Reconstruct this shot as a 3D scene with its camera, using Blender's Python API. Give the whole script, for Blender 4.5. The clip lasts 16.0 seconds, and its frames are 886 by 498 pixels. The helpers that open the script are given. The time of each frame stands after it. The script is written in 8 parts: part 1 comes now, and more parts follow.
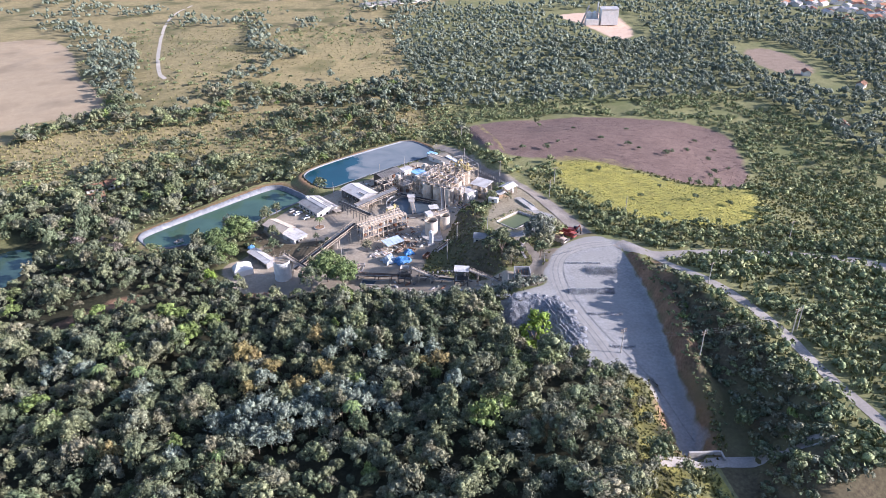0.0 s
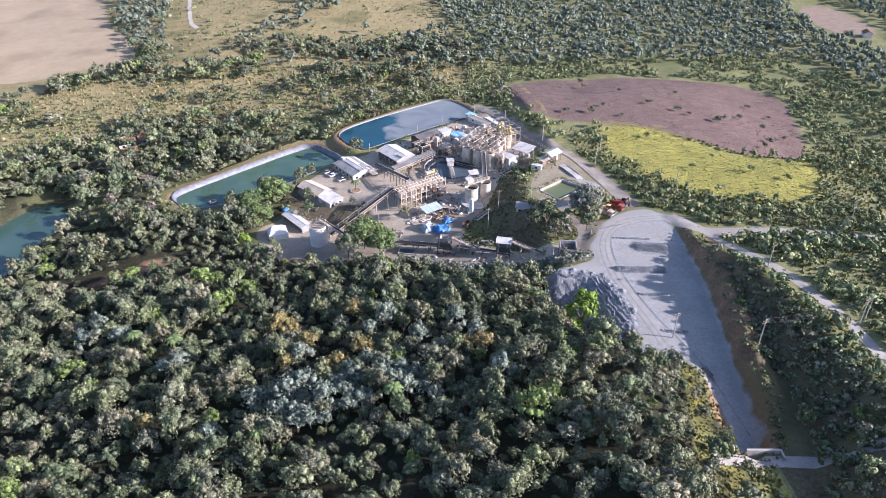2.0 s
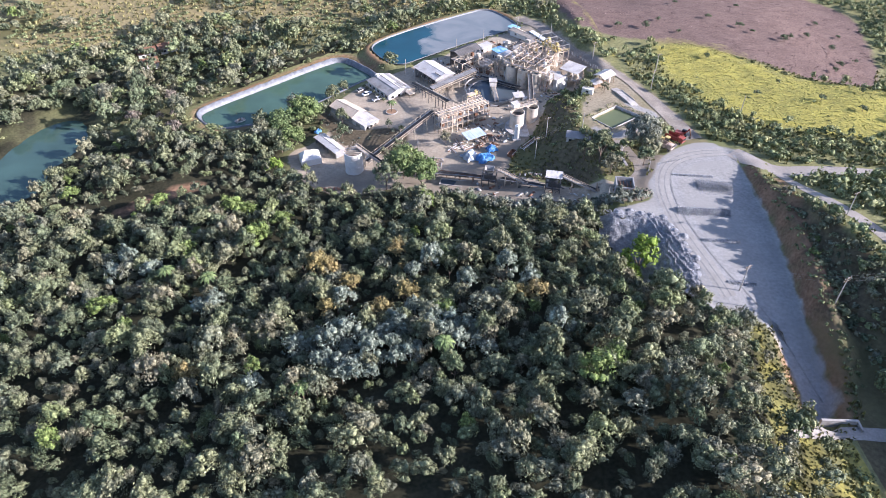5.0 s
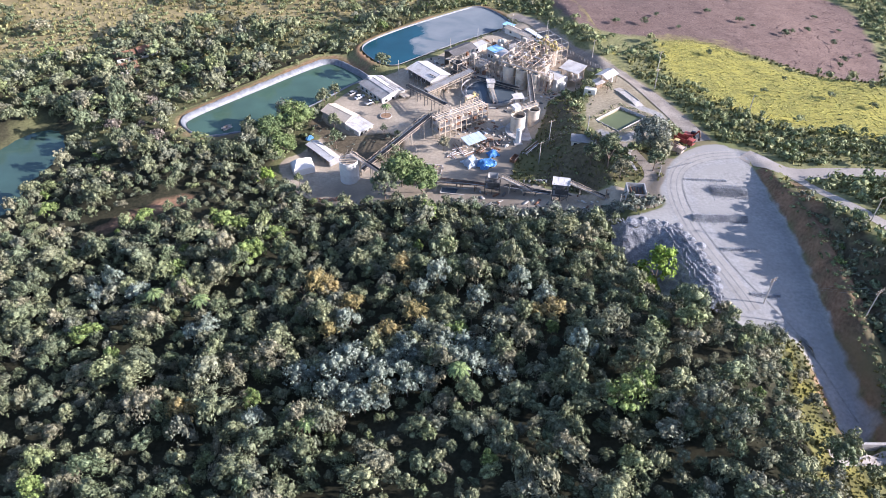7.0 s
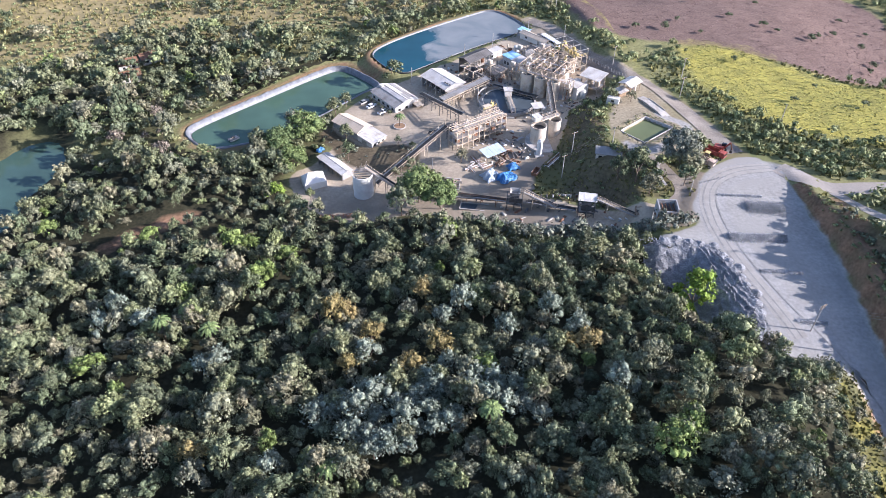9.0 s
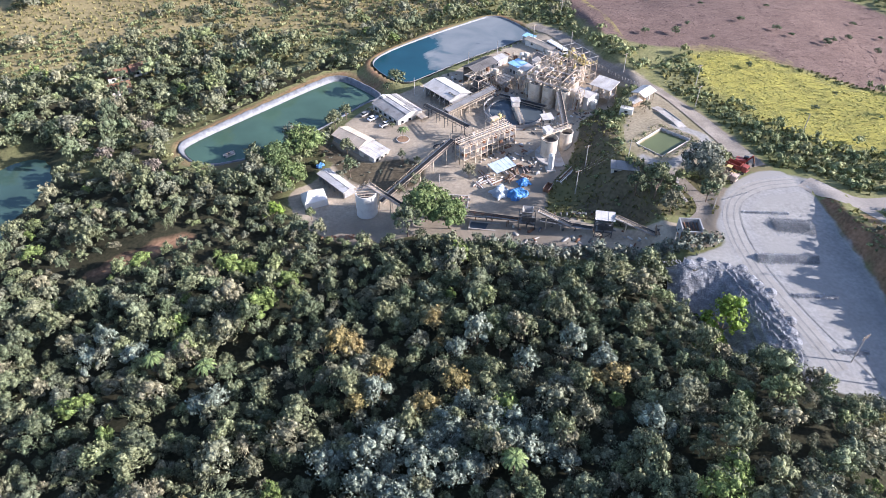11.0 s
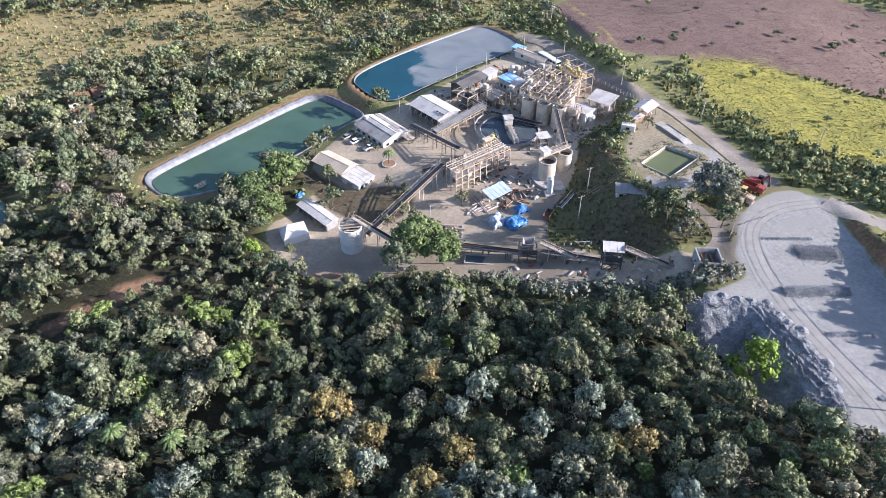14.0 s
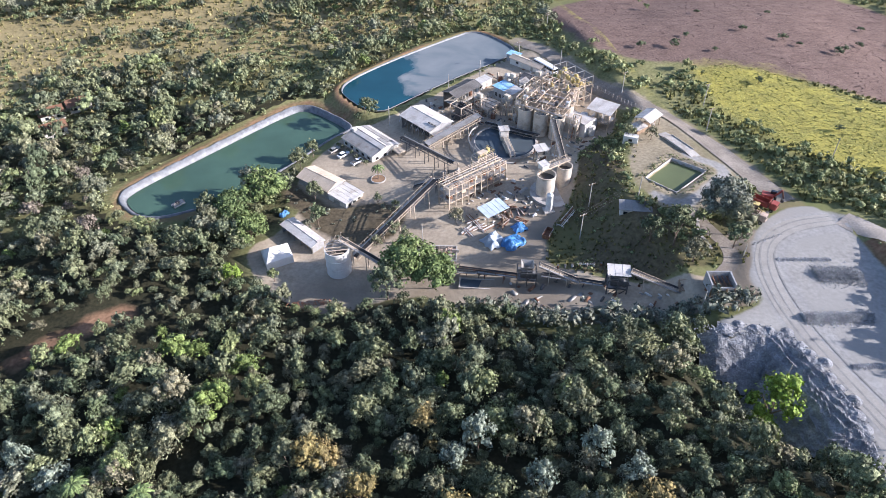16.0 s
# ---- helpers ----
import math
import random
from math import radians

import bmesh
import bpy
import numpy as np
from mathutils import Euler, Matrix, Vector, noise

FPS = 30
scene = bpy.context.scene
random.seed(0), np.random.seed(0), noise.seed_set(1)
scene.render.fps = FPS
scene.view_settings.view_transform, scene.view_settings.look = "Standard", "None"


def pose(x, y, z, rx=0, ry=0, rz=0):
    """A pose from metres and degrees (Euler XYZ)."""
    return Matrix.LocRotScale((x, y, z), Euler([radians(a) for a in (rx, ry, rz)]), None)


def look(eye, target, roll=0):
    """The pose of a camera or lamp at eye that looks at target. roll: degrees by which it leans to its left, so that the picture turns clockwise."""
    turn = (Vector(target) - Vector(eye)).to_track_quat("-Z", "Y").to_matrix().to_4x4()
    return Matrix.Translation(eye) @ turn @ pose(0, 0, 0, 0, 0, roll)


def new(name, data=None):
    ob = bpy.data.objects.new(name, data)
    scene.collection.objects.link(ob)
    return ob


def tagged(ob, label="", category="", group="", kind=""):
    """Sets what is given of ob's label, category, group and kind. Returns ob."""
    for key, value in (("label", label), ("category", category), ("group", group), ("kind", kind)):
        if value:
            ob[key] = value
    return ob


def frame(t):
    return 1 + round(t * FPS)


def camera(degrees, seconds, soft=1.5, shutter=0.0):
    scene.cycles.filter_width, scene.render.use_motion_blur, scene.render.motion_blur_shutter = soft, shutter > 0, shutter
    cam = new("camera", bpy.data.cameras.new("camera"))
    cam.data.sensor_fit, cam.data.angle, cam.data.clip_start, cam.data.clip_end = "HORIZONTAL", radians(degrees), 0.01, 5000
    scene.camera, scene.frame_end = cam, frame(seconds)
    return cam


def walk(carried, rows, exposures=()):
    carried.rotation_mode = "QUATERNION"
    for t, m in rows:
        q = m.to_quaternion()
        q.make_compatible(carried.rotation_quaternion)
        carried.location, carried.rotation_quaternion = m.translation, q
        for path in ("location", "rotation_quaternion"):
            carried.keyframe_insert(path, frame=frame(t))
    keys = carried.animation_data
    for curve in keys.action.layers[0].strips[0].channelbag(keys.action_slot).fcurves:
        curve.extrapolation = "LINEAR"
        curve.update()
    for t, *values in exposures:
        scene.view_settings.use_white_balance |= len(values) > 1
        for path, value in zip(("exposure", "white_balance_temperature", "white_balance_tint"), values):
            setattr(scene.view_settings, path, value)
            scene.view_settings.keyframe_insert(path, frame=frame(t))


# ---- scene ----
cam = camera(65.93, 16.0, soft=0.75)
# seconds, x, y, z, heading, pitch, roll
PATH = [
    (0, 35.60, -245.03, 143.09, -8.07, -28.77, -0.54),
    (0.5, 34.65, -241.95, 143.21, -7.72, -28.83, -0.47),
    (1, 33.59, -239.00, 143.24, -7.16, -29.62, -0.36),
    (1.5, 32.36, -236.02, 143.38, -6.44, -31.09, -0.24),
    (2, 31.02, -233.01, 143.63, -5.65, -32.67, -0.14),
    (2.5, 29.65, -230.04, 143.87, -4.82, -34.26, -0.06),
    (3, 28.32, -227.05, 144.02, -3.98, -35.85, 0.02),
    (3.5, 27.02, -224.03, 144.05, -3.48, -37.38, 0.10),
    (4, 25.70, -220.98, 143.97, -3.46, -38.90, 0.20),
    (6.5, 18.86, -205.48, 141.03, -5.62, -41.00, 0.38),
    (7, 17.48, -202.26, 140.42, -5.90, -41.02, 0.38),
    (7.5, 16.18, -199.08, 139.76, -5.85, -41.04, 0.39),
    (8, 14.91, -195.87, 139.10, -5.86, -41.05, 0.36),
    (8.5, 13.72, -192.64, 138.45, -5.94, -41.05, 0.33),
    (9, 12.65, -189.51, 137.84, -5.87, -41.05, 0.22),
    (11.5, 9.70, -172.95, 134.39, -6.63, -40.94, -0.20),
    (12, 9.59, -169.76, 133.56, -6.92, -40.86, -0.36),
    (12.5, 9.57, -166.48, 132.80, -7.22, -40.80, -0.43),
    (13, 9.69, -163.20, 132.03, -7.48, -40.74, -0.52),
    (13.5, 9.92, -159.97, 131.24, -7.72, -40.68, -0.59),
    (14, 10.28, -156.79, 130.45, -7.93, -40.65, -0.65),
    (14.5, 10.75, -153.55, 129.58, -8.11, -40.61, -0.72),
    (15, 11.33, -150.29, 128.68, -8.29, -40.57, -0.75),
    (15.5, 11.96, -147.04, 127.74, -8.41, -40.57, -0.80),
    (16, 12.64, -143.88, 126.74, -8.51, -40.52, -0.84),
]
walk(cam, [(t, pose(x, y, z, 90 + p, 0, h) @ pose(0, 0, 0, 0, 0, r)) for t, x, y, z, h, p, r in PATH],
     [(0, 0.93, 5620, 25), (6, 1.10, 5690, 24), (12, 1.04, 5740, 21), (16, 0.93, 5760, 20)])

# ---- daylight ----
SUN_ELEV, SUN_FROM = 22.0, (1.0, -0.28)
world = bpy.data.worlds.new("daylight")
scene.world = world
world.use_nodes = True
wn, wl = world.node_tree.nodes, world.node_tree.links
sky = wn.new("ShaderNodeTexSky")
sky.sky_type, sky.sun_disc = "NISHITA", False
sky.sun_elevation = radians(SUN_ELEV)
sky.sun_rotation = math.atan2(SUN_FROM[0], SUN_FROM[1])
wn["Background"].inputs["Strength"].default_value = 0.126
wl.new(sky.outputs[0], wn["Background"].inputs["Color"])
sun = new("sun", bpy.data.lights.new("sun", "SUN"))
sun.data.energy, sun.data.angle, sun.data.color = 6.0, radians(0.55), (1.0, 0.92, 0.80)
flat = math.cos(radians(SUN_ELEV)) / math.hypot(*SUN_FROM)
sun.matrix_world = look((SUN_FROM[0] * flat * 300, SUN_FROM[1] * flat * 300, math.sin(radians(SUN_ELEV)) * 300), (0, 0, 0))

# ---- small tools ----
rng = np.random.default_rng(7)


def lerp(a, b, t):
    return a + (b - a) * t


def sstep(a, b, v):
    t = np.clip((np.asarray(v, float) - a) / (b - a), 0, 1)
    return t * t * (3 - 2 * t)


def lattice(i, j, seed):
    n = np.sin(i * 127.1 + j * 311.7 + seed * 74.7) * 43758.5453
    return n - np.floor(n)


def vnoise(x, y, size, seed=0):
    """Smooth value noise, 0 to 1."""
    x, y = np.asarray(x, float) / size, np.asarray(y, float) / size
    i, j = np.floor(x), np.floor(y)
    u, v = x - i, y - j
    u, v = u * u * (3 - 2 * u), v * v * (3 - 2 * v)
    a, b = lattice(i, j, seed), lattice(i + 1, j, seed)
    c, d = lattice(i, j + 1, seed), lattice(i + 1, j + 1, seed)
    return (a * (1 - u) + b * u) * (1 - v) + (c * (1 - u) + d * u) * v


def inside(poly, x, y):
    """Signed distance to a closed outline, positive inside."""
    x, y = np.asarray(x, float), np.asarray(y, float)
    px, py = [p[0] for p in poly], [p[1] for p in poly]
    near = (x > min(px) - 90) & (x < max(px) + 90) & (y > min(py) - 90) & (y < max(py) + 90)
    if not near.all():
        out = np.full(x.shape, -90.0)
        if near.any():
            out[near] = inside(poly, x[near], y[near])
        return out
    best, odd = np.full(x.shape, 1e9), np.zeros(x.shape, bool)
    for (ax, ay), (bx, by) in zip(poly, poly[1:] + poly[:1]):
        dx, dy = bx - ax, by - ay
        s = np.clip(((x - ax) * dx + (y - ay) * dy) / (dx * dx + dy * dy + 1e-9), 0, 1)
        best = np.minimum(best, np.hypot(x - ax - s * dx, y - ay - s * dy))
        odd ^= ((ay > y) != (by > y)) & (x < (bx - ax) * (y - ay) / (by - ay + 1e-12) + ax)
    return np.where(odd, best, -best)


def near_line(line, x, y):
    """Distance to an open line."""
    x, y = np.asarray(x, float), np.asarray(y, float)
    best = np.full(x.shape, 1e9)
    for (ax, ay), (bx, by) in zip(line, line[1:]):
        dx, dy = bx - ax, by - ay
        s = np.clip(((x - ax) * dx + (y - ay) * dy) / (dx * dx + dy * dy + 1e-9), 0, 1)
        best = np.minimum(best, np.hypot(x - ax - s * dx, y - ay - s * dy))
    return best


def rounded(poly, times=2):
    """Corner cutting: a softer closed outline."""
    for _ in range(times):
        out = []
        for a, b in zip(poly, poly[1:] + poly[:1]):
            out += [(lerp(a[0], b[0], 0.25), lerp(a[1], b[1], 0.25)), (lerp(a[0], b[0], 0.75), lerp(a[1], b[1], 0.75))]
        poly = out
    return poly


def smooth_line(line, times=2):
    for _ in range(times):
        out = [line[0]]
        for a, b in zip(line, line[1:]):
            out += [(lerp(a[0], b[0], 0.25), lerp(a[1], b[1], 0.25)), (lerp(a[0], b[0], 0.75), lerp(a[1], b[1], 0.75))]
        line = out + [line[-1]]
    return line

# ---- plan: outlines in metres ----
YARD = rounded([(104.9, -33.7), (109.5, -24.9), (119.3, -15.7), (131.5, -13.2), (135.6, -21.4), (136.2, -31), (134.4, -43), (133.6, -57), (131.8, -69),
                (128.9, -80), (127.0, -90), (124.9, -100), (124.2, -111), (121.9, -121), (118.4, -129.5), (114.0, -128.2), (115.6, -118), (117.4, -108), (118.2, -99), (112, -96.5),
                (104.6, -95.4), (99.5, -91.0), (100.6, -84), (104, -77), (103, -67), (100.4, -57), (88, -54), (86, -50.5), (98.0, -47.5), (102.0, -44), (101.5, -38)], 1)
PLANT = rounded([(-21, 9), (-17, -4), (-9, -13), (2, -20), (12, -18), (22, -17), (33, -23), (58, -38), (82, -44), (97, -46), (100, -38), (84, -31), (70, -22), (60, -15), (62, -6), (68, 4), (75, 12), (79, 22), (84, 34), (98, 42),
                 (104, 52), (100, 82), (92, 112), (84, 116), (54, 92), (30, 74), (12, 66), (2, 56), (-6, 42), (-6, 24), (-14, 16), (-19, 13)], 1)
SMALL_TERRACE = rounded([(94, 20), (89, 4), (95, -10), (108, -12), (119, -4), (121, 8), (116, 30), (111, 42), (104, 43), (99, 32)], 2)
POND_LONG = rounded([(-61.5, 40.8), (-59.3, 47.1), (-39.8, 63.8), (-11.9, 87.9), (-3.0, 92.3), (9.4, 78), (13.4, 71.1), (6, 66.7), (0, 60.3), (-11.2, 49),
                     (-24.8, 37.1), (-44.2, 28.8), (-54, 31)], 2)
POND_BIG = rounded([(9.6, 95), (14.7, 103.5), (33.4, 117.9), (59.6, 134.4), (69.5, 139.6), (77, 132.2), (84.5, 116.3), (78.5, 110.8), (53.1, 96), (29.3, 78.5),
                    (24.1, 75.4), (18, 78), (12.4, 87.4)], 2)
POND_SMALL = [(105.6, 15.3), (94.1, 7.1), (99.9, -1.1), (112.6, 7.4)]
POND_WILD = rounded([(-134, 8), (-131.9, 22.3), (-126.9, 37.9), (-119.8, 47.2), (-109.3, 48.1), (-102.3, 34.1), (-103.4, 20.6), (-108.8, 8.4), (-107.5, -3.4),
                     (-110.8, -10.5), (-124, -14)], 2)
FIELD_PINK = rounded([(108, 168.1), (177.8, 176.9), (247.9, 157.9), (267.4, 132.1), (257.3, 97.4), (227.5, 34.1), (201.9, 34.2), (182.7, 54.7), (148.9, 76.5),
                      (112.6, 89.2), (104.4, 119.1)], 2)
FIELD_YELLOW = rounded([(139, 78), (163.3, 75.9), (184.6, 42.8), (221.7, 27.9), (212.9, 3), (194.1, -19.3), (176.2, -11.4), (156.7, -5.4), (145.4, 10.4), (133.7, 38)], 2)
FIELD_TAN = rounded([(-420, 500), (-298.7, 501.1), (-257.5, 511.7), (-211.6, 442.4), (-172.2, 323.4), (-153.5, 302.1), (-120, 226.6), (-169.6, 225.5), (-182.1, 203.3), (-330, 190)], 1)
FIELD_EAST = rounded([(399.3, 351.2), (429.6, 345.7), (418.2, 254.6), (381.7, 243.5), (380.8, 299.7)], 1)
WOOD_NORTH = rounded([(94.5, 599.3), (169.7, 604.1), (280, 549.9), (312.4, 379.3), (315.7, 291.6), (281.3, 184.8), (220.7, 186.7), (147.7, 211.8), (99, 267.2), (78.9, 334.2)], 1)
FAR_PAD = rounded([(273.6, 550.8), (350.8, 557), (332.6, 428.5), (300, 395.1), (297.5, 463.8)], 1)
BANK_TOP = rounded([(137, -36), (141.5, -60), (144.5, -78), (147, -95), (148, -110), (149, -122), (146, -136), (136, -150), (330, -150), (330, -60), (200, -36), (160, -26), (142, -24)], 1)
STONE_TIP = rounded([(82, -51), (98, -54), (106, -66), (107, -80), (99, -92), (91, -88), (86, -76), (81, -63)], 1)
ROAD_EAST = smooth_line([(136.6, -21.0), (139.2, -26), (145.3, -36.8), (161.4, -35.9), (176.1, -38.3), (194.5, -45.6), (206.2, -55), (214.4, -69.8), (226, -100)])
ROAD_RIDGE = smooth_line([(145, -38), (146.9, -63.3), (152.9, -78.1), (156.7, -97.1), (157, -112.9), (158.4, -139.1), (158, -175)])
ROAD_GATE = smooth_line([(127, -11), (124, 4.6), (117.7, 35.4), (108.4, 57.4), (101, 75), (95, 108), (86, 124)])
TRACK_HILL = smooth_line([(-100, 300), (-109.8, 318.1), (-147.7, 511), (-158.8, 611.1), (-145.6, 683)])

TIP_RIM = smooth_line([(83, -51.5), (91, -53.0), (98.4, -54.6), (101.8, -58.6), (103.0, -65), (103.2, -72), (102.4, -80), (101.6, -86.5), (98.0, -89.5)])
RUT_A = smooth_line([(134, -20.5), (123, -20.6), (113, -25.4), (107.6, -34), (105.2, -44), (104.6, -55), (105.6, -67), (107.2, -78), (108.4, -90)])
GARDEN = rounded([(-9.6, 42), (-2.4, 33), (3.8, 26), (8.2, 23.8), (16.6, 25.6), (22.8, 22.6), (27.0, 15.2), (19.2, 5.6), (10.2, 6.2), (2.0, 12.3), (-5.2, 23.8), (-10.8, 31.4)], 1)
LANE = smooth_line([(100, -9), (101.5, -17), (103.2, -25), (101.5, -31), (97, -34.5)])
RUT_B = smooth_line([(136, -22.5), (122, -23), (112, -29), (108.4, -40), (107.4, -54), (109, -70), (112, -85), (117, -100), (119.5, -122)])

# open grass among the groves, and the belts of trees between the far fields
CLEARINGS = [rounded(p, 1) for p in ([(-174, 183), (-128, 191), (-76, 189), (-15, 215), (0, 197), (-26, 173), (-73, 173), (-116, 162), (-142, 147), (-162, 150)],
                                     [(-112, 241), (-114, 281), (-84, 276), (-48, 240), (-75, 242), (-97, 240)], [(48, 200), (70, 228), (104, 228), (120, 191), (85, 158), (74, 189)],
                                     [(-60, 106), (-42, 101), (-18, 104), (-6, 109), (-18, 96), (-40, 91)], [(-80, -22), (-66, -22), (-62, -14), (-76, -10)])]
BELTS = [([(-268, 572), (-213, 501), (-165, 400), (-150, 347), (-133, 267), (-113, 204)], 17), ([(-161, 185), (-149, 199), (-131, 206), (-102, 202), (-74, 217), (-45, 218)], 9),
         ([(-53, 255), (-16, 243), (31, 240), (72, 250), (103, 233)], 15), ([(0, 204), (23, 186), (45, 200), (69, 217)], 12), ([(-40, 292), (-26, 305)], 11), ([(-38, 385), (-52, 540)], 9)]



def height(x, y):
    """The lie of the land."""
    x, y = np.asarray(x, float), np.asarray(y, float)
    far = 1 + 9 * np.exp(-(((x + 50) / 140) ** 2 + ((y - 350) / 110) ** 2)) - 5 * np.exp(-(((x + 110) / 50) ** 2 + ((y - 40) / 60) ** 2)) + 12 * sstep(500, 1500, y)
    low = np.interp(x, [-120, -60, -5, 30, 60, 82, 89, 110, 150], [-4, 1, 0.5, 3.5, 6, 7.5, 14, 14.5, 15])
    bank = np.interp(x, [-120, -60, -5, 30, 63, 72, 86, 110, 150], [-4, 1, 0.5, 3.5, 5.8, 6.4, 14.3, 14.5, 15])
    low = lerp(low, bank, sstep(-20, -9, y))
    high = np.interp(x, [-60, 0, 80, 99, 110, 180, 260], [1, 3, 6, 7.5, 12.5, 11, 2])
    w = sstep(14, 48, y)
    z = lerp(lerp(low, high, w), far, sstep(100, 190, y))
    z = lerp(z, 0 * x, sstep(200, 330, x))
    s, west = sstep(-12, -142, y), 1 - sstep(80, 105, x)
    z = z + (s * (15 + 0.13 * np.clip(x, -150, 110)) - z * s) * west
    # ridge between the wood and the pit
    z = z + 5 * np.exp(-((x - 100) / 12) ** 2) * sstep(-85, -105, y)
    z = z - 8.0 * np.exp(-((x - 87) / 10) ** 2 - ((y + 71) / 19) ** 2)
    d = inside(BANK_TOP, x, y)
    z = lerp(z, 16 + 9.0 * sstep(-26, -72, y), np.clip((d + 4 * (vnoise(x, y, 7, 3) - 0.5)) / (9 + 6 * sstep(-60, -90, y)) + 1, 0, 1))
    d = inside(YARD, x, y)
    floor_z = 15.5 - 5 * sstep(-84, -128, y)
    # the steep cut along the yard's east side, with a bench above it
    east = (x > 117) & (y < -14)
    cut = 15.5 + np.interp(y, [-130, -116, -100, -88, -71, -49, -27, -17], [-3, 1.5, 5.0, 5.9, 5.8, 4.6, 0.9, 0.0]) + 0.6 * (vnoise(x, y, 4, 6) - 0.5)
    z = np.where(east & (d > -13), np.maximum(z, lerp(floor_z, cut, sstep(0.2, 2.6, -d) * sstep(13, 4, -d))), z)
    z = lerp(z, floor_z, sstep(np.where(east, -0.8, -5.0), 0, d))
    tip = inside(STONE_TIP, x, y)
    z = lerp(z, np.minimum(z, 14.6 - 0.62 * near_line(TIP_RIM, x, y)), sstep(-4, 1, tip) * (inside(YARD, x, y) < 0))
    z = z + (vnoise(x, y, 23, 1) - 0.5) * 1.6 * sstep(0, 40, -inside(PLANT, x, y)) * sstep(0, 14, -d) * (tip < -1)
    z = lerp(z, 14.4 + 0 * x, sstep(-5, 0, inside(SMALL_TERRACE, x, y)))
    for pond, rim, deep, soft in ((POND_LONG, 2.0, -2.6, 2.0), (POND_BIG, 5.2, 1.5, 1.0), (POND_WILD, -1.6, -4.0, 4.0), (POND_SMALL, 14.6, 12.0, 1.6)):
        d = inside(pond, x, y)
        z = lerp(z, rim + 0 * x, sstep(-7, -0.8, d))
        z = lerp(z, deep + 0 * x, sstep(-0.5, soft, d))
    return z


def ground_z(x, y):
    return float(height(np.array([x]), np.array([y]))[0])

# ---- materials ----
def mat(name, color, rough=0.8, metal=0.0, vary=0.25, size=4.0, bump=0.0, color2=None, spec=0.3, stain=0.0, fine=None):
    """A surface with grain at two scales; sizes in metres."""
    m = bpy.data.materials.new(name)
    m.use_nodes = True
    nt = m.node_tree
    N, L = nt.nodes, nt.links
    b = N["Principled BSDF"]
    b.inputs["Roughness"].default_value, b.inputs["Metallic"].default_value = rough, metal
    b.inputs["Specular IOR Level"].default_value = spec
    geo = N.new("ShaderNodeNewGeometry")
    big = N.new("ShaderNodeTexNoise")
    big.inputs["Scale"].default_value, big.inputs["Detail"].default_value = 1.0 / size, 5
    small = N.new("ShaderNodeTexNoise")
    small.inputs["Scale"].default_value, small.inputs["Detail"].default_value = 1.0 / (fine or size / 9), 4
    for t in (big, small):
        L.new(geo.outputs["Position"], t.inputs["Vector"])
    add = N.new("ShaderNodeMath")
    add.operation = "MULTIPLY_ADD"
    L.new(small.outputs["Fac"], add.inputs[0])
    add.inputs[1].default_value = 0.55
    half = N.new("ShaderNodeMath")
    half.operation = "MULTIPLY"
    half.inputs[1].default_value = 0.75
    L.new(big.outputs["Fac"], half.inputs[0])
    L.new(half.outputs[0], add.inputs[2])
    ramp = N.new("ShaderNodeValToRGB")
    c1 = color2 or [c * (1 + vary) for c in color]
    lo = [c * (1 - vary) for c in color]
    e = ramp.color_ramp.elements
    e[0].position, e[0].color = 0.42, (*lo, 1)
    e[1].position, e[1].color = 0.86, (*c1, 1)
    mid = ramp.color_ramp.elements.new(0.64)
    mid.color = (*color, 1)
    L.new(add.outputs[0], ramp.inputs[0])
    out = ramp.outputs[0]
    if stain:
        st = N.new("ShaderNodeTexNoise")
        st.inputs["Scale"].default_value, st.inputs["Detail"].default_value = 1.7 / size, 7
        L.new(geo.outputs["Position"], st.inputs["Vector"])
        sr = N.new("ShaderNodeValToRGB")
        sr.color_ramp.elements[0].position, sr.color_ramp.elements[1].position = 0.5, 0.72
        L.new(st.outputs["Fac"], sr.inputs[0])
        mul = N.new("ShaderNodeMath")
        mul.operation = "MULTIPLY"
        mul.inputs[1].default_value = stain
        L.new(sr.outputs[0], mul.inputs[0])
        mix = N.new("ShaderNodeMix")
        mix.data_type = "RGBA"
        L.new(mul.outputs[0], mix.inputs["Factor"])
        L.new(out, mix.inputs[6])
        mix.inputs[7].default_value = (color[0] * 0.45, color[1] * 0.36, color[2] * 0.27, 1)
        out = mix.outputs[2]
    L.new(out, b.inputs["Base Color"])
    if bump:
        bp = N.new("ShaderNodeBump")
        bp.inputs["Strength"].default_value, bp.inputs["Distance"].default_value = 0.7, bump
        L.new(small.outputs["Fac"], bp.inputs["Height"])
        L.new(bp.outputs[0], b.inputs["Normal"])
    return m


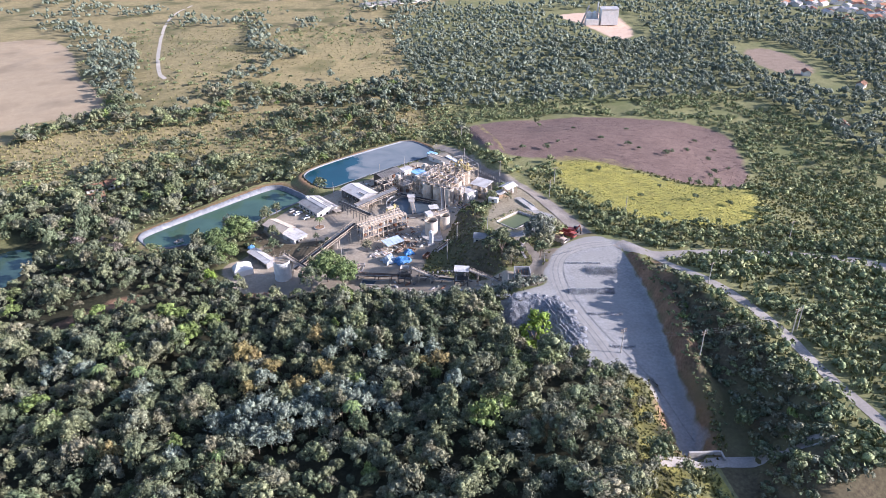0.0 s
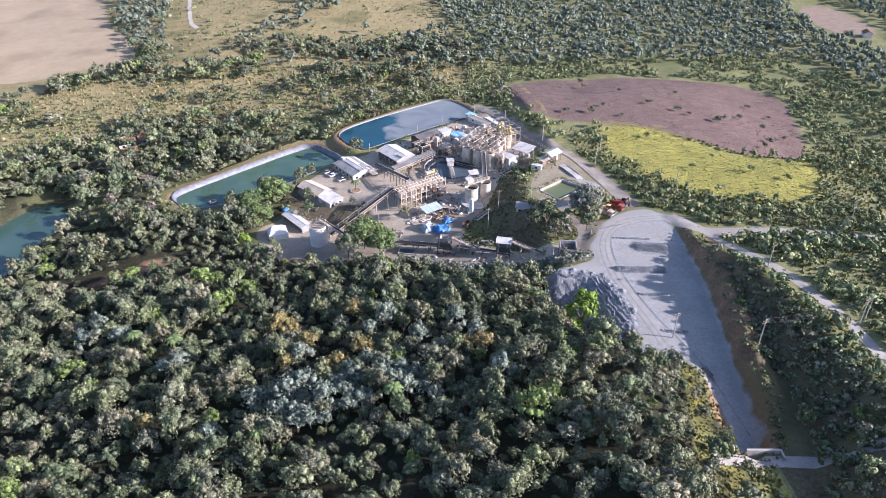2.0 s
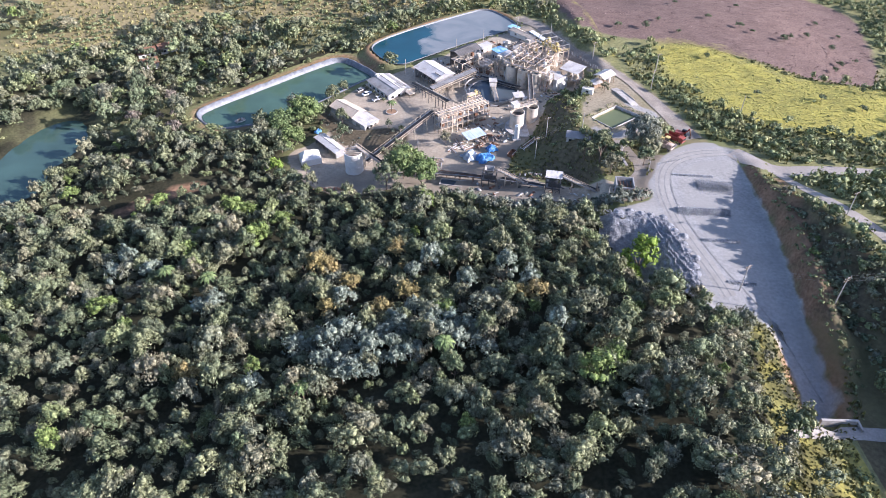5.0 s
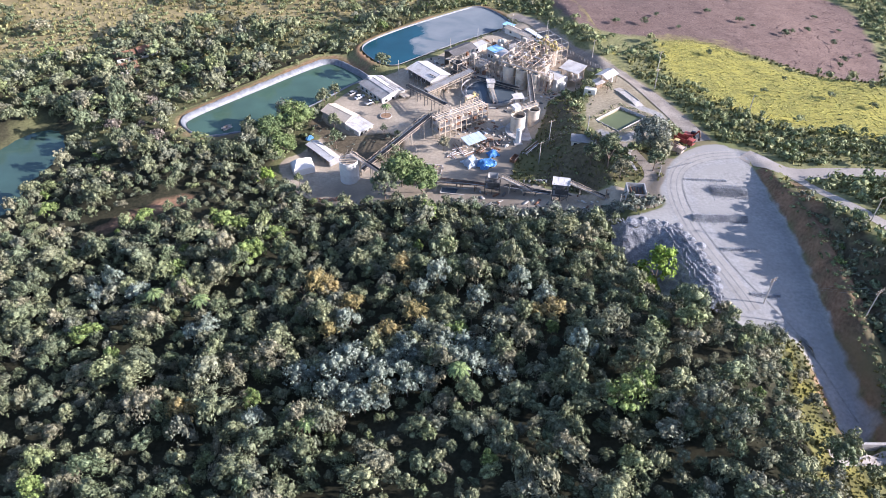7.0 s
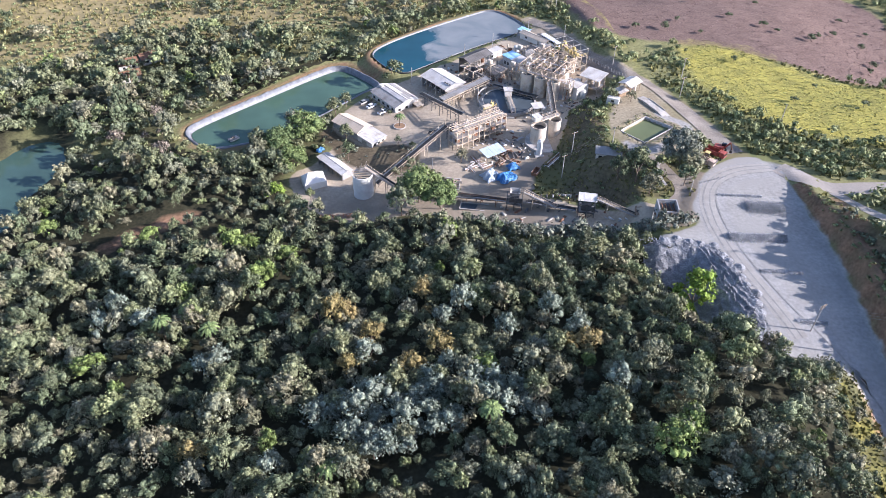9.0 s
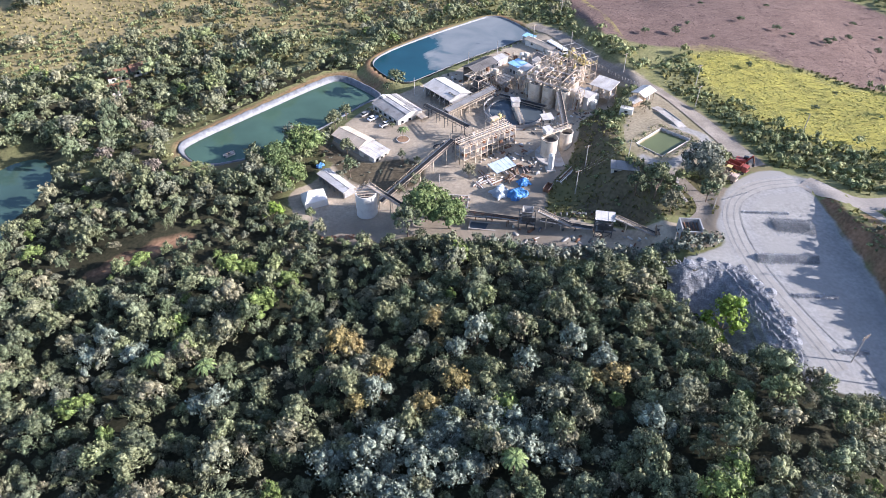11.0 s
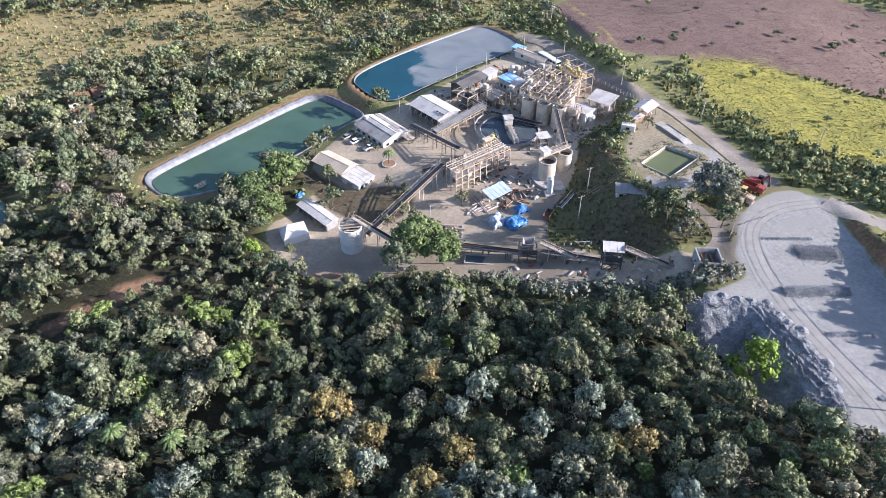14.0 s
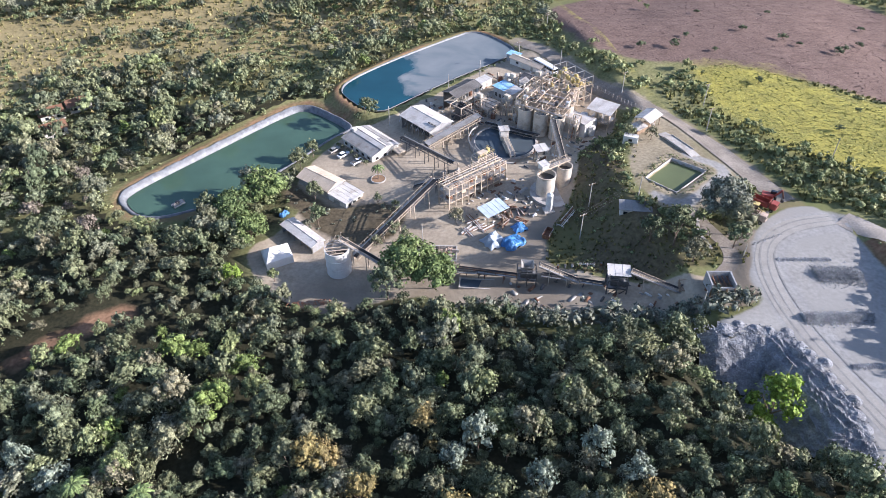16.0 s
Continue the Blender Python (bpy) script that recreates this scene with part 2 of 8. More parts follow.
def foliage(name, stops, rough=0.55, by_object=True):
    """Leaves: the tree's own tint picks the hue, each leaf clump varies about it."""
    m = bpy.data.materials.new(name)
    m.use_nodes = True
    N, L = m.node_tree.nodes, m.node_tree.links
    b = N["Principled BSDF"]
    b.inputs["Roughness"].default_value = rough
    b.inputs["Specular IOR Level"].default_value = 0.12
    geo, at, info = N.new("ShaderNodeNewGeometry"), N.new("ShaderNodeAttribute"), N.new("ShaderNodeObjectInfo")
    at.attribute_name = "tint"
    s = N.new("ShaderNodeMath")
    s.operation = "ADD"
    L.new(at.outputs["Fac"], s.inputs[0])
    s.inputs[1].default_value = 0.0
    if by_object:
        L.new(info.outputs["Random"], s.inputs[1])
    fr = N.new("ShaderNodeMath")
    fr.operation = "FRACT"
    L.new(s.outputs[0], fr.inputs[0])
    ramp = N.new("ShaderNodeValToRGB")
    e = ramp.color_ramp.elements
    while len(e) < len(stops):
        e.new(0.5)
    for k, (p, c) in enumerate(stops):
        e[k].position, e[k].color = p, (*c, 1)
    L.new(fr.outputs[0], ramp.inputs[0])
    leaf = N.new("ShaderNodeMapRange")
    leaf.inputs["To Min"].default_value, leaf.inputs["To Max"].default_value = 0.56, 1.44
    L.new(geo.outputs["Random Per Island"], leaf.inputs["Value"])
    mul = N.new("ShaderNodeMix")
    mul.data_type, mul.blend_type = "RGBA", "MULTIPLY"
    mul.inputs["Factor"].default_value = 1
    L.new(ramp.outputs[0], mul.inputs[6])
    L.new(leaf.outputs[0], mul.inputs[7])
    # single leaves within a clump
    grain = N.new("ShaderNodeTexNoise")
    grain.inputs["Scale"].default_value, grain.inputs["Detail"].default_value = 4.5, 2
    L.new(geo.outputs["Position"], grain.inputs["Vector"])
    part_ = N.new("ShaderNodeMapRange")
    part_.inputs["From Min"].default_value, part_.inputs["From Max"].default_value = 0.36, 0.64
    part_.inputs["To Min"].default_value, part_.inputs["To Max"].default_value = 0.52, 1.42
    L.new(grain.outputs["Fac"], part_.inputs["Value"])
    both = N.new("ShaderNodeMix")
    both.data_type, both.blend_type = "RGBA", "MULTIPLY"
    both.inputs["Factor"].default_value = 1
    L.new(mul.outputs[2], both.inputs[6])
    L.new(part_.outputs[0], both.inputs[7])
    # sprays of leaves, about a metre across
    spray = N.new("ShaderNodeTexNoise")
    spray.inputs["Scale"].default_value, spray.inputs["Detail"].default_value = 1.1, 3
    L.new(geo.outputs["Position"], spray.inputs["Vector"])
    wide = N.new("ShaderNodeMapRange")
    wide.inputs["From Min"].default_value, wide.inputs["From Max"].default_value = 0.35, 0.65
    wide.inputs["To Min"].default_value, wide.inputs["To Max"].default_value = 0.72, 1.26
    L.new(spray.outputs["Fac"], wide.inputs["Value"])
    third = N.new("ShaderNodeMix")
    third.data_type, third.blend_type = "RGBA", "MULTIPLY"
    third.inputs["Factor"].default_value = 1
    L.new(both.outputs[2], third.inputs[6])
    L.new(wide.outputs[0], third.inputs[7])
    L.new(third.outputs[2], b.inputs["Base Color"])
    sum_ = N.new("ShaderNodeMath")
    sum_.operation = "MULTIPLY_ADD"
    L.new(spray.outputs["Fac"], sum_.inputs[0])
    sum_.inputs[1].default_value = 3.0
    L.new(grain.outputs["Fac"], sum_.inputs[2])
    bp = N.new("ShaderNodeBump")
    bp.inputs["Strength"].default_value, bp.inputs["Distance"].default_value = 0.8, 0.16
    L.new(sum_.outputs[0], bp.inputs["Height"])
    L.new(bp.outputs[0], b.inputs["Normal"])
    return m


M_LEAF = foliage("leaves", [(0.0, (0.112, 0.135, 0.073)), (0.10, (0.203, 0.214, 0.115)), (0.22, (0.091, 0.115, 0.067)), (0.33, (0.216, 0.201, 0.129)), (0.44, (0.120, 0.153, 0.080)),
                            (0.55, (0.180, 0.185, 0.129)), (0.66, (0.183, 0.214, 0.092)), (0.70, (0.193, 0.228, 0.173)), (0.80, (0.223, 0.254, 0.194)), (0.82, (0.168, 0.223, 0.065)), (0.89, (0.153, 0.201, 0.065)),
                            (0.91, (0.238, 0.201, 0.079)), (0.95, (0.255, 0.197, 0.089)), (0.96, (0.218, 0.186, 0.152)), (1.0, (0.188, 0.163, 0.127))], by_object=False)
# far trees: distance haze is mixed into the leaf colour, paler and bluer
M_LEAF_HAZY = foliage("hazy_wood_leaves", [(0.0, (0.125, 0.152, 0.112)), (0.35, (0.165, 0.190, 0.135)), (0.6, (0.140, 0.168, 0.122)), (0.8, (0.185, 0.205, 0.145)), (1.0, (0.130, 0.156, 0.116))])
M_LEAF_BRIGHT = foliage("bright_leaves", [(0.0, (0.19, 0.27, 0.042)), (0.5, (0.17, 0.245, 0.045)), (1.0, (0.20, 0.28, 0.05))])
M_LEAF_GREEN = foliage("green_leaves", [(0.0, (0.120, 0.165, 0.062)), (0.5, (0.145, 0.190, 0.070)), (1.0, (0.105, 0.145, 0.060))])
M_SHRUB = foliage("shrub_leaves", [(0.0, (0.165, 0.196, 0.090)), (0.4, (0.225, 0.248, 0.118)), (0.7, (0.145, 0.178, 0.084)), (1.0, (0.262, 0.262, 0.125))])
M_GREY_SHRUB = foliage("dusty_shrub_leaves", [(0.0, (0.165, 0.18, 0.135)), (0.5, (0.205, 0.215, 0.165)), (1.0, (0.14, 0.158, 0.112))])
M_TUFT = foliage("dry_grass_tufts", [(0.0, (0.20, 0.185, 0.08)), (0.35, (0.27, 0.24, 0.105)), (0.6, (0.16, 0.16, 0.07)), (1.0, (0.29, 0.255, 0.115))], 0.8)
M_TUFT_YELLOW = foliage("yellow_grass_tufts", [(0.0, (0.36, 0.335, 0.10)), (0.4, (0.46, 0.42, 0.13)), (0.7, (0.25, 0.26, 0.085)), (1.0, (0.40, 0.37, 0.115))], 0.8)
M_TUFT_OLIVE = foliage("olive_grass_tufts", [(0.0, (0.15, 0.15, 0.058)), (0.4, (0.205, 0.195, 0.075)), (0.7, (0.125, 0.135, 0.055)), (1.0, (0.22, 0.195, 0.08))], 0.8)
M_STALK = foliage("dry_crop_stalks", [(0.0, (0.17, 0.118, 0.105)), (0.5, (0.24, 0.172, 0.15)), (1.0, (0.13, 0.09, 0.08))], 0.8)
M_BARK = mat("bark", (0.16, 0.12, 0.09), 0.9, vary=0.35, size=0.8, bump=0.03)

# ---- mesh tools ----
def mesh_object(name, verts, faces, material, smooth=False):
    me = bpy.data.meshes.new(name)
    me.from_pydata([tuple(v) for v in verts], [], [tuple(f) for f in faces])
    me.materials.append(material)
    if smooth:
        me.shade_smooth()
    me.update()
    return new(name, me)


def quads_mesh(name, verts, quads, material, tint=None, smooth=True):
    """A large mesh of quads from arrays."""
    me = bpy.data.meshes.new(name)
    verts, quads = np.asarray(verts, np.float32), np.asarray(quads, np.int32)
    n = quads.shape[1]
    me.vertices.add(len(verts))
    me.vertices.foreach_set("co", verts.ravel())
    me.loops.add(quads.size)
    me.loops.foreach_set("vertex_index", quads.ravel())
    me.polygons.add(len(quads))
    me.polygons.foreach_set("loop_start", np.arange(0, quads.size, n, dtype=np.int32))
    me.materials.append(material)
    me.update(calc_edges=True)
    if tint is not None:
        me.attributes.new("tint", "FLOAT", "POINT").data.foreach_set("value", np.asarray(tint, np.float32))
    if smooth:
        me.shade_smooth()
    return me


def part(name, bm, material, parent, label=""):
    me = bpy.data.meshes.new(name)
    bm.normal_update()
    bm.to_mesh(me)
    bm.free()
    me.materials.append(material)
    ob = new(name, me)
    ob.parent = parent
    if label:
        ob["label"] = label
    return ob


# ---- the ground: one sheet to the horizon ----
def steps(marks):
    out = [marks[0][0]]
    for (a, _), (b, d) in zip(marks, marks[1:]):
        n = max(1, round((b - a) / d))
        out += list(np.linspace(a, b, n + 1)[1:])
    return np.array(out)


gx = steps([(-3500, 0), (-1200, 160), (-400, 40), (-150, 8), (-75, 3.0), (-20, 2.2), (150, 1.6), (290, 3), (700, 16), (1500, 70), (3500, 200)])
gy = steps([(-900, 0), (-300, 60), (-175, 9), (-110, 3.0), (-50, 1.9), (142, 1.6), (260, 3.2), (700, 14), (1500, 60), (4200, 200)])
GX, GY = np.meshgrid(gx, gy)
GZ = height(GX.ravel(), GY.ravel())
nx, ny = len(gx), len(gy)
ids = np.arange(nx * ny).reshape(ny, nx)
cells = np.stack([ids[:-1, :-1], ids[:-1, 1:], ids[1:, 1:], ids[1:, :-1]], -1).reshape(-1, 4)
fx, fy = GX.ravel(), GY.ravel()


def ground_material():
    m = bpy.data.materials.new("open_ground")
    m.use_nodes = True
    N, L = m.node_tree.nodes, m.node_tree.links
    b = N["Principled BSDF"]
    b.inputs["Roughness"].default_value, b.inputs["Specular IOR Level"].default_value = 0.95, 0.1
    geo = N.new("ShaderNodeNewGeometry")

    def noise_at(size, detail=5):
        t = N.new("ShaderNodeTexNoise")
        t.inputs["Scale"].default_value, t.inputs["Detail"].default_value = 1 / size, detail
        L.new(geo.outputs["Position"], t.inputs["Vector"])
        return t.outputs["Fac"]

    broad, middle, fine = noise_at(40), noise_at(6, 7), noise_at(0.9, 6)

    def blend(factor, a, c):
        x = N.new("ShaderNodeMix")
        x.data_type = "RGBA"
        L.new(factor, x.inputs["Factor"])
        for sock, v in ((x.inputs[6], a), (x.inputs[7], c)):
            if isinstance(v, tuple):
                sock.default_value = (*v, 1)
            else:
                L.new(v, sock)
        return x.outputs[2]

    def span(v, lo, hi):
        r = N.new("ShaderNodeMapRange")
        r.inputs["From Min"].default_value, r.inputs["From Max"].default_value = lo, hi
        L.new(v, r.inputs["Value"])
        return r.outputs[0]

    def two(dark, light, patch=None, grain=1.0):
        c = blend(span(middle, 0.36, 0.66), dark, light)
        c2 = blend(span(fine, 0.3, 0.72), tuple(v * (1 - 0.40 * grain) for v in dark), tuple(min(1, v * (1 + 0.30 * grain)) for v in light))
        half = N.new("ShaderNodeValue")
        half.outputs[0].default_value = 0.5
        c = blend(half.outputs[0], c, c2)
        return blend(span(broad, 0.52, 0.66), c, patch) if patch else c

    def zone(under, name, over, ragged=1.5, soft=0.6):
        a = N.new("ShaderNodeAttribute")
        a.attribute_name = name
        s = N.new("ShaderNodeMath")
        s.operation = "MULTIPLY_ADD"
        L.new(middle, s.inputs[0])
        s.inputs[1].default_value = 2 * ragged
        L.new(a.outputs["Fac"], s.inputs[2])
        return blend(span(s.outputs[0], ragged - soft, ragged + soft), under, over)

    col = two((0.135, 0.140, 0.062), (0.240, 0.230, 0.108), (0.140, 0.152, 0.064))
    # leaf litter, taken near black: the shade between crowns is in this colour
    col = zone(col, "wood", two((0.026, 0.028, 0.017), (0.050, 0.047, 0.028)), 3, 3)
    col = zone(col, "pasture", two((0.190, 0.158, 0.078), (0.325, 0.268, 0.135), (0.125, 0.118, 0.054)), 14, 8)
    col = zone(col, "tan", two((0.33, 0.255, 0.165), (0.40, 0.315, 0.205), (0.29, 0.225, 0.145), 0.4), 4, 1.5)
    col = zone(col, "pink", two((0.125, 0.086, 0.072), (0.195, 0.138, 0.115)), 3.0, 1.5)
    col = zone(col, "yellow", two((0.175, 0.172, 0.058), (0.42, 0.37, 0.085), (0.19, 0.19, 0.064)), 9, 5)
    col = zone(col, "east", two((0.22, 0.165, 0.12), (0.30, 0.23, 0.17)), 5, 2)
    col = zone(col, "pad", two((0.55, 0.38, 0.27), (0.62, 0.46, 0.34)), 3, 2)
    col = zone(col, "bank", two((0.078, 0.062, 0.042), (0.150, 0.128, 0.072), (0.115, 0.112, 0.050)), 2.0, 0.6)
    col = zone(col, "redsoil", two((0.17, 0.098, 0.060), (0.27, 0.165, 0.10), (0.165, 0.135, 0.072)), 2.2, 1.2)
    col = zone(col, "plant", two((0.30, 0.25, 0.185), (0.45, 0.38, 0.285), (0.225, 0.19, 0.145), 0.35), 2.0, 0.4)
    col = zone(col, "garden", two((0.075, 0.062, 0.042), (0.150, 0.122, 0.078), (0.16, 0.14, 0.075)), 1.6, 0.8)
    col = zone(col, "terrace", two((0.22, 0.185, 0.125), (0.33, 0.285, 0.20), (0.185, 0.165, 0.085), 0.7), 3.2, 0.6)
    col = zone(col, "gravel", two((0.24, 0.23, 0.215), (0.34, 0.33, 0.31), None, 0.5), 1.0, 0.5)
    col = zone(col, "yard", two((0.245, 0.238, 0.222), (0.350, 0.340, 0.315), (0.275, 0.268, 0.250), 0.45), 1.2, 0.35)
    col = zone(col, "ruts", two((0.25, 0.245, 0.235), (0.33, 0.325, 0.31), None, 0.5), 0.8, 0.8)
    L.new(col, b.inputs["Base Color"])
    bp = N.new("ShaderNodeBump")
    bp.inputs["Strength"].default_value, bp.inputs["Distance"].default_value = 0.5, 0.14
    L.new(fine, bp.inputs["Height"])
    L.new(bp.outputs[0], b.inputs["Normal"])
    return m


M_GROUND = ground_material()
me = quads_mesh("ground", np.stack([fx, fy, GZ], -1), cells, M_GROUND, smooth=True)
pasture = np.minimum(inside([(-620, 165), (-620, 900), (330, 900), (110, 560), (88, 330), (95, 215), (105, 180), (40, 150), (-60, 120), (-160, 110)], fx, fy), 60)
bank_d = inside(BANK_TOP, fx, fy)
red = np.maximum.reduce([1.3 - np.abs(inside(p, fx, fy) + 2.0) for p in (POND_LONG, POND_BIG)]) - 3 * sstep(0, 10, inside(PLANT, fx, fy) + 12)
red = np.maximum(red, 1.5 - near_line([(143, -43), (141, -50), (137.7, -62), (136.4, -70), (134, -84), (132.5, -94)], fx, fy))
red = np.maximum(red, 1.4 - near_line([(116.5, -101), (114.5, -114), (111.8, -129)], fx, fy) * 0.8)
red = np.maximum(red, 1.8 - near_line([(-74, -21), (-69, -18), (-63, -14.5), (-57, -11.5), (-50, -9.5)], fx, fy) * 0.8)
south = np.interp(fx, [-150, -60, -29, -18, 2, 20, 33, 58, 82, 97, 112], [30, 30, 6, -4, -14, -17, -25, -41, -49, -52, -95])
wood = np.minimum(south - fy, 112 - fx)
# patches among the groves that get the wood's shade-darkened litter colour
litter_shade = np.minimum(14 * (vnoise(fx, fy, 30, 8) * 0.6 + vnoise(fx, fy, 11, 9) * 0.4 - 0.34 - 0.2 * sstep(60, 110, fy)), -np.maximum.reduce([inside(p, fx, fy) for p in CLEARINGS]))
wood = np.maximum(wood, np.minimum(np.minimum(litter_shade, 58 - fx), np.minimum(140 - fy, -np.maximum(inside(PLANT, fx, fy), -40) - 2)))
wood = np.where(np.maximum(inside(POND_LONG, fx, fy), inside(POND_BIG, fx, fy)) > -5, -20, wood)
bank_zone = inside([(60, -15), (62, -6), (68, 4), (75, 12), (79, 22), (84, 34), (92, 36), (92, 20), (88, 4), (95, -12), (108, -14), (104, -32), (84, -30), (70, -21)], fx, fy)
red = np.maximum(red, np.where((fx > 119) & (fy < -30), 1.6 - np.abs(-inside(YARD, fx, fy) - 1.5), -60))
bank_zone = np.maximum(bank_zone, np.minimum(np.minimum(-bank_d, 14), -inside(YARD, fx, fy) - 0.5) - 40 * (fx < 118) - 40 * (fy > -30))
ridge = np.minimum(fx - np.interp(fy, [-165, -140, -125, -110, -98, -90], [84, 92, 97, 101, 105, 112]), -inside(YARD, fx, fy) - 2)
ridge = np.where(fx > 118, -60, ridge)
rut = np.minimum.reduce([near_line(l, fx, fy) for l in (RUT_A, RUT_B)])
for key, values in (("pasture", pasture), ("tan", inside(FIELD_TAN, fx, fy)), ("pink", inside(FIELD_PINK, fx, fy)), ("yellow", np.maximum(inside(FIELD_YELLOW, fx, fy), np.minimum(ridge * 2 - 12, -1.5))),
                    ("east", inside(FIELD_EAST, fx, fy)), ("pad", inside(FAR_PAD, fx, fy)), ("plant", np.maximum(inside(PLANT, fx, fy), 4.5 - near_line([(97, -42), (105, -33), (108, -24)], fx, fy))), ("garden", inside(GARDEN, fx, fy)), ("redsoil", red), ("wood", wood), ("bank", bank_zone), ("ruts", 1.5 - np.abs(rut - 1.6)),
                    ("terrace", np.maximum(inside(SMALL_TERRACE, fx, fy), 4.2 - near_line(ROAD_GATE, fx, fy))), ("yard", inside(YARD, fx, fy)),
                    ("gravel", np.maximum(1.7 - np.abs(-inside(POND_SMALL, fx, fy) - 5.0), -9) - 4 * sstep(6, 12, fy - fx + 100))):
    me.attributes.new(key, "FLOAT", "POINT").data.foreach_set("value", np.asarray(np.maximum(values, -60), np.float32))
tagged(new("ground", me), "uneven dry grassland and bare earth", "ground", kind="structure")


# ---- roads: strips laid on the ground ----
def road(name, line, width, material, label, lift=0.07):
    verts, faces = [], []
    pts = []
    for a, b in zip(line, line[1:]):
        n = max(1, int(math.hypot(b[0] - a[0], b[1] - a[1]) / 1.6))
        pts += [(lerp(a[0], b[0], k / n), lerp(a[1], b[1], k / n)) for k in range(n)]
    pts.append(line[-1])
    for k, p in enumerate(pts):
        a, b = pts[max(0, k - 1)], pts[min(len(pts) - 1, k + 1)]
        dx, dy = b[0] - a[0], b[1] - a[1]
        d = math.hypot(dx, dy) + 1e-9
        w = width * (0.9 + 0.25 * float(vnoise(p[0], p[1], 9, 5)))
        for s in (-0.5, -0.25, 0, 0.25, 0.5):
            x, y = p[0] - dy / d * w * s, p[1] + dx / d * w * s
            verts.append((x, y, lift + 0.02 * (0.5 - abs(s))))
        if k:
            o = 5 * k
            faces += [(o - 5 + j, o + j, o + j + 1, o - 4 + j)[::-1] for j in range(4)]
    v = np.array(verts)
    v[:, 2] += height(v[:, 0], v[:, 1])
    verts = v
    return tagged(mesh_object(name, verts, faces, material, True), label, "road", kind="structure")


M_DIRT = mat("packed_earth", (0.30, 0.27, 0.235), 0.95, vary=0.2, size=7, bump=0.05, fine=0.5, color2=(0.40, 0.365, 0.32))
M_TRACK = mat("dusty_track", (0.45, 0.40, 0.32), 0.95, vary=0.2, size=6, bump=0.04)
road("road_1", ROAD_EAST, 6.5, M_DIRT, "pale unpaved haul road with dusty surface")
road("road_2", ROAD_RIDGE, 3.6, M_DIRT, "narrow pale dirt road along the ridge")
M_GATE_DIRT = mat("brown_packed_earth", (0.22, 0.19, 0.155), 0.95, vary=0.25, size=6, bump=0.05, fine=0.5, color2=(0.34, 0.30, 0.25))
M_RUT = mat("dark_tyre_track", (0.225, 0.22, 0.208), 0.95, vary=0.2, size=1.5, bump=0.02, fine=0.4, color2=(0.30, 0.292, 0.275))
road("road_3", ROAD_GATE, 6.0, M_GATE_DIRT, "grey-brown unpaved road beside the plant", 0.16)
road("road_5", [(103, -134.5), (112, -133.6), (121, -133.4), (133, -135.2), (142, -138)], 3.6, M_DIRT, "pale track across the end of the pit")
road("road_6", LANE, 3.4, M_GATE_DIRT, "narrow brown lane down to the crushing line")


def beside(line, d):
    """The line moved sideways by d."""
    out = []
    for k, p in enumerate(line):
        a, b = line[max(0, k - 1)], line[min(len(line) - 1, k + 1)]
        n = math.hypot(b[0] - a[0], b[1] - a[1]) + 1e-9
        out.append((p[0] - (b[1] - a[1]) / n * d, p[1] + (b[0] - a[0]) / n * d))
    return out


M_BAND = mat("rolled_stone_dust", (0.285, 0.272, 0.248), 0.95, vary=0.14, size=3, bump=0.03, fine=0.4, color2=(0.335, 0.32, 0.292))
road("road_7", RUT_A, 4.4, M_BAND, "pale rolled wheel path across the stone yard", 0.03)
for k, (line, d, wide) in enumerate(((RUT_A, -1.1, 0.5), (RUT_A, 0.7, 0.4), (RUT_B, 0.3, 0.45))):
    road("road_%d" % (8 + k), beside(line, d), wide, M_RUT, "faint tyre track worn into the stone yard", 0.06)
road("road_4", TRACK_HILL, 3.0, M_TRACK, "thin sandy track across the pasture")


# ---- water ----
def water_material(name, color, rough=0.08, scum=None):
    m = bpy.data.materials.new(name)
    m.use_nodes = True
    N, L = m.node_tree.nodes, m.node_tree.links
    b = N["Principled BSDF"]
    b.inputs["Roughness"].default_value, b.inputs["IOR"].default_value = rough, 1.33
    geo = N.new("ShaderNodeNewGeometry")
    t = N.new("ShaderNodeTexNoise")
    t.inputs["Scale"].default_value, t.inputs["Detail"].default_value = 0.05, 6
    L.new(geo.outputs["Position"], t.inputs["Vector"])
    ramp = N.new("ShaderNodeValToRGB")
    ramp.color_ramp.elements[0].position, ramp.color_ramp.elements[0].color = 0.35, (*[c * 0.8 for c in color], 1)
    ramp.color_ramp.elements[1].position, ramp.color_ramp.elements[1].color = 0.7, (*[c * 1.15 for c in color], 1)
    L.new(t.outputs["Fac"], ramp.inputs[0])
    L.new(ramp.outputs[0], b.inputs["Base Color"])
    w = N.new("ShaderNodeTexNoise")
    w.inputs["Scale"].default_value, w.inputs["Detail"].default_value = 1.3, 3
    L.new(geo.outputs["Position"], w.inputs["Vector"])
    bp = N.new("ShaderNodeBump")
    bp.inputs["Strength"].default_value, bp.inputs["Distance"].default_value = 0.25, 0.03
    L.new(w.outputs["Fac"], bp.inputs["Height"])
    L.new(bp.outputs[0], b.inputs["Normal"])
    return m, N, L, b, geo, ramp


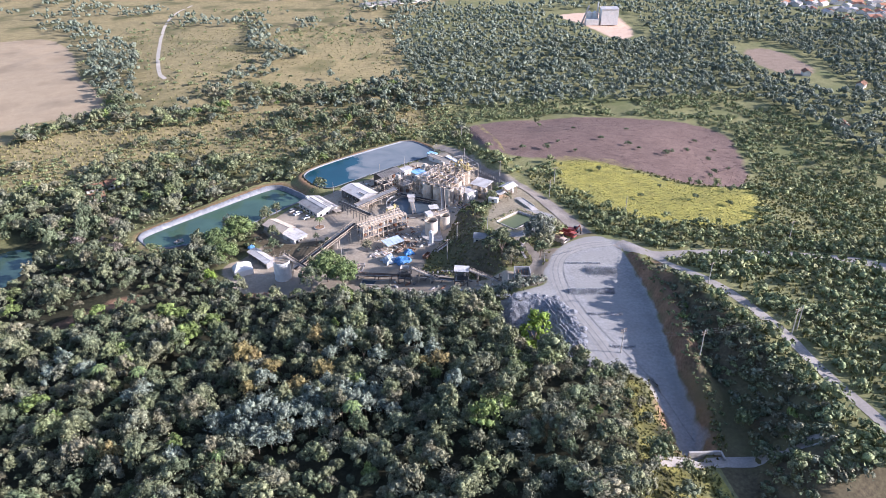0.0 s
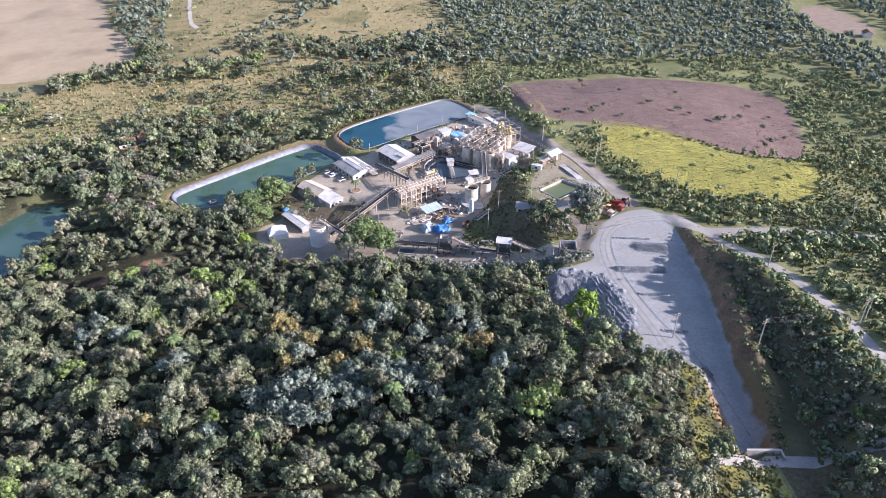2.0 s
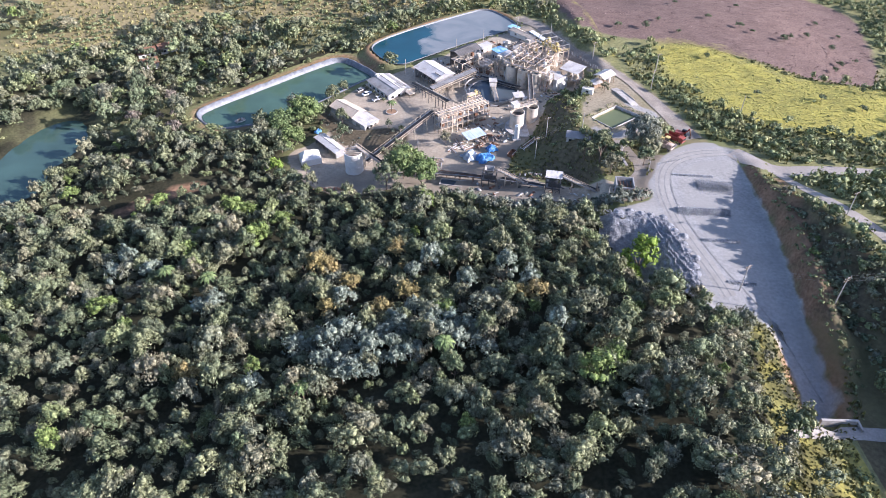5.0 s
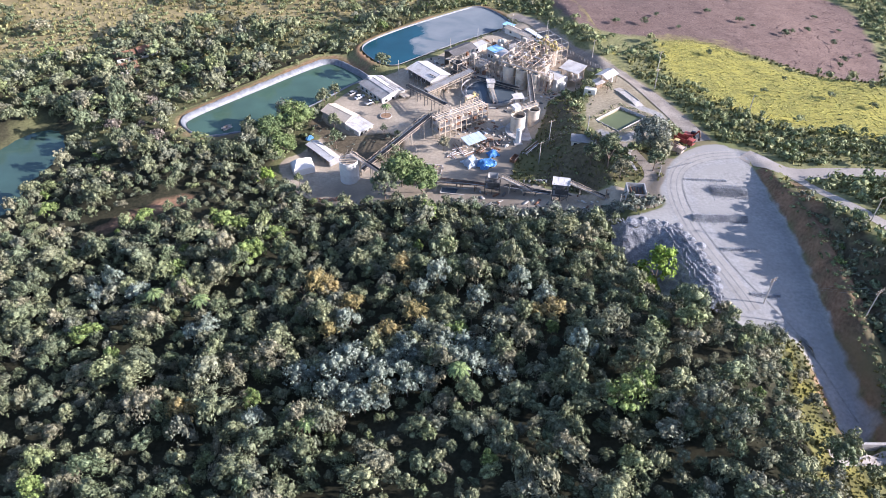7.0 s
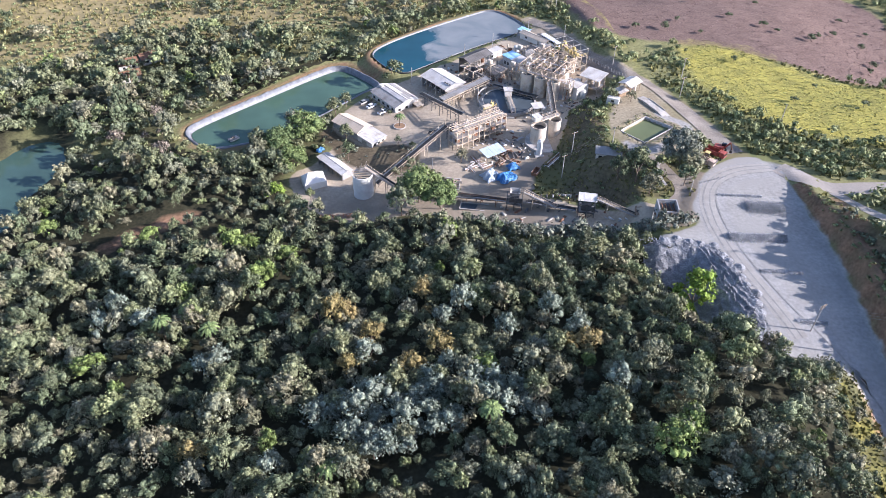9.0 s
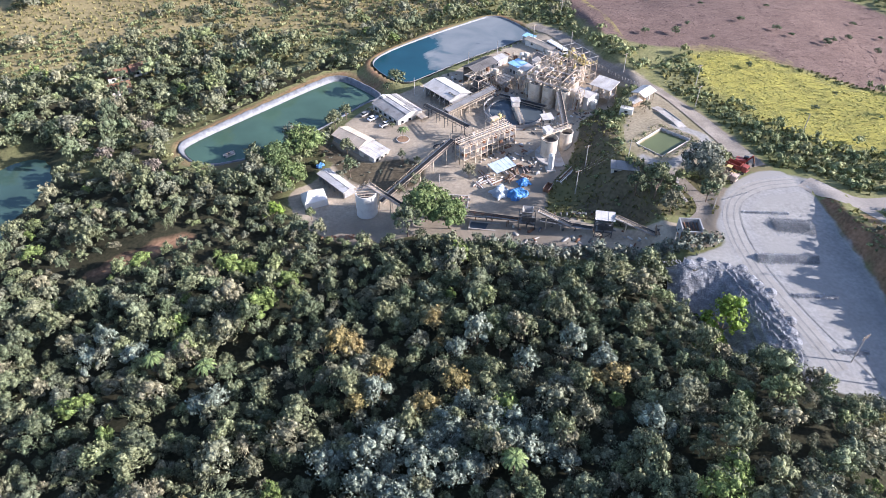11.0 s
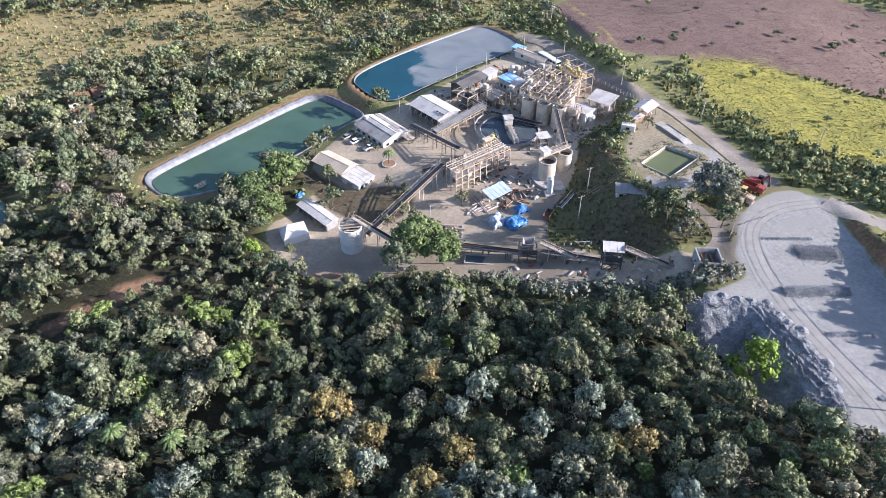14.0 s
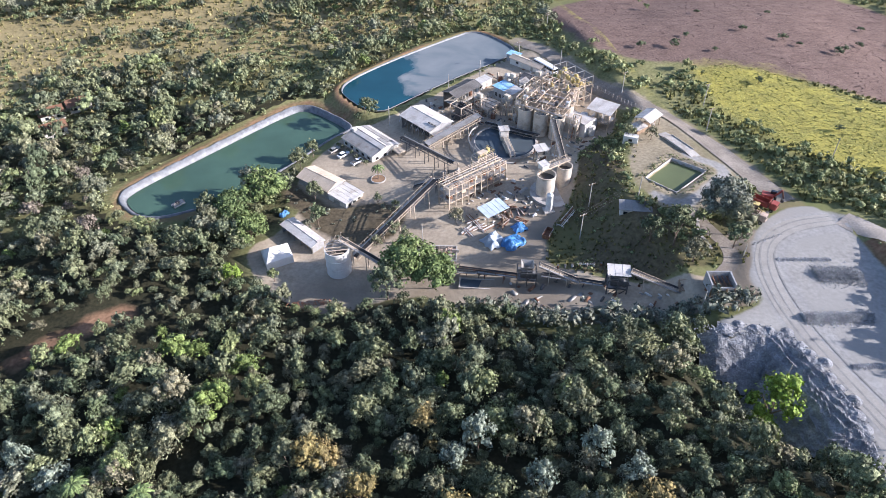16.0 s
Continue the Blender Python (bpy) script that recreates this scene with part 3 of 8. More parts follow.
def sheet(name, poly, z, material, label, category="water"):
    bm = bmesh.new()
    f = bm.faces.new([bm.verts.new((x, y, z)) for x, y in poly])
    if f.normal.z < 0 or sum(a[0] * b[1] - a[1] * b[0] for a, b in zip(poly, poly[1:] + poly[:1])) < 0:
        bmesh.ops.reverse_faces(bm, faces=[f])
    bmesh.ops.triangulate(bm, faces=bm.faces[:])
    me = bpy.data.meshes.new(name)
    bm.to_mesh(me)
    bm.free()
    me.materials.append(material)
    return tagged(new(name, me), label, category, kind="structure")


def grown(poly, d):
    """The outline moved outwards by d."""
    area = sum(a[0] * b[1] - a[1] * b[0] for a, b in zip(poly, poly[1:] + poly[:1]))
    s, out, n = (1 if area > 0 else -1), [], len(poly)
    for k in range(n):
        a, p, b = poly[k - 1], poly[k], poly[(k + 1) % n]
        u, v = Vector((p[0] - a[0], p[1] - a[1])), Vector((b[0] - p[0], b[1] - p[1]))
        if u.length < 1e-6 or v.length < 1e-6:
            out.append(p)
            continue
        u.normalize(), v.normalize()
        w = Vector((u.y + v.y, -u.x - v.x)) * s
        w = w / max(0.5, w.length) / max(0.6, w.length / 2) if w.length > 1e-6 else Vector((u.y, -u.x)) * s
        w.normalize()
        out.append((p[0] + w.x * d, p[1] + w.y * d))
    return out


M_GREEN, *_ = water_material("green_pond_water", (0.060, 0.110, 0.078))
M_WILD, *_ = water_material("murky_green_water", (0.050, 0.092, 0.075))
M_SLIME, *_ = water_material("olive_pond_water", (0.12, 0.14, 0.065), 0.15)
# the settling pond: dark teal water, a pale film of slurry over the far part
M_TEAL, N, L, b, geo, ramp = water_material("settling_pond_water", (0.012, 0.062, 0.088))
sep = N.new("ShaderNodeSeparateXYZ")
L.new(geo.outputs["Position"], sep.inputs[0])
film = N.new("ShaderNodeTexNoise")
film.inputs["Scale"].default_value, film.inputs["Detail"].default_value, film.inputs["Distortion"].default_value = 0.055, 8, 0.6
L.new(geo.outputs["Position"], film.inputs["Vector"])
lean = N.new("ShaderNodeMath")
lean.operation = "MULTIPLY_ADD"
L.new(sep.outputs["X"], lean.inputs[0])
lean.inputs[1].default_value, lean.inputs[2].default_value = 0.016, -0.26
tot = N.new("ShaderNodeMath")
tot.operation = "ADD"
L.new(lean.outputs[0], tot.inputs[0])
L.new(film.outputs["Fac"], tot.inputs[1])
edge = N.new("ShaderNodeMapRange")
edge.inputs["From Min"].default_value, edge.inputs["From Max"].default_value = 0.84, 0.94
L.new(tot.outputs[0], edge.inputs["Value"])
streak = N.new("ShaderNodeValToRGB")
streak.color_ramp.elements[0].position, streak.color_ramp.elements[0].color = 0.35, (0.125, 0.155, 0.175, 1)
streak.color_ramp.elements[1].position, streak.color_ramp.elements[1].color = 0.7, (0.215, 0.235, 0.245, 1)
L.new(film.outputs["Fac"], streak.inputs[0])
mx = N.new("ShaderNodeMix")
mx.data_type = "RGBA"
L.new(edge.outputs[0], mx.inputs["Factor"])
L.new(ramp.outputs[0], mx.inputs[6])
L.new(streak.outputs[0], mx.inputs[7])
L.new(mx.outputs[2], b.inputs["Base Color"])
dull = N.new("ShaderNodeMapRange")
dull.inputs["To Min"].default_value, dull.inputs["To Max"].default_value = 0.08, 0.75
L.new(edge.outputs[0], dull.inputs["Value"])
L.new(dull.outputs[0], b.inputs["Roughness"])
gloss = N.new("ShaderNodeMapRange")
gloss.inputs["To Min"].default_value, gloss.inputs["To Max"].default_value = 0.5, 0.12
L.new(edge.outputs[0], gloss.inputs["Value"])
L.new(gloss.outputs[0], b.inputs["Specular IOR Level"])
sheet("water_1", grown(POND_LONG, -1.45), 0.42, M_GREEN, "still green water in a lined pond")
sheet("water_2", grown(POND_BIG, -0.3), 4.8, M_TEAL, "dark teal settling pond with pale slurry film")
sheet("water_3", grown(POND_SMALL, -0.4), 13.7, M_SLIME, "olive green water in a small basin")
sheet("water_4", grown(POND_WILD, 1.0), -2.3, M_WILD, "murky green natural pond among trees")

# ---- trees ----
ball = bmesh.new()
bmesh.ops.create_icosphere(ball, subdivisions=1, radius=1.0)
ICO_V, ICO_T = np.array([v.co for v in ball.verts]), np.array([[v.index for v in f.verts] for f in ball.faces])
ball.free()


def leaf_cloud(seed, leaves, radius, tall, leaf, lobes=9, lumps=12):
    """Leaf clumps on the lobes of a crown; the crown's foot is at z = 0. Returns vertices and triangles."""
    r = np.random.default_rng(seed)
    a = r.uniform(0, 2 * np.pi, lobes)
    d = np.sqrt(r.uniform(0.02, 1.0, lobes)) * radius * 0.78
    c = np.stack([np.cos(a) * d, np.sin(a) * d, tall * (0.80 - 0.50 * (d / radius) ** 1.7) + r.uniform(-0.20, 0.12, lobes) * tall], -1)
    c[0] = (0, 0, tall * 0.62)
    size = radius * r.uniform(0.13, 0.33, lobes) * (1.25 if lobes < 20 else 1.0)
    size[0] = radius * 0.52
    pick = r.choice(lobes, leaves, p=size**1.7 / (size**1.7).sum())
    n = r.normal(size=(leaves, 3))
    n[:, 2] = np.abs(n[:, 2]) * 1.05 - 0.3
    n /= np.linalg.norm(n, axis=1)[:, None]
    p = c[pick] + n * size[pick][:, None] * r.uniform(0.62, 1.16, leaves)[:, None] * np.array([1, 1, 0.9])
    p[:, 2] = np.maximum(p[:, 2], 0.05 * tall)
    face = n + r.normal(scale=0.42, size=(leaves, 3)) + np.array([0, 0, 0.08])
    face /= np.linalg.norm(face, axis=1)[:, None]
    u = np.cross(face, r.normal(size=(leaves, 3)))
    u /= np.linalg.norm(u, axis=1)[:, None]
    v = np.cross(face, u)
    s = leaf * r.uniform(0.55, 1.35, leaves)[:, None]
    verts = np.stack([p - u * s * 0.9, p + u * s * 0.8 - v * s * 0.55, p + u * s * 0.35 + v * s], 1).reshape(-1, 3)
    tris = np.arange(3 * leaves).reshape(-1, 3)
    # solid lumps inside the largest lobes, so that no crown is seen through
    bv, bt, o = [], [], len(verts)
    for q in np.argsort(-size)[:lumps]:
        rough = r.uniform(0.70, 1.15, len(ICO_V))[:, None]
        bv.append(c[q] + ICO_V * rough * size[q] * np.array([0.76, 0.76, 0.70]))
        bt.append(ICO_T + o)
        o += len(ICO_V)
    return np.concatenate([verts] + bv), np.concatenate([tris] + bt)


SHAPES = [(1, 1), (0.9, 1.2), (1.1, 0.95), (0.8, 1.3), (1.2, 1.05), (0.95, 0.9), (1.05, 1.25), (0.85, 0.95)]
NEAR = [leaf_cloud(k, 660, 4.0 * q, 7.4 * h, 0.31, 46, 8) for k, (q, h) in enumerate(SHAPES)]
MID = [leaf_cloud(20 + k, 230, 4.0 * q, 5.8 * h, 0.43, 24, 7) for k, (q, h) in enumerate(SHAPES[:6])]
FAR = [leaf_cloud(40 + k, 70, 4.2 * q, 5.4 * h, 0.62, 12, 4) for k, (q, h) in enumerate(SHAPES[:4])]
FARTHER = [leaf_cloud(50 + k, 6, 4.4 * q, 5.4 * h, 0.9, 3, 2) for k, (q, h) in enumerate(SHAPES[:4])]
LOW = [leaf_cloud(60 + k, 50, 1.9 * q, 1.5 * h, 0.33, 12, 1) for k, (q, h) in enumerate(SHAPES[:4])]


def tuft(seed, blades, wide, tall):
    r = np.random.default_rng(seed)
    a, d = r.uniform(0, 6.28, blades), r.uniform(0, wide, blades)
    p = np.stack([np.cos(a) * d, np.sin(a) * d, 0 * a], -1)
    b = r.uniform(0, 6.28, blades)
    u = np.stack([np.cos(b), np.sin(b), 0 * b], -1) * wide * 0.45
    tip = p + r.normal(scale=wide * 0.4, size=(blades, 3)) * (1, 1, 0) + np.array([0, 0, 1]) * (tall * r.uniform(0.5, 1.2, blades))[:, None]
    return np.stack([p - u, p + u, tip], 1).reshape(-1, 3), np.arange(3 * blades).reshape(-1, 3)


TUFT = [tuft(80 + k, 7, 0.55, 0.7) for k in range(4)]
SHORT = [tuft(90 + k, 7, 0.8, 0.20) for k in range(4)]


def spread(x0, x1, y0, y1, gap, seed):
    """A jittered grid of places."""
    r = np.random.default_rng(seed)
    x, y = np.meshgrid(np.arange(x0, x1, gap), np.arange(y0, y1, gap))
    x[1::2] += gap / 2
    x, y = x.ravel() + r.uniform(-0.38, 0.38, x.size) * gap, y.ravel() + r.uniform(-0.38, 0.38, y.size) * gap
    return x, y, r.uniform(0, 1, x.size), r.uniform(0, 1, x.size)


# where trees of one colour stand: grey-leaved, golden, fresh green, pinkish in flower
GREY_LEAVED = [(30, -70), (25, -73), (-33, -81), (59, -105), (6, -84), (-14, -113), (39, -82), (-29, -80), (-64, -60), (-52, -61), (50, -79), (55, -85), (-60, -55)]
GREY_STAND = [(-9, -96), (2, -93), (14, -90), (24, -90), (34, -97), (45, -104), (42, -111), (30, -106), (20, -108), (12, -114), (-2, -108)]
GOLDEN = [(6.7, -77), (23, -85), (51.5, -90), (20.5, -64), (1.5, -86.5), (-30, -108), (-2.5, -67), (16, -90)]
FRESH = [(-24, -50), (-34, -29.5), (-44, -51), (32, -93), (-22, -46)]
PINKISH = [(-73, 42), (-72.7, 55), (-78, 28), (-73, 34), (-88, 55), (-66, 22), (-84, 38)]


def tree_tints(x, y, chance):
    """Each tree's place on the scale of leaf colours."""
    x, y, chance = np.atleast_1d(x), np.atleast_1d(y), np.atleast_1d(chance)
    t = chance * 0.67
    t = np.where((chance * 37) % 1 > 0.98, 0.84 + 0.05 * chance, t)
    t = np.where((inside(GREY_STAND, x, y) > 0) & ((chance * 71) % 1 < 0.7), lerp(0.71, 0.79, chance), t)
    for spots, reach, low, high in ((GREY_LEAVED, 5, 0.71, 0.79), (GOLDEN, 5, 0.915, 0.945), (FRESH, 6, 0.825, 0.88), (PINKISH, 7, 0.965, 0.995)):
        for a, b in spots:
            d = np.hypot(x - a, y - b)
            k = int(np.argmin(d))
            if d[k] < reach:
                t[k] = lerp(low, high, chance[k])
    return t


def joined(kinds, x, y, scale, seed, sink=0.0, lift=0.0, by_place=False):
    """Many crowns in one pair of arrays, with a tint for each tree."""
    r = np.random.default_rng(seed)
    vs, qs, ts, o = [], [], [], 0
    z, tints = height(x, y), tree_tints(x, y, np.random.default_rng(seed + 900).uniform(0, 1, len(x)))
    for k in range(len(x)):
        v, q = kinds[int(r.integers(len(kinds)))]
        a = r.uniform(0, 2 * np.pi)
        c, s, e = np.cos(a) * scale[k], np.sin(a) * scale[k], r.uniform(0.75, 1.3)
        w = np.empty_like(v)
        w[:, 0], w[:, 1] = x[k] + c * v[:, 0] * e - s * v[:, 1] / e, y[k] + s * v[:, 0] * e + c * v[:, 1] / e
        w[:, 2] = z[k] + lift * scale[k] - sink + v[:, 2] * scale[k] * r.uniform(0.75, 1.4)
        vs.append(w), qs.append(q + o)
        ts.append(np.full(len(v), tints[k] if by_place else r.uniform(0, 1)))
        o += len(v)
    return np.concatenate(vs), np.concatenate(qs), np.concatenate(ts)


def stuff(name, kinds, x, y, scale, material, label, category, seed, lift=0.0, sink=0.2):
    if len(x) == 0:
        return None
    v, q, t = joined(kinds, x, y, scale, seed, sink, lift, material == M_LEAF)
    return tagged(new(name, quads_mesh(name, v, q, material, t)), label, category, kind="stuff")


def clear(x, y, yard=2.0, plant=0.0, ponds=3.4, roads=4.0, fields=True):
    """True where nothing built, wet or tilled is in the way."""
    ok = (inside(YARD, x, y) < -yard) & (inside(PLANT, x, y) < -plant) & (inside(SMALL_TERRACE, x, y) < -1.0)
    for p in (POND_LONG, POND_BIG, POND_WILD, POND_SMALL):
        ok &= inside(p, x, y) < -ponds
    ok &= inside(STONE_TIP, x, y) < 0
    for line, w in ((ROAD_EAST, roads + 1.5), (ROAD_RIDGE, roads), (ROAD_GATE, roads + 1)):
        ok &= near_line(line, x, y) > w
    if fields:
        for p, gap in ((FIELD_PINK, -1), (FIELD_YELLOW, -1), (FIELD_TAN, -1), (FIELD_EAST, 12), (FAR_PAD, 16)):
            ok &= inside(p, x, y) < -gap
    return ok


# the wood in front of the plant
x, y, chance, size = spread(-150, 114, -166, 12, 3.6, 1)
edge_y = np.interp(x, [-150, -60, -29, -18, 2, 20, 33, 58, 82, 97, 112], [14, 14, 12, -6, -19, -19, -25, -41, -49, -52, -95])
keep = clear(x, y) & (y < edge_y) & ((y > -144) | (x > 30)) & (inside(BANK_TOP, x, y) < -4) & (np.abs(x - 22) < 84 + 0.62 * np.abs(y + 144)) & (chance < 0.965)
keep &= ~((x > np.interp(y, [-165, -140, -125, -110, -98, -90], [86, 94, 99, 103, 107, 114])) & (chance < 0.72)) & (near_line([(-74, -21), (-69, -18), (-63, -14.5), (-57, -11.5), (-50, -9.5)], x, y) > 5.0) & ~((inside(YARD, x, y) > -7.5) & (x > 92) & (y < -86))
x, y, size = x[keep], y[keep], size[keep]
hollow = sstep(0.30, 0.62, vnoise(x, y, 13, 61) * 0.6 + vnoise(x, y, 6, 62) * 0.4)
scale = (0.42 + 0.52 * size**2.2) * (0.76 + 0.36 * hollow)
for spots in (GREY_LEAVED, GOLDEN, FRESH):
    for a, b in spots:
        k = int(np.argmin(np.hypot(x - a, y - b)))
        x[k], y[k], scale[k] = a, b, max(scale[k], 0.92)
scale = np.where(inside(GREY_STAND, x, y) > 0, np.maximum(scale, 0.62 + 0.35 * size), scale)
single = (y > -118) & (y < -66) & (np.abs(x - 22) < 33)
far_side = ~single & (y < -38)
stuff("woodland", NEAR, x[far_side], y[far_side], scale[far_side], M_LEAF, "dense mixed evergreen woodland on the slope", "woodland", 3, lift=1.6)
far_side = ~single & (y >= -38)
MIDDLE = [leaf_cloud(30 + k, 360, 4.0 * q, 6.8 * h, 0.40, 34, 7) for k, (q, h) in enumerate(SHAPES[:6])]
stuff("lower_woodland", MIDDLE, x[far_side], y[far_side], scale[far_side], M_LEAF, "dense mixed woodland below the works", "woodland", 15, lift=1.6)
CROWNS = {}


def crown_of(kind, tint):
    """A crown mesh shared by all trees of one shape and leaf colour."""
    key = kind % len(NEAR), round(tint * 24)
    if key not in CROWNS:
        v, q = NEAR[key[0]]
        CROWNS[key] = quads_mesh("crown", v, q, M_LEAF, np.full(len(v), tint))
    return CROWNS[key]



def trunk_mesh(seed, tall, thick):
    r = random.Random(seed)
    bm = bmesh.new()
    for k in range(4):
        a = k * 1.9 + r.random()
        foot = Vector((0, 0, -0.6)) if k == 0 else Vector((0, 0, tall * 0.55))
        tip = Vector((0, 0, tall)) if k == 0 else Vector((math.cos(a) * 1.7, math.sin(a) * 1.7, tall * 1.15))
        way = tip - foot
        m = Matrix.Translation((foot + tip) / 2) @ way.to_track_quat("Z", "Y").to_matrix().to_4x4()
        bmesh.ops.create_cone(bm, cap_ends=False, segments=6, radius1=thick * (1 if k == 0 else 0.5), radius2=thick * 0.35, depth=way.length, matrix=m)
    me = bpy.data.meshes.new("trunk")
    bm.to_mesh(me)
    bm.free()
    me.materials.append(M_BARK)
    return me


TRUNKS = [trunk_mesh(k, 4.6, 0.22) for k in range(3)]


def tree(px, py, scale, kind, turn, label, crown_mesh=None, group="trees of the wood", lift=1.6, squash=1.0, tint=None):
    root = tagged(new("tree"), label, "tree", group)
    trunk, crown = new("trunk", TRUNKS[kind % 3]), new("crown", crown_mesh or crown_of(kind, (px * 0.377 + py * 0.731) % 0.66 if tint is None else tint))
    trunk.parent = crown.parent = root
    crown.location.z = lift
    crown.scale.z = squash
    root.matrix_world = Matrix.LocRotScale((px, py, ground_z(px, py) - 0.1), Euler((0, 0, turn)), (scale, scale, scale))
    return root


r = random.Random(5)
for px, py, s, hue in zip(x[single], y[single], scale[single], tree_tints(x[single], y[single], chance[keep][single])):
    k = r.randrange(8)
    tree(float(px), float(py), float(s), k, r.uniform(0, 6.28), ("tall" if s > 0.95 else "small" if s < 0.72 else "medium-sized") + " leafy tree with a rounded crown in dense woodland", squash=r.uniform(0.75, 1.4), tint=float(hue))

# trees and scrub west and north of the ponds
x, y, chance, size = spread(-190, 100, 8, 262, 4.9, 2)
patch = vnoise(x, y, 30, 8) * 0.6 + vnoise(x, y, 11, 9) * 0.4
grassy = 0.22 + 0.22 * sstep(60, 110, y) + 0.10 * sstep(-95, -170, x)
open_grass = np.maximum.reduce([inside(p, x, y) for p in CLEARINGS]) + 7 * (vnoise(x, y, 9, 12) - 0.5)
belt = np.maximum.reduce([w - near_line(l, x, y) for l, w in BELTS])
edge_y = np.interp(x, [-150, -60, -29, -18, 2, 20], [14, 14, 12, 0, -14, -17])
keep = clear(x, y, plant=1.5, ponds=4.5) & (y >= edge_y) & (((patch > grassy) & (open_grass < 0)) | (belt > 0)) & (chance < 0.95) & ((y < 205) | (belt > 0)) & (np.abs(x + 30) < 165) & ~((x > 58) & (y < 60))
keep &= ~((belt < 0) & (y > 140) & (chance > 0.55))
x, y, size, chance = x[keep], y[keep], size[keep], chance[keep]
near = y < 75
stuff("grove", MIDDLE, x[near], y[near], 0.42 + 0.80 * size[near]**1.7, M_LEAF, "dense mixed trees between the ponds", "woodland", 4, lift=1.4)
stuff("grove", MID, x[~near], y[~near], 0.42 + 0.86 * size[~near]**1.7, M_LEAF, "mixed trees and tall scrub beyond the ponds", "woodland", 5, lift=1.2)

x, y, chance, size = spread(-170, 100, 14, 215, 4.3, 21)
patch = vnoise(x, y, 19, 38)
open_grass = np.maximum.reduce([inside(p, x, y) for p in CLEARINGS])
keep = clear(x, y, plant=1.5, ponds=4.5) & (patch > 0.30) & (np.abs(x + 30) < 145) & ~((x > 58) & (y < 60)) & ((open_grass < 0) | (chance < 0.15))
stuff("undergrowth", LOW, x[keep], y[keep], 0.55 + 0.7 * size[keep], M_SHRUB, "low shrubs and weeds between the trees", "scrub", 22, sink=0.3)

# scrub of the east side
x, y, chance, size = spread(88, 330, -165, 210, 3.8, 6)
patch = vnoise(x, y, 22, 18) * 0.55 + vnoise(x, y, 8, 19) * 0.45
open_part = (inside(FIELD_PINK, x, y) > -4) | (inside(FIELD_YELLOW, x, y) > 3)
keep = clear(x, y, plant=1.5, yard=1.5, roads=3.2, fields=False) & ~((inside(FIELD_PINK, x, y) > 1) & (chance < 0.978)) & (patch > np.where(open_part, 0.70, np.where((x > 170) & (y > -40), 0.36, 0.24)))
keep &= ~((inside(FIELD_YELLOW, x, y) > 2) & (chance < 0.93)) & ~((x < 112) & (y < -20))
keep &= near_line(ROAD_GATE, x, y) > 6.5
d = inside(BANK_TOP, x, y)
keep &= ~((d > -24) & (d < -1.5) & (x > 116) & (y < -38) & (chance < 0.95))
keep &= ~((inside(YARD, x, y) > -9) & (y < -16))
x, y, size, chance = x[keep], y[keep], size[keep], chance[keep]
tall = (chance > np.where((x > 150) & (y < -40), 0.7, 0.86)) & (inside(BANK_TOP, x, y) < 2) & (x > 118)
stuff("scrub", LOW, x[~tall], y[~tall], (0.75 + 0.95 * size[~tall]) * np.where((x[~tall] > 146) & (y[~tall] < -38), 1.25, 1.0), M_SHRUB, "low green shrubs on rough ground", "scrub", 9, sink=0.3)
stuff("thicket", MID, x[tall], y[tall], 0.35 + 0.4 * size[tall], M_SHRUB, "scattered small trees among shrubs", "woodland", 10, lift=0.8)

# bushes along the crest of the cut
x, y, chance, size = spread(122, 148, -130, -22, 1.7, 71)
d = -inside(YARD, x, y)
keep = (d > 1.8) & (d < 6.5) & (chance < np.where(d < 4.5, 0.8, 0.4)) & (near_line(ROAD_EAST, x, y) > 4)
stuff("crest_bushes", LOW, x[keep], y[keep], 0.28 + 0.34 * size[keep], M_SHRUB, "low rough bushes along the crest of the cut", "bushes", 72, sink=0.2)

# dry tufts that break up the open land
def tufted(name, outline, gap, scale, material, label, seed, kinds=TUFT, thin=1.0):
    px, py = [p[0] for p in outline], [p[1] for p in outline]
    x, y, chance, size = spread(min(px), max(px), min(py), max(py), gap, seed)
    keep = (inside(outline, x, y) > 0.5) & (chance < thin) & (near_line(TRACK_HILL, x, y) > 3) & clear(x, y, fields=name not in ("dry_crop", "yellow_grass")) & ~((inside(BANK_TOP, x, y) < 0) & (inside(BANK_TOP, x, y) > -22) & (x > 117) & (y < -36))
    stuff(name, kinds, x[keep], y[keep], scale * (0.6 + 0.8 * size[keep]), material, label, "grass", seed, sink=0.05)


tufted("dry_crop", FIELD_PINK, 1.5, 0.7, M_STALK, "dry reddish-brown crop stalks", 51, SHORT, 0.8)
tufted("yellow_grass", FIELD_YELLOW, 1.1, 0.9, M_TUFT_YELLOW, "yellow-green flowering grass", 52, SHORT, 0.85)
x, y, chance, size = spread(130, 225, -22, 80, 4.6, 57)
keep = (inside(FIELD_YELLOW, x, y) > 1) & (chance < 0.07 + 0.6 * (vnoise(x, y, 18, 58) > 0.66))
stuff("field_bushes", LOW, x[keep], y[keep], 0.25 + 0.55 * size[keep] ** 2, M_SHRUB, "small green bushes in the yellow grass", "bushes", 59)
tufted("rough_grass", [(-170, 95), (105, 95), (105, 215), (-170, 215)], 2.2, 1.3, M_TUFT, "rough dry grass between shrubs", 53, thin=0.6)
tufted("roadside_grass", [(112, -165), (300, -165), (300, 60), (120, 60)], 2.0, 1.2, M_TUFT_OLIVE, "rough grass beside the roads", 54)
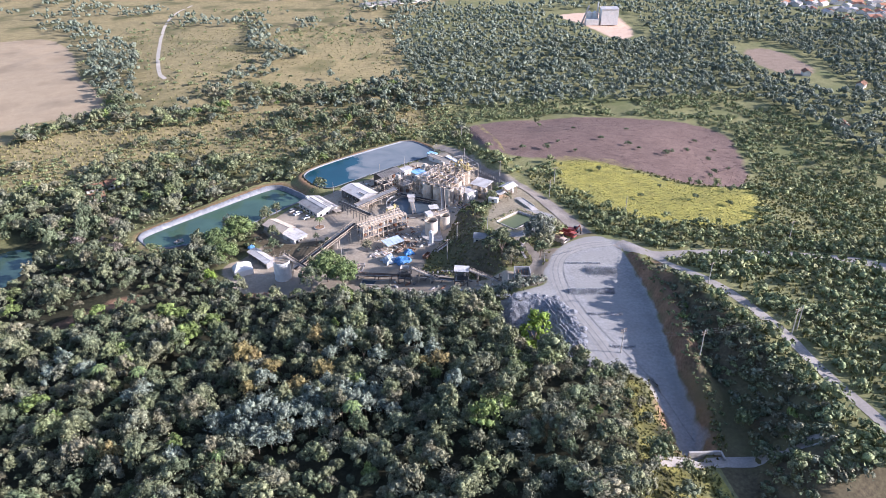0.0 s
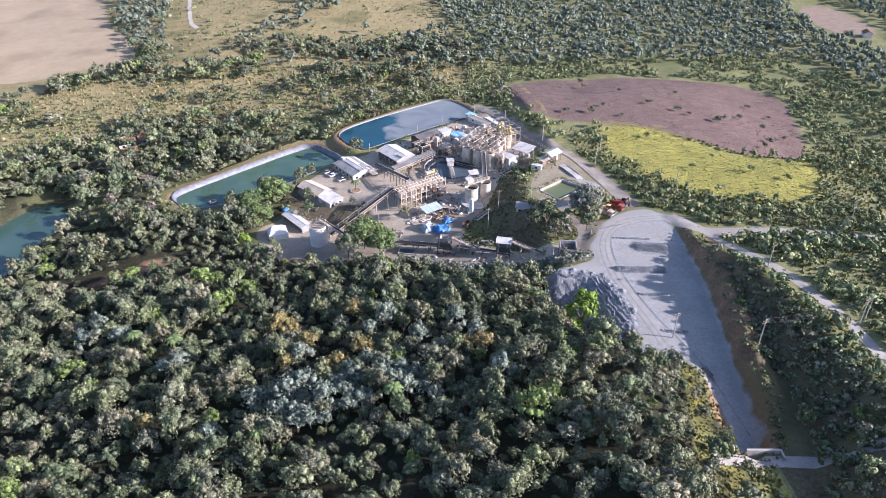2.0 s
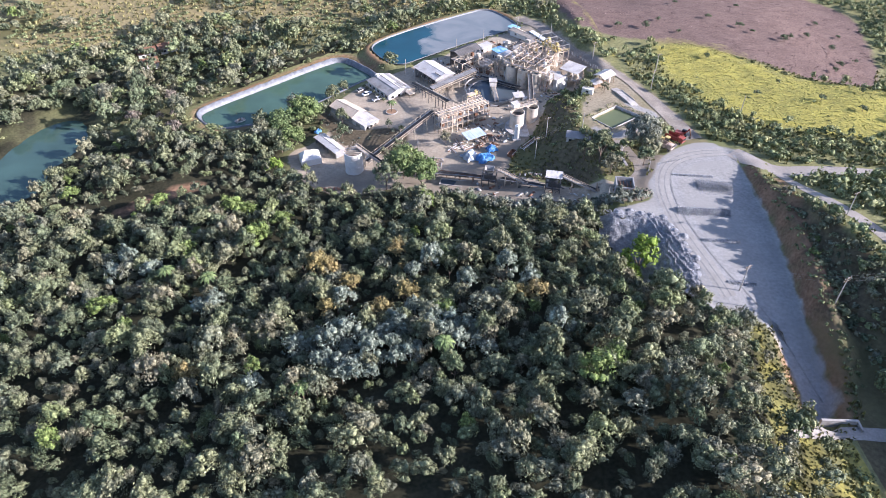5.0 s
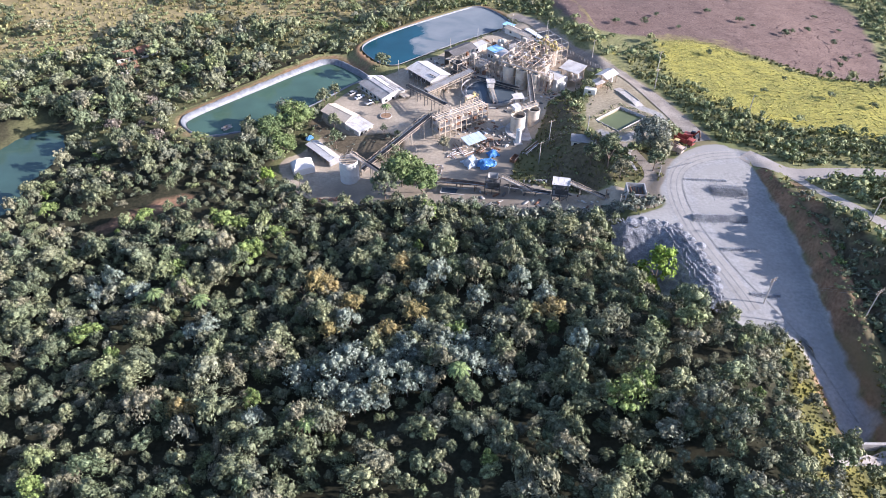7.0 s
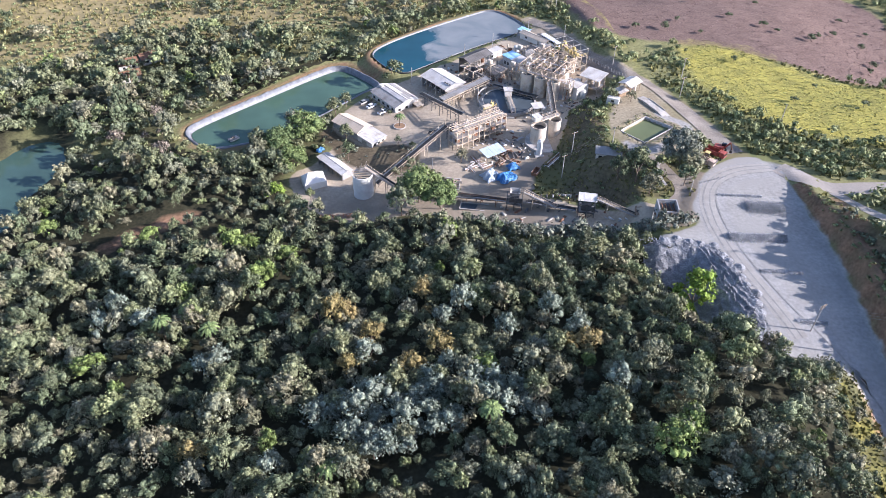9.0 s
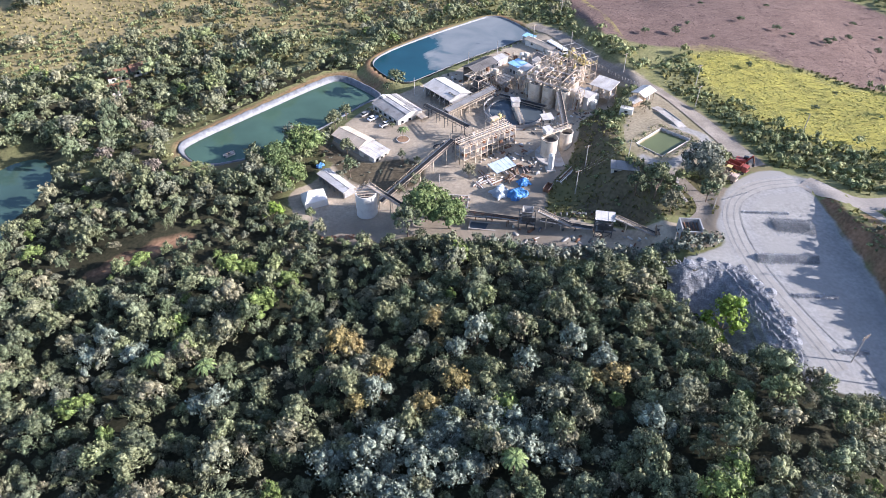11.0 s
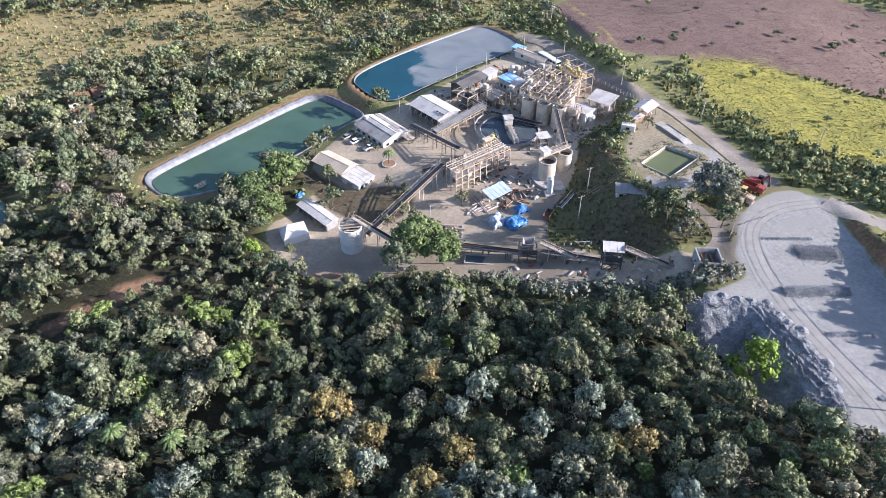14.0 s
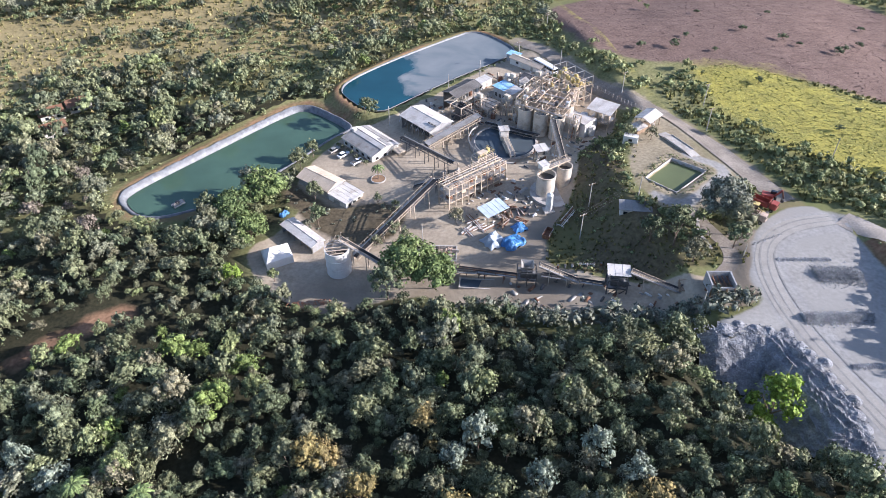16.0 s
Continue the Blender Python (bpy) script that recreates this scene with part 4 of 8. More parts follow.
tufted("pasture_grass", [(-190, 215), (95, 215), (95, 520), (-190, 520)], 5.5, 1.0, M_TUFT, "tussocks of dry pasture grass", 55)
x, y, chance, size = spread(116, 152, -150, -36, 2.4, 73)
d, e = inside(BANK_TOP, x, y), -inside(YARD, x, y)
keep = (d > -15) & (d < 1) & (e > 5.5) & (chance < 0.9)
stuff("slope_scrub", LOW, x[keep], y[keep], 0.75 + 0.85 * size[keep] ** 1.5, M_LEAF, "dark scrub on the steep face above the pit", "scrub", 74, sink=0.3)
tufted("ridge_grass", [(86, -165), (116, -165), (114, -93), (106, -93)], 1.1, 0.8, M_TUFT_OLIVE, "yellowing grass on the ridge by the pit", 56, thin=0.9)

# bushes dotted over the pasture
x, y, chance, size = spread(-190, 95, 215, 640, 8.0, 75)
keep = clear(x, y) & (chance < 0.10 + 0.75 * sstep(0.5, 0.75, vnoise(x, y, 34, 76))) & (near_line(TRACK_HILL, x, y) > 4)
stuff("pasture_bushes", LOW, x[keep], y[keep], 0.5 + 1.3 * size[keep] ** 2, M_SHRUB, "low bushes dotted over dry pasture", "bushes", 77)

# distance
TOWN = [(545, 520), (600, 430), (720, 430), (760, 620), (620, 640)]
x, y, chance, size = spread(-520, 1000, -110, 1150, 7.4, 11)
fan = ((y > 205) | (x > 326)) & (x - 35 > -0.50 * (y + 260)) & (x - 35 < 0.92 * (y + 260))
patch = vnoise(x, y, 70, 28) * 0.6 + vnoise(x, y, 25, 29) * 0.4
belt = np.maximum.reduce([w - near_line(l, x, y) for l, w in BELTS]) > -2
woods = inside(WOOD_NORTH, x, y) > 0
right = (x > 296 + 0.12 * np.abs(y - 250)) & (patch > 0.24) & (y < 640)
beyond = (y >= 600) & (patch > np.where(x < 330, 0.60, 0.36))
pastures = (patch > 0.70) & (x < 100)
lawn = inside([(377, 250), (412, 250), (425, 205), (378, 190)], x, y) > 0
keep = fan & clear(x, y) & (woods | (belt & (y > 262)) | right | beyond | pastures | ((x > 104) & (x <= 330) & (patch > 0.42) & (y < 600))) & (chance < 0.97) & (near_line(TRACK_HILL, x, y) > 6) & ~lawn
keep &= (inside(TOWN, x, y) < 0) & (woods | (y < 430) | (chance < np.where(y > 620, 0.45, 0.7)))
x, y, size, woods = x[keep], y[keep], size[keep], woods[keep]
near = woods & (y < 400)
stuff("far_wood", FAR, x[near], y[near], 0.70 + 0.50 * size[near], M_LEAF_HAZY, "dense dark green wood on the plain", "woodland", 12, lift=0.9)
near = woods & (y >= 400)
stuff("far_wood", FARTHER, x[near], y[near], 0.80 + 0.45 * size[near], M_LEAF_HAZY, "far end of the dark green wood", "woodland", 16, lift=0.9)
near = ~woods & (y < 400)
stuff("far_trees", FAR, x[near], y[near], 0.62 + 0.65 * size[near], M_LEAF_HAZY, "distant trees and hedges between fields", "woodland", 13, lift=0.9)
near = ~woods & (y >= 400)
stuff("farthest_trees", FARTHER, x[near], y[near], 0.8 + 0.65 * size[near], M_LEAF_HAZY, "farthest trees along the horizon fields", "woodland", 14, lift=0.9)

# ---- building kit ----
M_WHITE_ROOF = mat("white_metal_roof", (0.48, 0.46, 0.43), 0.6, vary=0.16, size=4, stain=0.5, color2=(0.57, 0.55, 0.52))
M_CREAM_ROOF = mat("cream_metal_roof", (0.50, 0.42, 0.325), 0.6, vary=0.14, size=5, stain=0.3)
M_PALE_ROOF = mat("pale_blue_grey_roof", (0.40, 0.47, 0.53), 0.5, vary=0.14, size=3, stain=0.3)
M_GREY_ROOF = mat("grey_fibre_cement_roof", (0.25, 0.245, 0.235), 0.8, vary=0.2, size=4, stain=0.5)
M_DARK_ROOF = mat("dark_weathered_roof", (0.115, 0.11, 0.105), 0.8, vary=0.3, size=4, stain=0.3)
M_BLUE_ROOF = mat("pale_blue_roof_sheet", (0.22, 0.44, 0.66), 0.5, vary=0.2, size=3, color2=(0.45, 0.62, 0.75))
M_WHITE_WALL = mat("white_rendered_wall", (0.60, 0.575, 0.53), 0.8, vary=0.12, size=3, stain=0.35)
M_GREY_WALL = mat("grey_sheet_wall", (0.30, 0.30, 0.30), 0.7, vary=0.2, size=3, stain=0.4)
M_CONCRETE = mat("weathered_concrete", (0.40, 0.375, 0.34), 0.9, vary=0.2, size=3, stain=0.5, bump=0.02)
M_CREAM_STEEL = mat("cream_painted_steel", (0.53, 0.44, 0.34), 0.6, vary=0.18, size=2, stain=0.4)
M_GREY_STEEL = mat("grey_galvanised_steel", (0.35, 0.335, 0.31), 0.5, 0.5, vary=0.2, size=2, stain=0.3)
M_DARK_STEEL = mat("dark_dusty_steel", (0.13, 0.125, 0.12), 0.7, 0.3, vary=0.3, size=1.5, stain=0.4)
M_RUST = mat("rusty_iron", (0.22, 0.12, 0.075), 0.9, 0.2, vary=0.4, size=1, stain=0.3)
M_TANK = mat("beige_tank_plate", (0.53, 0.465, 0.38), 0.6, vary=0.14, size=4, stain=0.6)
M_TANK_WHITE = mat("white_tank_paint", (0.64, 0.62, 0.58), 0.5, vary=0.1, size=3, stain=0.3)
M_SLURRY, *_ = water_material("grey_slurry", (0.075, 0.095, 0.11), 0.2)
M_YELLOW = mat("yellow_machine_paint", (0.50, 0.40, 0.17), 0.5, vary=0.2, size=1, stain=0.3)
M_RED = mat("red_machine_paint", (0.30, 0.075, 0.06), 0.5, vary=0.25, size=1, stain=0.3)
M_BLUE_TARP = mat("blue_plastic_sheeting", (0.10, 0.33, 0.66), 0.35, vary=0.3, size=1.5, bump=0.1, color2=(0.25, 0.48, 0.78), spec=0.5)
M_PALE_TARP = mat("pale_blue_white_sheeting", (0.52, 0.60, 0.68), 0.4, vary=0.25, size=1.2, bump=0.1, color2=(0.7, 0.74, 0.78), spec=0.5)
M_RUBBER = mat("black_rubber", (0.03, 0.03, 0.03), 0.8, vary=0.3, size=0.6)
M_GLASS = mat("dark_window_glass", (0.02, 0.025, 0.03), 0.05, vary=0.1, size=2, spec=0.8)
M_CAR_WHITE = mat("white_car_paint", (0.78, 0.78, 0.78), 0.25, vary=0.04, size=2, spec=0.6)
M_LINER = mat("grey_white_pond_liner", (0.155, 0.162, 0.172), 0.5, vary=0.45, size=1.6, bump=0.05, stain=0.2, spec=0.4)
# M_STONE's rock made darker: the shade on the tip's west face is in the colour
M_TIP = mat("shade_darkened_stone", (0.19, 0.195, 0.205), 0.95, vary=0.4, size=2.2, bump=0.25, fine=0.4, color2=(0.33, 0.335, 0.34))
M_STONE = mat("crushed_blue_grey_stone", (0.25, 0.26, 0.275), 0.9, vary=0.35, size=2.5, bump=0.25, fine=0.55, color2=(0.46, 0.46, 0.46))
M_WOOD = mat("weathered_timber", (0.25, 0.18, 0.12), 0.9, vary=0.35, size=1.0, stain=0.3)
M_BRICK = mat("red_clay_tile", (0.36, 0.17, 0.10), 0.85, vary=0.3, size=1.5)
M_SOIL = mat("bare_red_brown_soil", (0.24, 0.15, 0.09), 0.95, vary=0.3, size=3, bump=0.05)
M_DEBRIS = mat("pale_rubble", (0.42, 0.33, 0.27), 0.9, vary=0.4, size=1.2)


def thing(name, label, category, x, y, turn=0.0, z=None, group=""):
    root = tagged(new(name), label, category, group)
    root.matrix_world = pose(x, y, ground_z(x, y) if z is None else z, 0, 0, turn)
    return root


def ibeam_mesh(material):
    """A unit I-section along z."""
    out = [(-0.5, -0.5), (0.5, -0.5), (0.5, -0.3), (0.12, -0.3), (0.12, 0.3), (0.5, 0.3), (0.5, 0.5), (-0.5, 0.5), (-0.5, 0.3), (-0.12, 0.3), (-0.12, -0.3), (-0.5, -0.3)]
    bm = bmesh.new()
    a, b = [bm.verts.new((x, y, 0)) for x, y in out], [bm.verts.new((x, y, 1)) for x, y in out]
    for k in range(12):
        bm.faces.new((a[k], a[(k + 1) % 12], b[(k + 1) % 12], b[k]))
    bm.faces.new(a[::-1]), bm.faces.new(b)
    me = bpy.data.meshes.new("section")
    bm.to_mesh(me)
    bm.free()
    me.materials.append(material)
    return me


def pipe_mesh(material, seg=8):
    bm = bmesh.new()
    bmesh.ops.create_cone(bm, cap_ends=True, segments=seg, radius1=0.5, radius2=0.5, depth=1, matrix=Matrix.Translation((0, 0, 0.5)))
    me = bpy.data.meshes.new("pipe")
    bm.to_mesh(me)
    bm.free()
    me.materials.append(material)
    if seg > 4:
        me.shade_smooth()
    return me


SHARED = {}


def bar(root, name, a, b, w, material, round_=False, label=""):
    """A steel section or pipe from a to b, in the thing's own axes."""
    key = (material.name, round_)
    if key not in SHARED:
        SHARED[key] = pipe_mesh(material, 4) if round_ == "rib" else pipe_mesh(material) if round_ else ibeam_mesh(material)
    ob = new(name, SHARED[key])
    ob.parent = root
    a, b = Vector(a), Vector(b)
    way = b - a
    ob.matrix_basis = Matrix.LocRotScale(a, way.to_track_quat("Z", "Y"), (w, w, way.length))
    if label:
        ob["label"] = label
    return ob


def box(bm, x0, x1, y0, y1, z0, z1):
    bmesh.ops.create_cube(bm, size=1, matrix=Matrix.LocRotScale(((x0 + x1) / 2, (y0 + y1) / 2, (z0 + z1) / 2), None, (x1 - x0, y1 - y0, z1 - z0)))
    return bm


def block(root, name, x0, x1, y0, y1, z0, z1, material, bevel=0.0, label=""):
    bm = box(bmesh.new(), x0, x1, y0, y1, z0, z1)
    if bevel:
        bmesh.ops.bevel(bm, geom=bm.edges[:], offset=bevel, segments=2, affect="EDGES")
    return part(name, bm, material, root, label)


def prism(root, name, outline, x0, x1, material, label=""):
    """An outline in y, z drawn out along x."""
    bm = bmesh.new()
    a, b = [bm.verts.new((x0, y, z)) for y, z in outline], [bm.verts.new((x1, y, z)) for y, z in outline]
    n = len(outline)
    for k in range(n):
        bm.faces.new((a[k], a[(k + 1) % n], b[(k + 1) % n], b[k]))
    bm.faces.new(a[::-1]), bm.faces.new(b)
    bmesh.ops.recalc_face_normals(bm, faces=bm.faces[:])
    return part(name, bm, material, root, label)


def shell(root, name, r0, r1, z0, z1, material, seg=40, x=0.0, y=0.0, inner=None, label=""):
    """A round wall, or a solid drum where inner is None."""
    bm = bmesh.new()
    rings = []
    for rad, z in ((r0, z0), (r1, z1)) + (((inner, z1), (inner, z0 + min(0.02, (z1 - z0) * 0.1))) if inner else ()):
        rings.append([bm.verts.new((x + math.cos(2 * math.pi * k / seg) * rad, y + math.sin(2 * math.pi * k / seg) * rad, z)) for k in range(seg)])
    for a, b in zip(rings, rings[1:]):
        for k in range(seg):
            bm.faces.new((a[k], a[(k + 1) % seg], b[(k + 1) % seg], b[k]))
    if inner:
        for k in range(seg):
            bm.faces.new((rings[-1][k], rings[-1][(k + 1) % seg], rings[0][(k + 1) % seg], rings[0][k]))
    else:
        bm.faces.new(rings[-1]), bm.faces.new(rings[0][::-1])
    bmesh.ops.recalc_face_normals(bm, faces=bm.faces[:])
    return part(name, bm, material, root, label)


def slope(root, name, p, q, run, material, thick=0.12, seams=1.5, label=""):
    """A sheet roof slope: eave from p to q, rising by run (a vector) to the ridge, with standing seams."""
    p, q, run = Vector(p), Vector(q), Vector(run)
    along = q - p
    up = along.cross(run).normalized()
    if up.z < 0:
        up = -up
    bm = bmesh.new()

    def slab(a, b, c, d, t):
        v = [bm.verts.new(w) for w in (a, b, c, d)] + [bm.verts.new(w + up * t) for w in (a, b, c, d)]
        for f in ((0, 1, 2, 3), (4, 5, 6, 7), (0, 1, 5, 4), (1, 2, 6, 5), (2, 3, 7, 6), (3, 0, 4, 7)):
            bm.faces.new([v[k] for k in f])

    slab(p, q, q + run, p + run, thick)
    bmesh.ops.recalc_face_normals(bm, faces=bm.faces[:])
    sheet_part = part(name, bm, material, root, label)
    n = max(2, int(along.length / seams))
    for k in range(n + 1):
        a = p + along * (0.004 + 0.992 * k / n) + up * (thick + 0.02)
        bar(sheet_part, "seam", a + run * 0.005, a + run * 0.995, 0.09, material, "rib")
    return sheet_part


def gable(root, length, width, eave, rise, wall_mat, roof_mats, over=0.5, open_sides=(), posts=4, base=-0.6):
    """Walls with thickness, two roof slopes and a ridge cap; the length runs along x."""
    l, w = length / 2, width / 2
    t = 0.22
    if "front" not in open_sides:
        block(root, "wall", -l, l, -w, -w + t, base, eave, wall_mat)
    if "back" not in open_sides:
        block(root, "wall", -l, l, w - t, w, base, eave, wall_mat)
    for s, key in ((-1, "start"), (1, "end")):
        if key not in open_sides:
            x0 = s * l - (t if s > 0 else 0)
            prism(root, "wall", [(-w + t + 0.003, base), (w - t - 0.003, base), (w - t - 0.003, eave), (0, eave + rise - 0.05), (-w + t + 0.003, eave)], x0, x0 + t, wall_mat)
    for side in open_sides:
        for k in range(posts):
            f = k / (posts - 1)
            if side in ("front", "back"):
                yy = (-w if side == "front" else w) * 0.97
                bar(root, "post", (lerp(-l, l, f) * 0.98, yy, base), (lerp(-l, l, f) * 0.98, yy, eave), 0.25, M_GREY_STEEL)
    drop = rise * over / w
    slope(root, "roof_slope", (-l - over, -w - over, eave - drop), (l + over, -w - over, eave - drop), (0, w + over, rise + drop), roof_mats[0])
    slope(root, "roof_slope", (l + over, w + over, eave - drop), (-l - over, w + over, eave - drop), (0, -w - over, rise + drop), roof_mats[1])
    prism(root, "ridge_cap", [(-0.35, eave + rise + 0.02), (0, eave + rise + 0.24), (0.35, eave + rise + 0.02)], -l - over, l + over, roof_mats[0])


def window(root, x, y, z, wide, tall, axis="x", depth=0.06):
    """A framed window on a wall; axis: the way the wall runs."""
    f = tagged(new("window"))
    f.parent = root
    f.matrix_basis = pose(x, y, z, 0, 0, 0 if axis == "x" else 90)
    for a, b in (((-wide / 2, 0), (-wide / 2 + 0.08, tall)), ((wide / 2 - 0.08, 0), (wide / 2, tall))):
        block(f, "frame", a[0], b[0], -depth, depth, a[1], b[1], M_GREY_STEEL)
    for z0 in (0, tall - 0.08):
        block(f, "frame", -wide / 2 + 0.081, wide / 2 - 0.081, -depth, depth, z0, z0 + 0.08, M_GREY_STEEL)
    block(f, "pane", -wide / 2 + 0.08, wide / 2 - 0.08, -depth * 0.5, depth * 0.5, 0.08, tall - 0.08, M_GLASS)


def railing(root, line, tall=1.05, gap=1.8, material=None):
    material = material or M_CREAM_STEEL
    for a, b in zip(line, line[1:]):
        a, b = Vector(a), Vector(b)
        n = max(1, int((b - a).length / gap))
        for k in range(n + 1):
            p = a.lerp(b, k / n)
            bar(root, "rail_post", p, p + Vector((0, 0, tall)), 0.07, material)
        for h in (tall, tall * 0.55):
            bar(root, "handrail", a + Vector((0, 0, h)), b + Vector((0, 0, h)), 0.07, material)


def frame_tower(root, xs, ys, zs, material, w=0.26, braces=True, decks=(), deck_mat=None, skip=0.0, seed=1):
    """A steel frame: columns, floor beams and diagonal braces, each a part of its own."""
    r = random.Random(seed)
    for x in xs:
        for y in ys:
            bar(root, "column", (x, y, -0.5), (x, y, zs[-1]), w, material)
    for z in zs:
        for x in xs:
            for a, b in zip(ys, ys[1:]):
                bar(root, "beam", (x, a, z), (x, b, z), w * 0.8, material)
        for y in ys:
            for a, b in zip(xs, xs[1:]):
                if r.random() >= skip:
                    bar(root, "beam", (a, y, z), (b, y, z), w * 0.8, material)
    if braces:
        low = 0
        for z in zs:
            for y in (ys[0], ys[-1]):
                for k, (a, b) in enumerate(zip(xs, xs[1:])):
                    if r.random() < 0.35:
                        bar(root, "brace", (a, y, low), (b, y, z), w * 0.5, material)
            low = z
    for z in decks:
        block(root, "deck", xs[0] + 0.1, xs[-1] - 0.1, ys[0] + 0.1, ys[-1] - 0.1, z + 0.12, z + 0.2, deck_mat or M_GREY_STEEL)


def conveyor(a, b, label, width=1.1, legs=3, deep=0.8, material=None, cover=False, group="belt conveyors"):
    """An inclined belt conveyor from the world place a to b: trusses, belt, rollers and legs to the ground."""
    material = material or M_CREAM_STEEL
    a, b = Vector(a), Vector(b)
    flat = math.hypot(b.x - a.x, b.y - a.y)
    root = tagged(new("conveyor"), label, "conveyor", group)
    root.matrix_world = Matrix.Translation(a) @ pose(0, 0, 0, 0, 0, math.degrees(math.atan2(b.y - a.y, b.x - a.x)))
    rise = b.z - a.z

    def at(s, y, up):
        return (flat * s, y, rise * s + up)

    h = width / 2
    for y in (-h, h):
        for up in (0, deep):
            bar(root, "chord", at(0, y, up), at(1, y, up), 0.16, material)
        n = max(3, int(flat / 2.2))
        for k in range(n):
            bar(root, "lattice", at(k / n, y, 0), at((k + 1) / n, y, deep) if k % 2 else at((k + 0.5) / n, y, deep), 0.09, material)
    bm = bmesh.new()
    v = [bm.verts.new(at(s, y, deep + 0.10 + (0.1 if abs(y) > 0.2 else 0))) for s in (0, 1) for y in (-h * 0.8, -h * 0.3, h * 0.3, h * 0.8)]
    w = [bm.verts.new(q.co - Vector((0, 0, 0.05))) for q in v]
    for k in range(3):
        bm.faces.new((v[k], v[4 + k], v[5 + k], v[k + 1]))
        bm.faces.new((w[k + 1], w[5 + k], w[4 + k], w[k]))
    part("belt", bm, M_RUBBER, root)
    if cover:
        slope(root, "cover", at(0, -h - 0.1, deep + 0.5), at(1, -h - 0.1, deep + 0.5), (0, 2 * h + 0.2, 0.25), M_GREY_ROOF)
    for s in (0.01, 0.99):
        bar(root, "drum", at(s, -h, deep - 0.1), at(s, h, deep - 0.1), 0.5, M_DARK_STEEL, True)
    bar(root, "handrail", at(0, h + 0.55, deep + 0.9), at(1, h + 0.55, deep + 0.9), 0.07, material)
    for k in range(max(2, int(flat / 2.5)) + 1):
        s = k / max(2, int(flat / 2.5))
        bar(root, "rail_post", at(s, h + 0.55, deep - 0.1), at(s, h + 0.55, deep + 0.9), 0.07, material)
    bm = bmesh.new()
    v = [bm.verts.new(at(s, y, deep - 0.1)) for s, y in ((0, h + 0.08), (1, h + 0.08), (1, h + 0.6), (0, h + 0.6))]
    w = [bm.verts.new(q.co + Vector((0, 0, 0.06))) for q in v]
    bm.faces.new(v[::-1]), bm.faces.new(w)
    for k in range(4):
        bm.faces.new((v[k], v[(k + 1) % 4], w[(k + 1) % 4], w[k]))
    part("walkway", bm, M_GREY_STEEL, root)
    for k in range(legs):
        s = (k + 0.7) / (legs + 0.3)
        p = a.lerp(b, s)
        g = ground_z(p.x, p.y) - a.z - 0.3
        if rise * s - g > 0.8:
            for y in (-h, h):
                bar(root, "leg", (flat * s, y * 1.25, g), at(s, y, 0), 0.17, material)
            bar(root, "tie", (flat * s, -h * 1.1, lerp(g, rise * s, 0.55)), (flat * s, h * 1.1, lerp(g, rise * s, 0.55)), 0.1, material)
    return root


def rocks(name, places, size, material, label, category, seed, kind="stuff"):
    """Loose stones: many small faceted lumps in one mesh."""
    r = np.random.default_rng(seed)
    base = np.array([(1, 0, 0), (-1, 0, 0), (0, 1, 0), (0, -1, 0), (0, 0, 1), (0, 0, -1)], float)
    tri = np.array([(0, 2, 4), (2, 1, 4), (1, 3, 4), (3, 0, 4), (2, 0, 5), (1, 2, 5), (3, 1, 5), (0, 3, 5)])
    vs, fs = [], []
    for k, (x, y, z) in enumerate(places):
        s = size * r.uniform(0.5, 1.4)
        a = r.uniform(0, 6.28)
        v = base * s * r.uniform(0.6, 1.2, (6, 1)) * np.array([1, 0.8, 0.62])
        c, d = np.cos(a), np.sin(a)
        v = np.stack([c * v[:, 0] - d * v[:, 1], d * v[:, 0] + c * v[:, 1], v[:, 2]], -1)
        vs.append(v + (x, y, z)), fs.append(tri + 6 * k)
    return tagged(new(name, quads_mesh(name, np.concatenate(vs), np.concatenate(fs), material)), label, category, kind=kind)

# ---- pond edges ----
def band(name, outline, steps_, material, label, fold=0.0, seed=0):
    """A lined slope round a pond: rings at (offset, height)."""
    r = random.Random(seed)
    loop = []
    for a, b in zip(outline, outline[1:] + outline[:1]):
        n = max(1, int(math.hypot(b[0] - a[0], b[1] - a[1]) / 1.5))
        loop += [(lerp(a[0], b[0], k / n), lerp(a[1], b[1], k / n)) for k in range(n)]
    verts, n = [], len(loop)
    jag = [r.uniform(-fold, fold) for _ in loop]
    for off, z in steps_:
        for (x, y), j in zip(grown(loop, off), jag):
            verts.append((x, y, z + j))
    faces = [(i * n + k, i * n + (k + 1) % n, (i + 1) * n + (k + 1) % n, (i + 1) * n + k) for i in range(len(steps_) - 1) for k in range(n)]
    return tagged(mesh_object(name, verts, faces, material, True), label, "pond liner", kind="structure")


band("pond_liner_1", POND_LONG, [(0.9, 1.7), (0.6, 2.25), (0.1, 2.3), (-0.8, 0.9), (-1.9, -0.8)], M_LINER, "pale wrinkled plastic liner of the long pond", 0.16, 1)
band("pond_liner_2", POND_BIG, [(0.16, 5.2), (0.12, 5.38), (0.0, 5.4), (-0.2, 5.0), (-0.6, 4.3)], M_LINER, "thin pale liner edge of the settling pond", 0.04, 2)
band("basin_wall", POND_SMALL, [(0.22, 14.2), (0.22, 14.7), (0.0, 14.7), (-0.1, 13.2)], M_CONCRETE, "low concrete wall round the small basin")

# ---- warehouse with lean-to ----
w = thing("warehouse", "cream metal-roofed warehouse with a lower lean-to", "warehouse", 1.4, 36.8, -47, 1.2)
gable(w, 13.0, 7.0, 4.0, 1.2, M_GREY_WALL, (M_CREAM_ROOF, M_CREAM_ROOF))
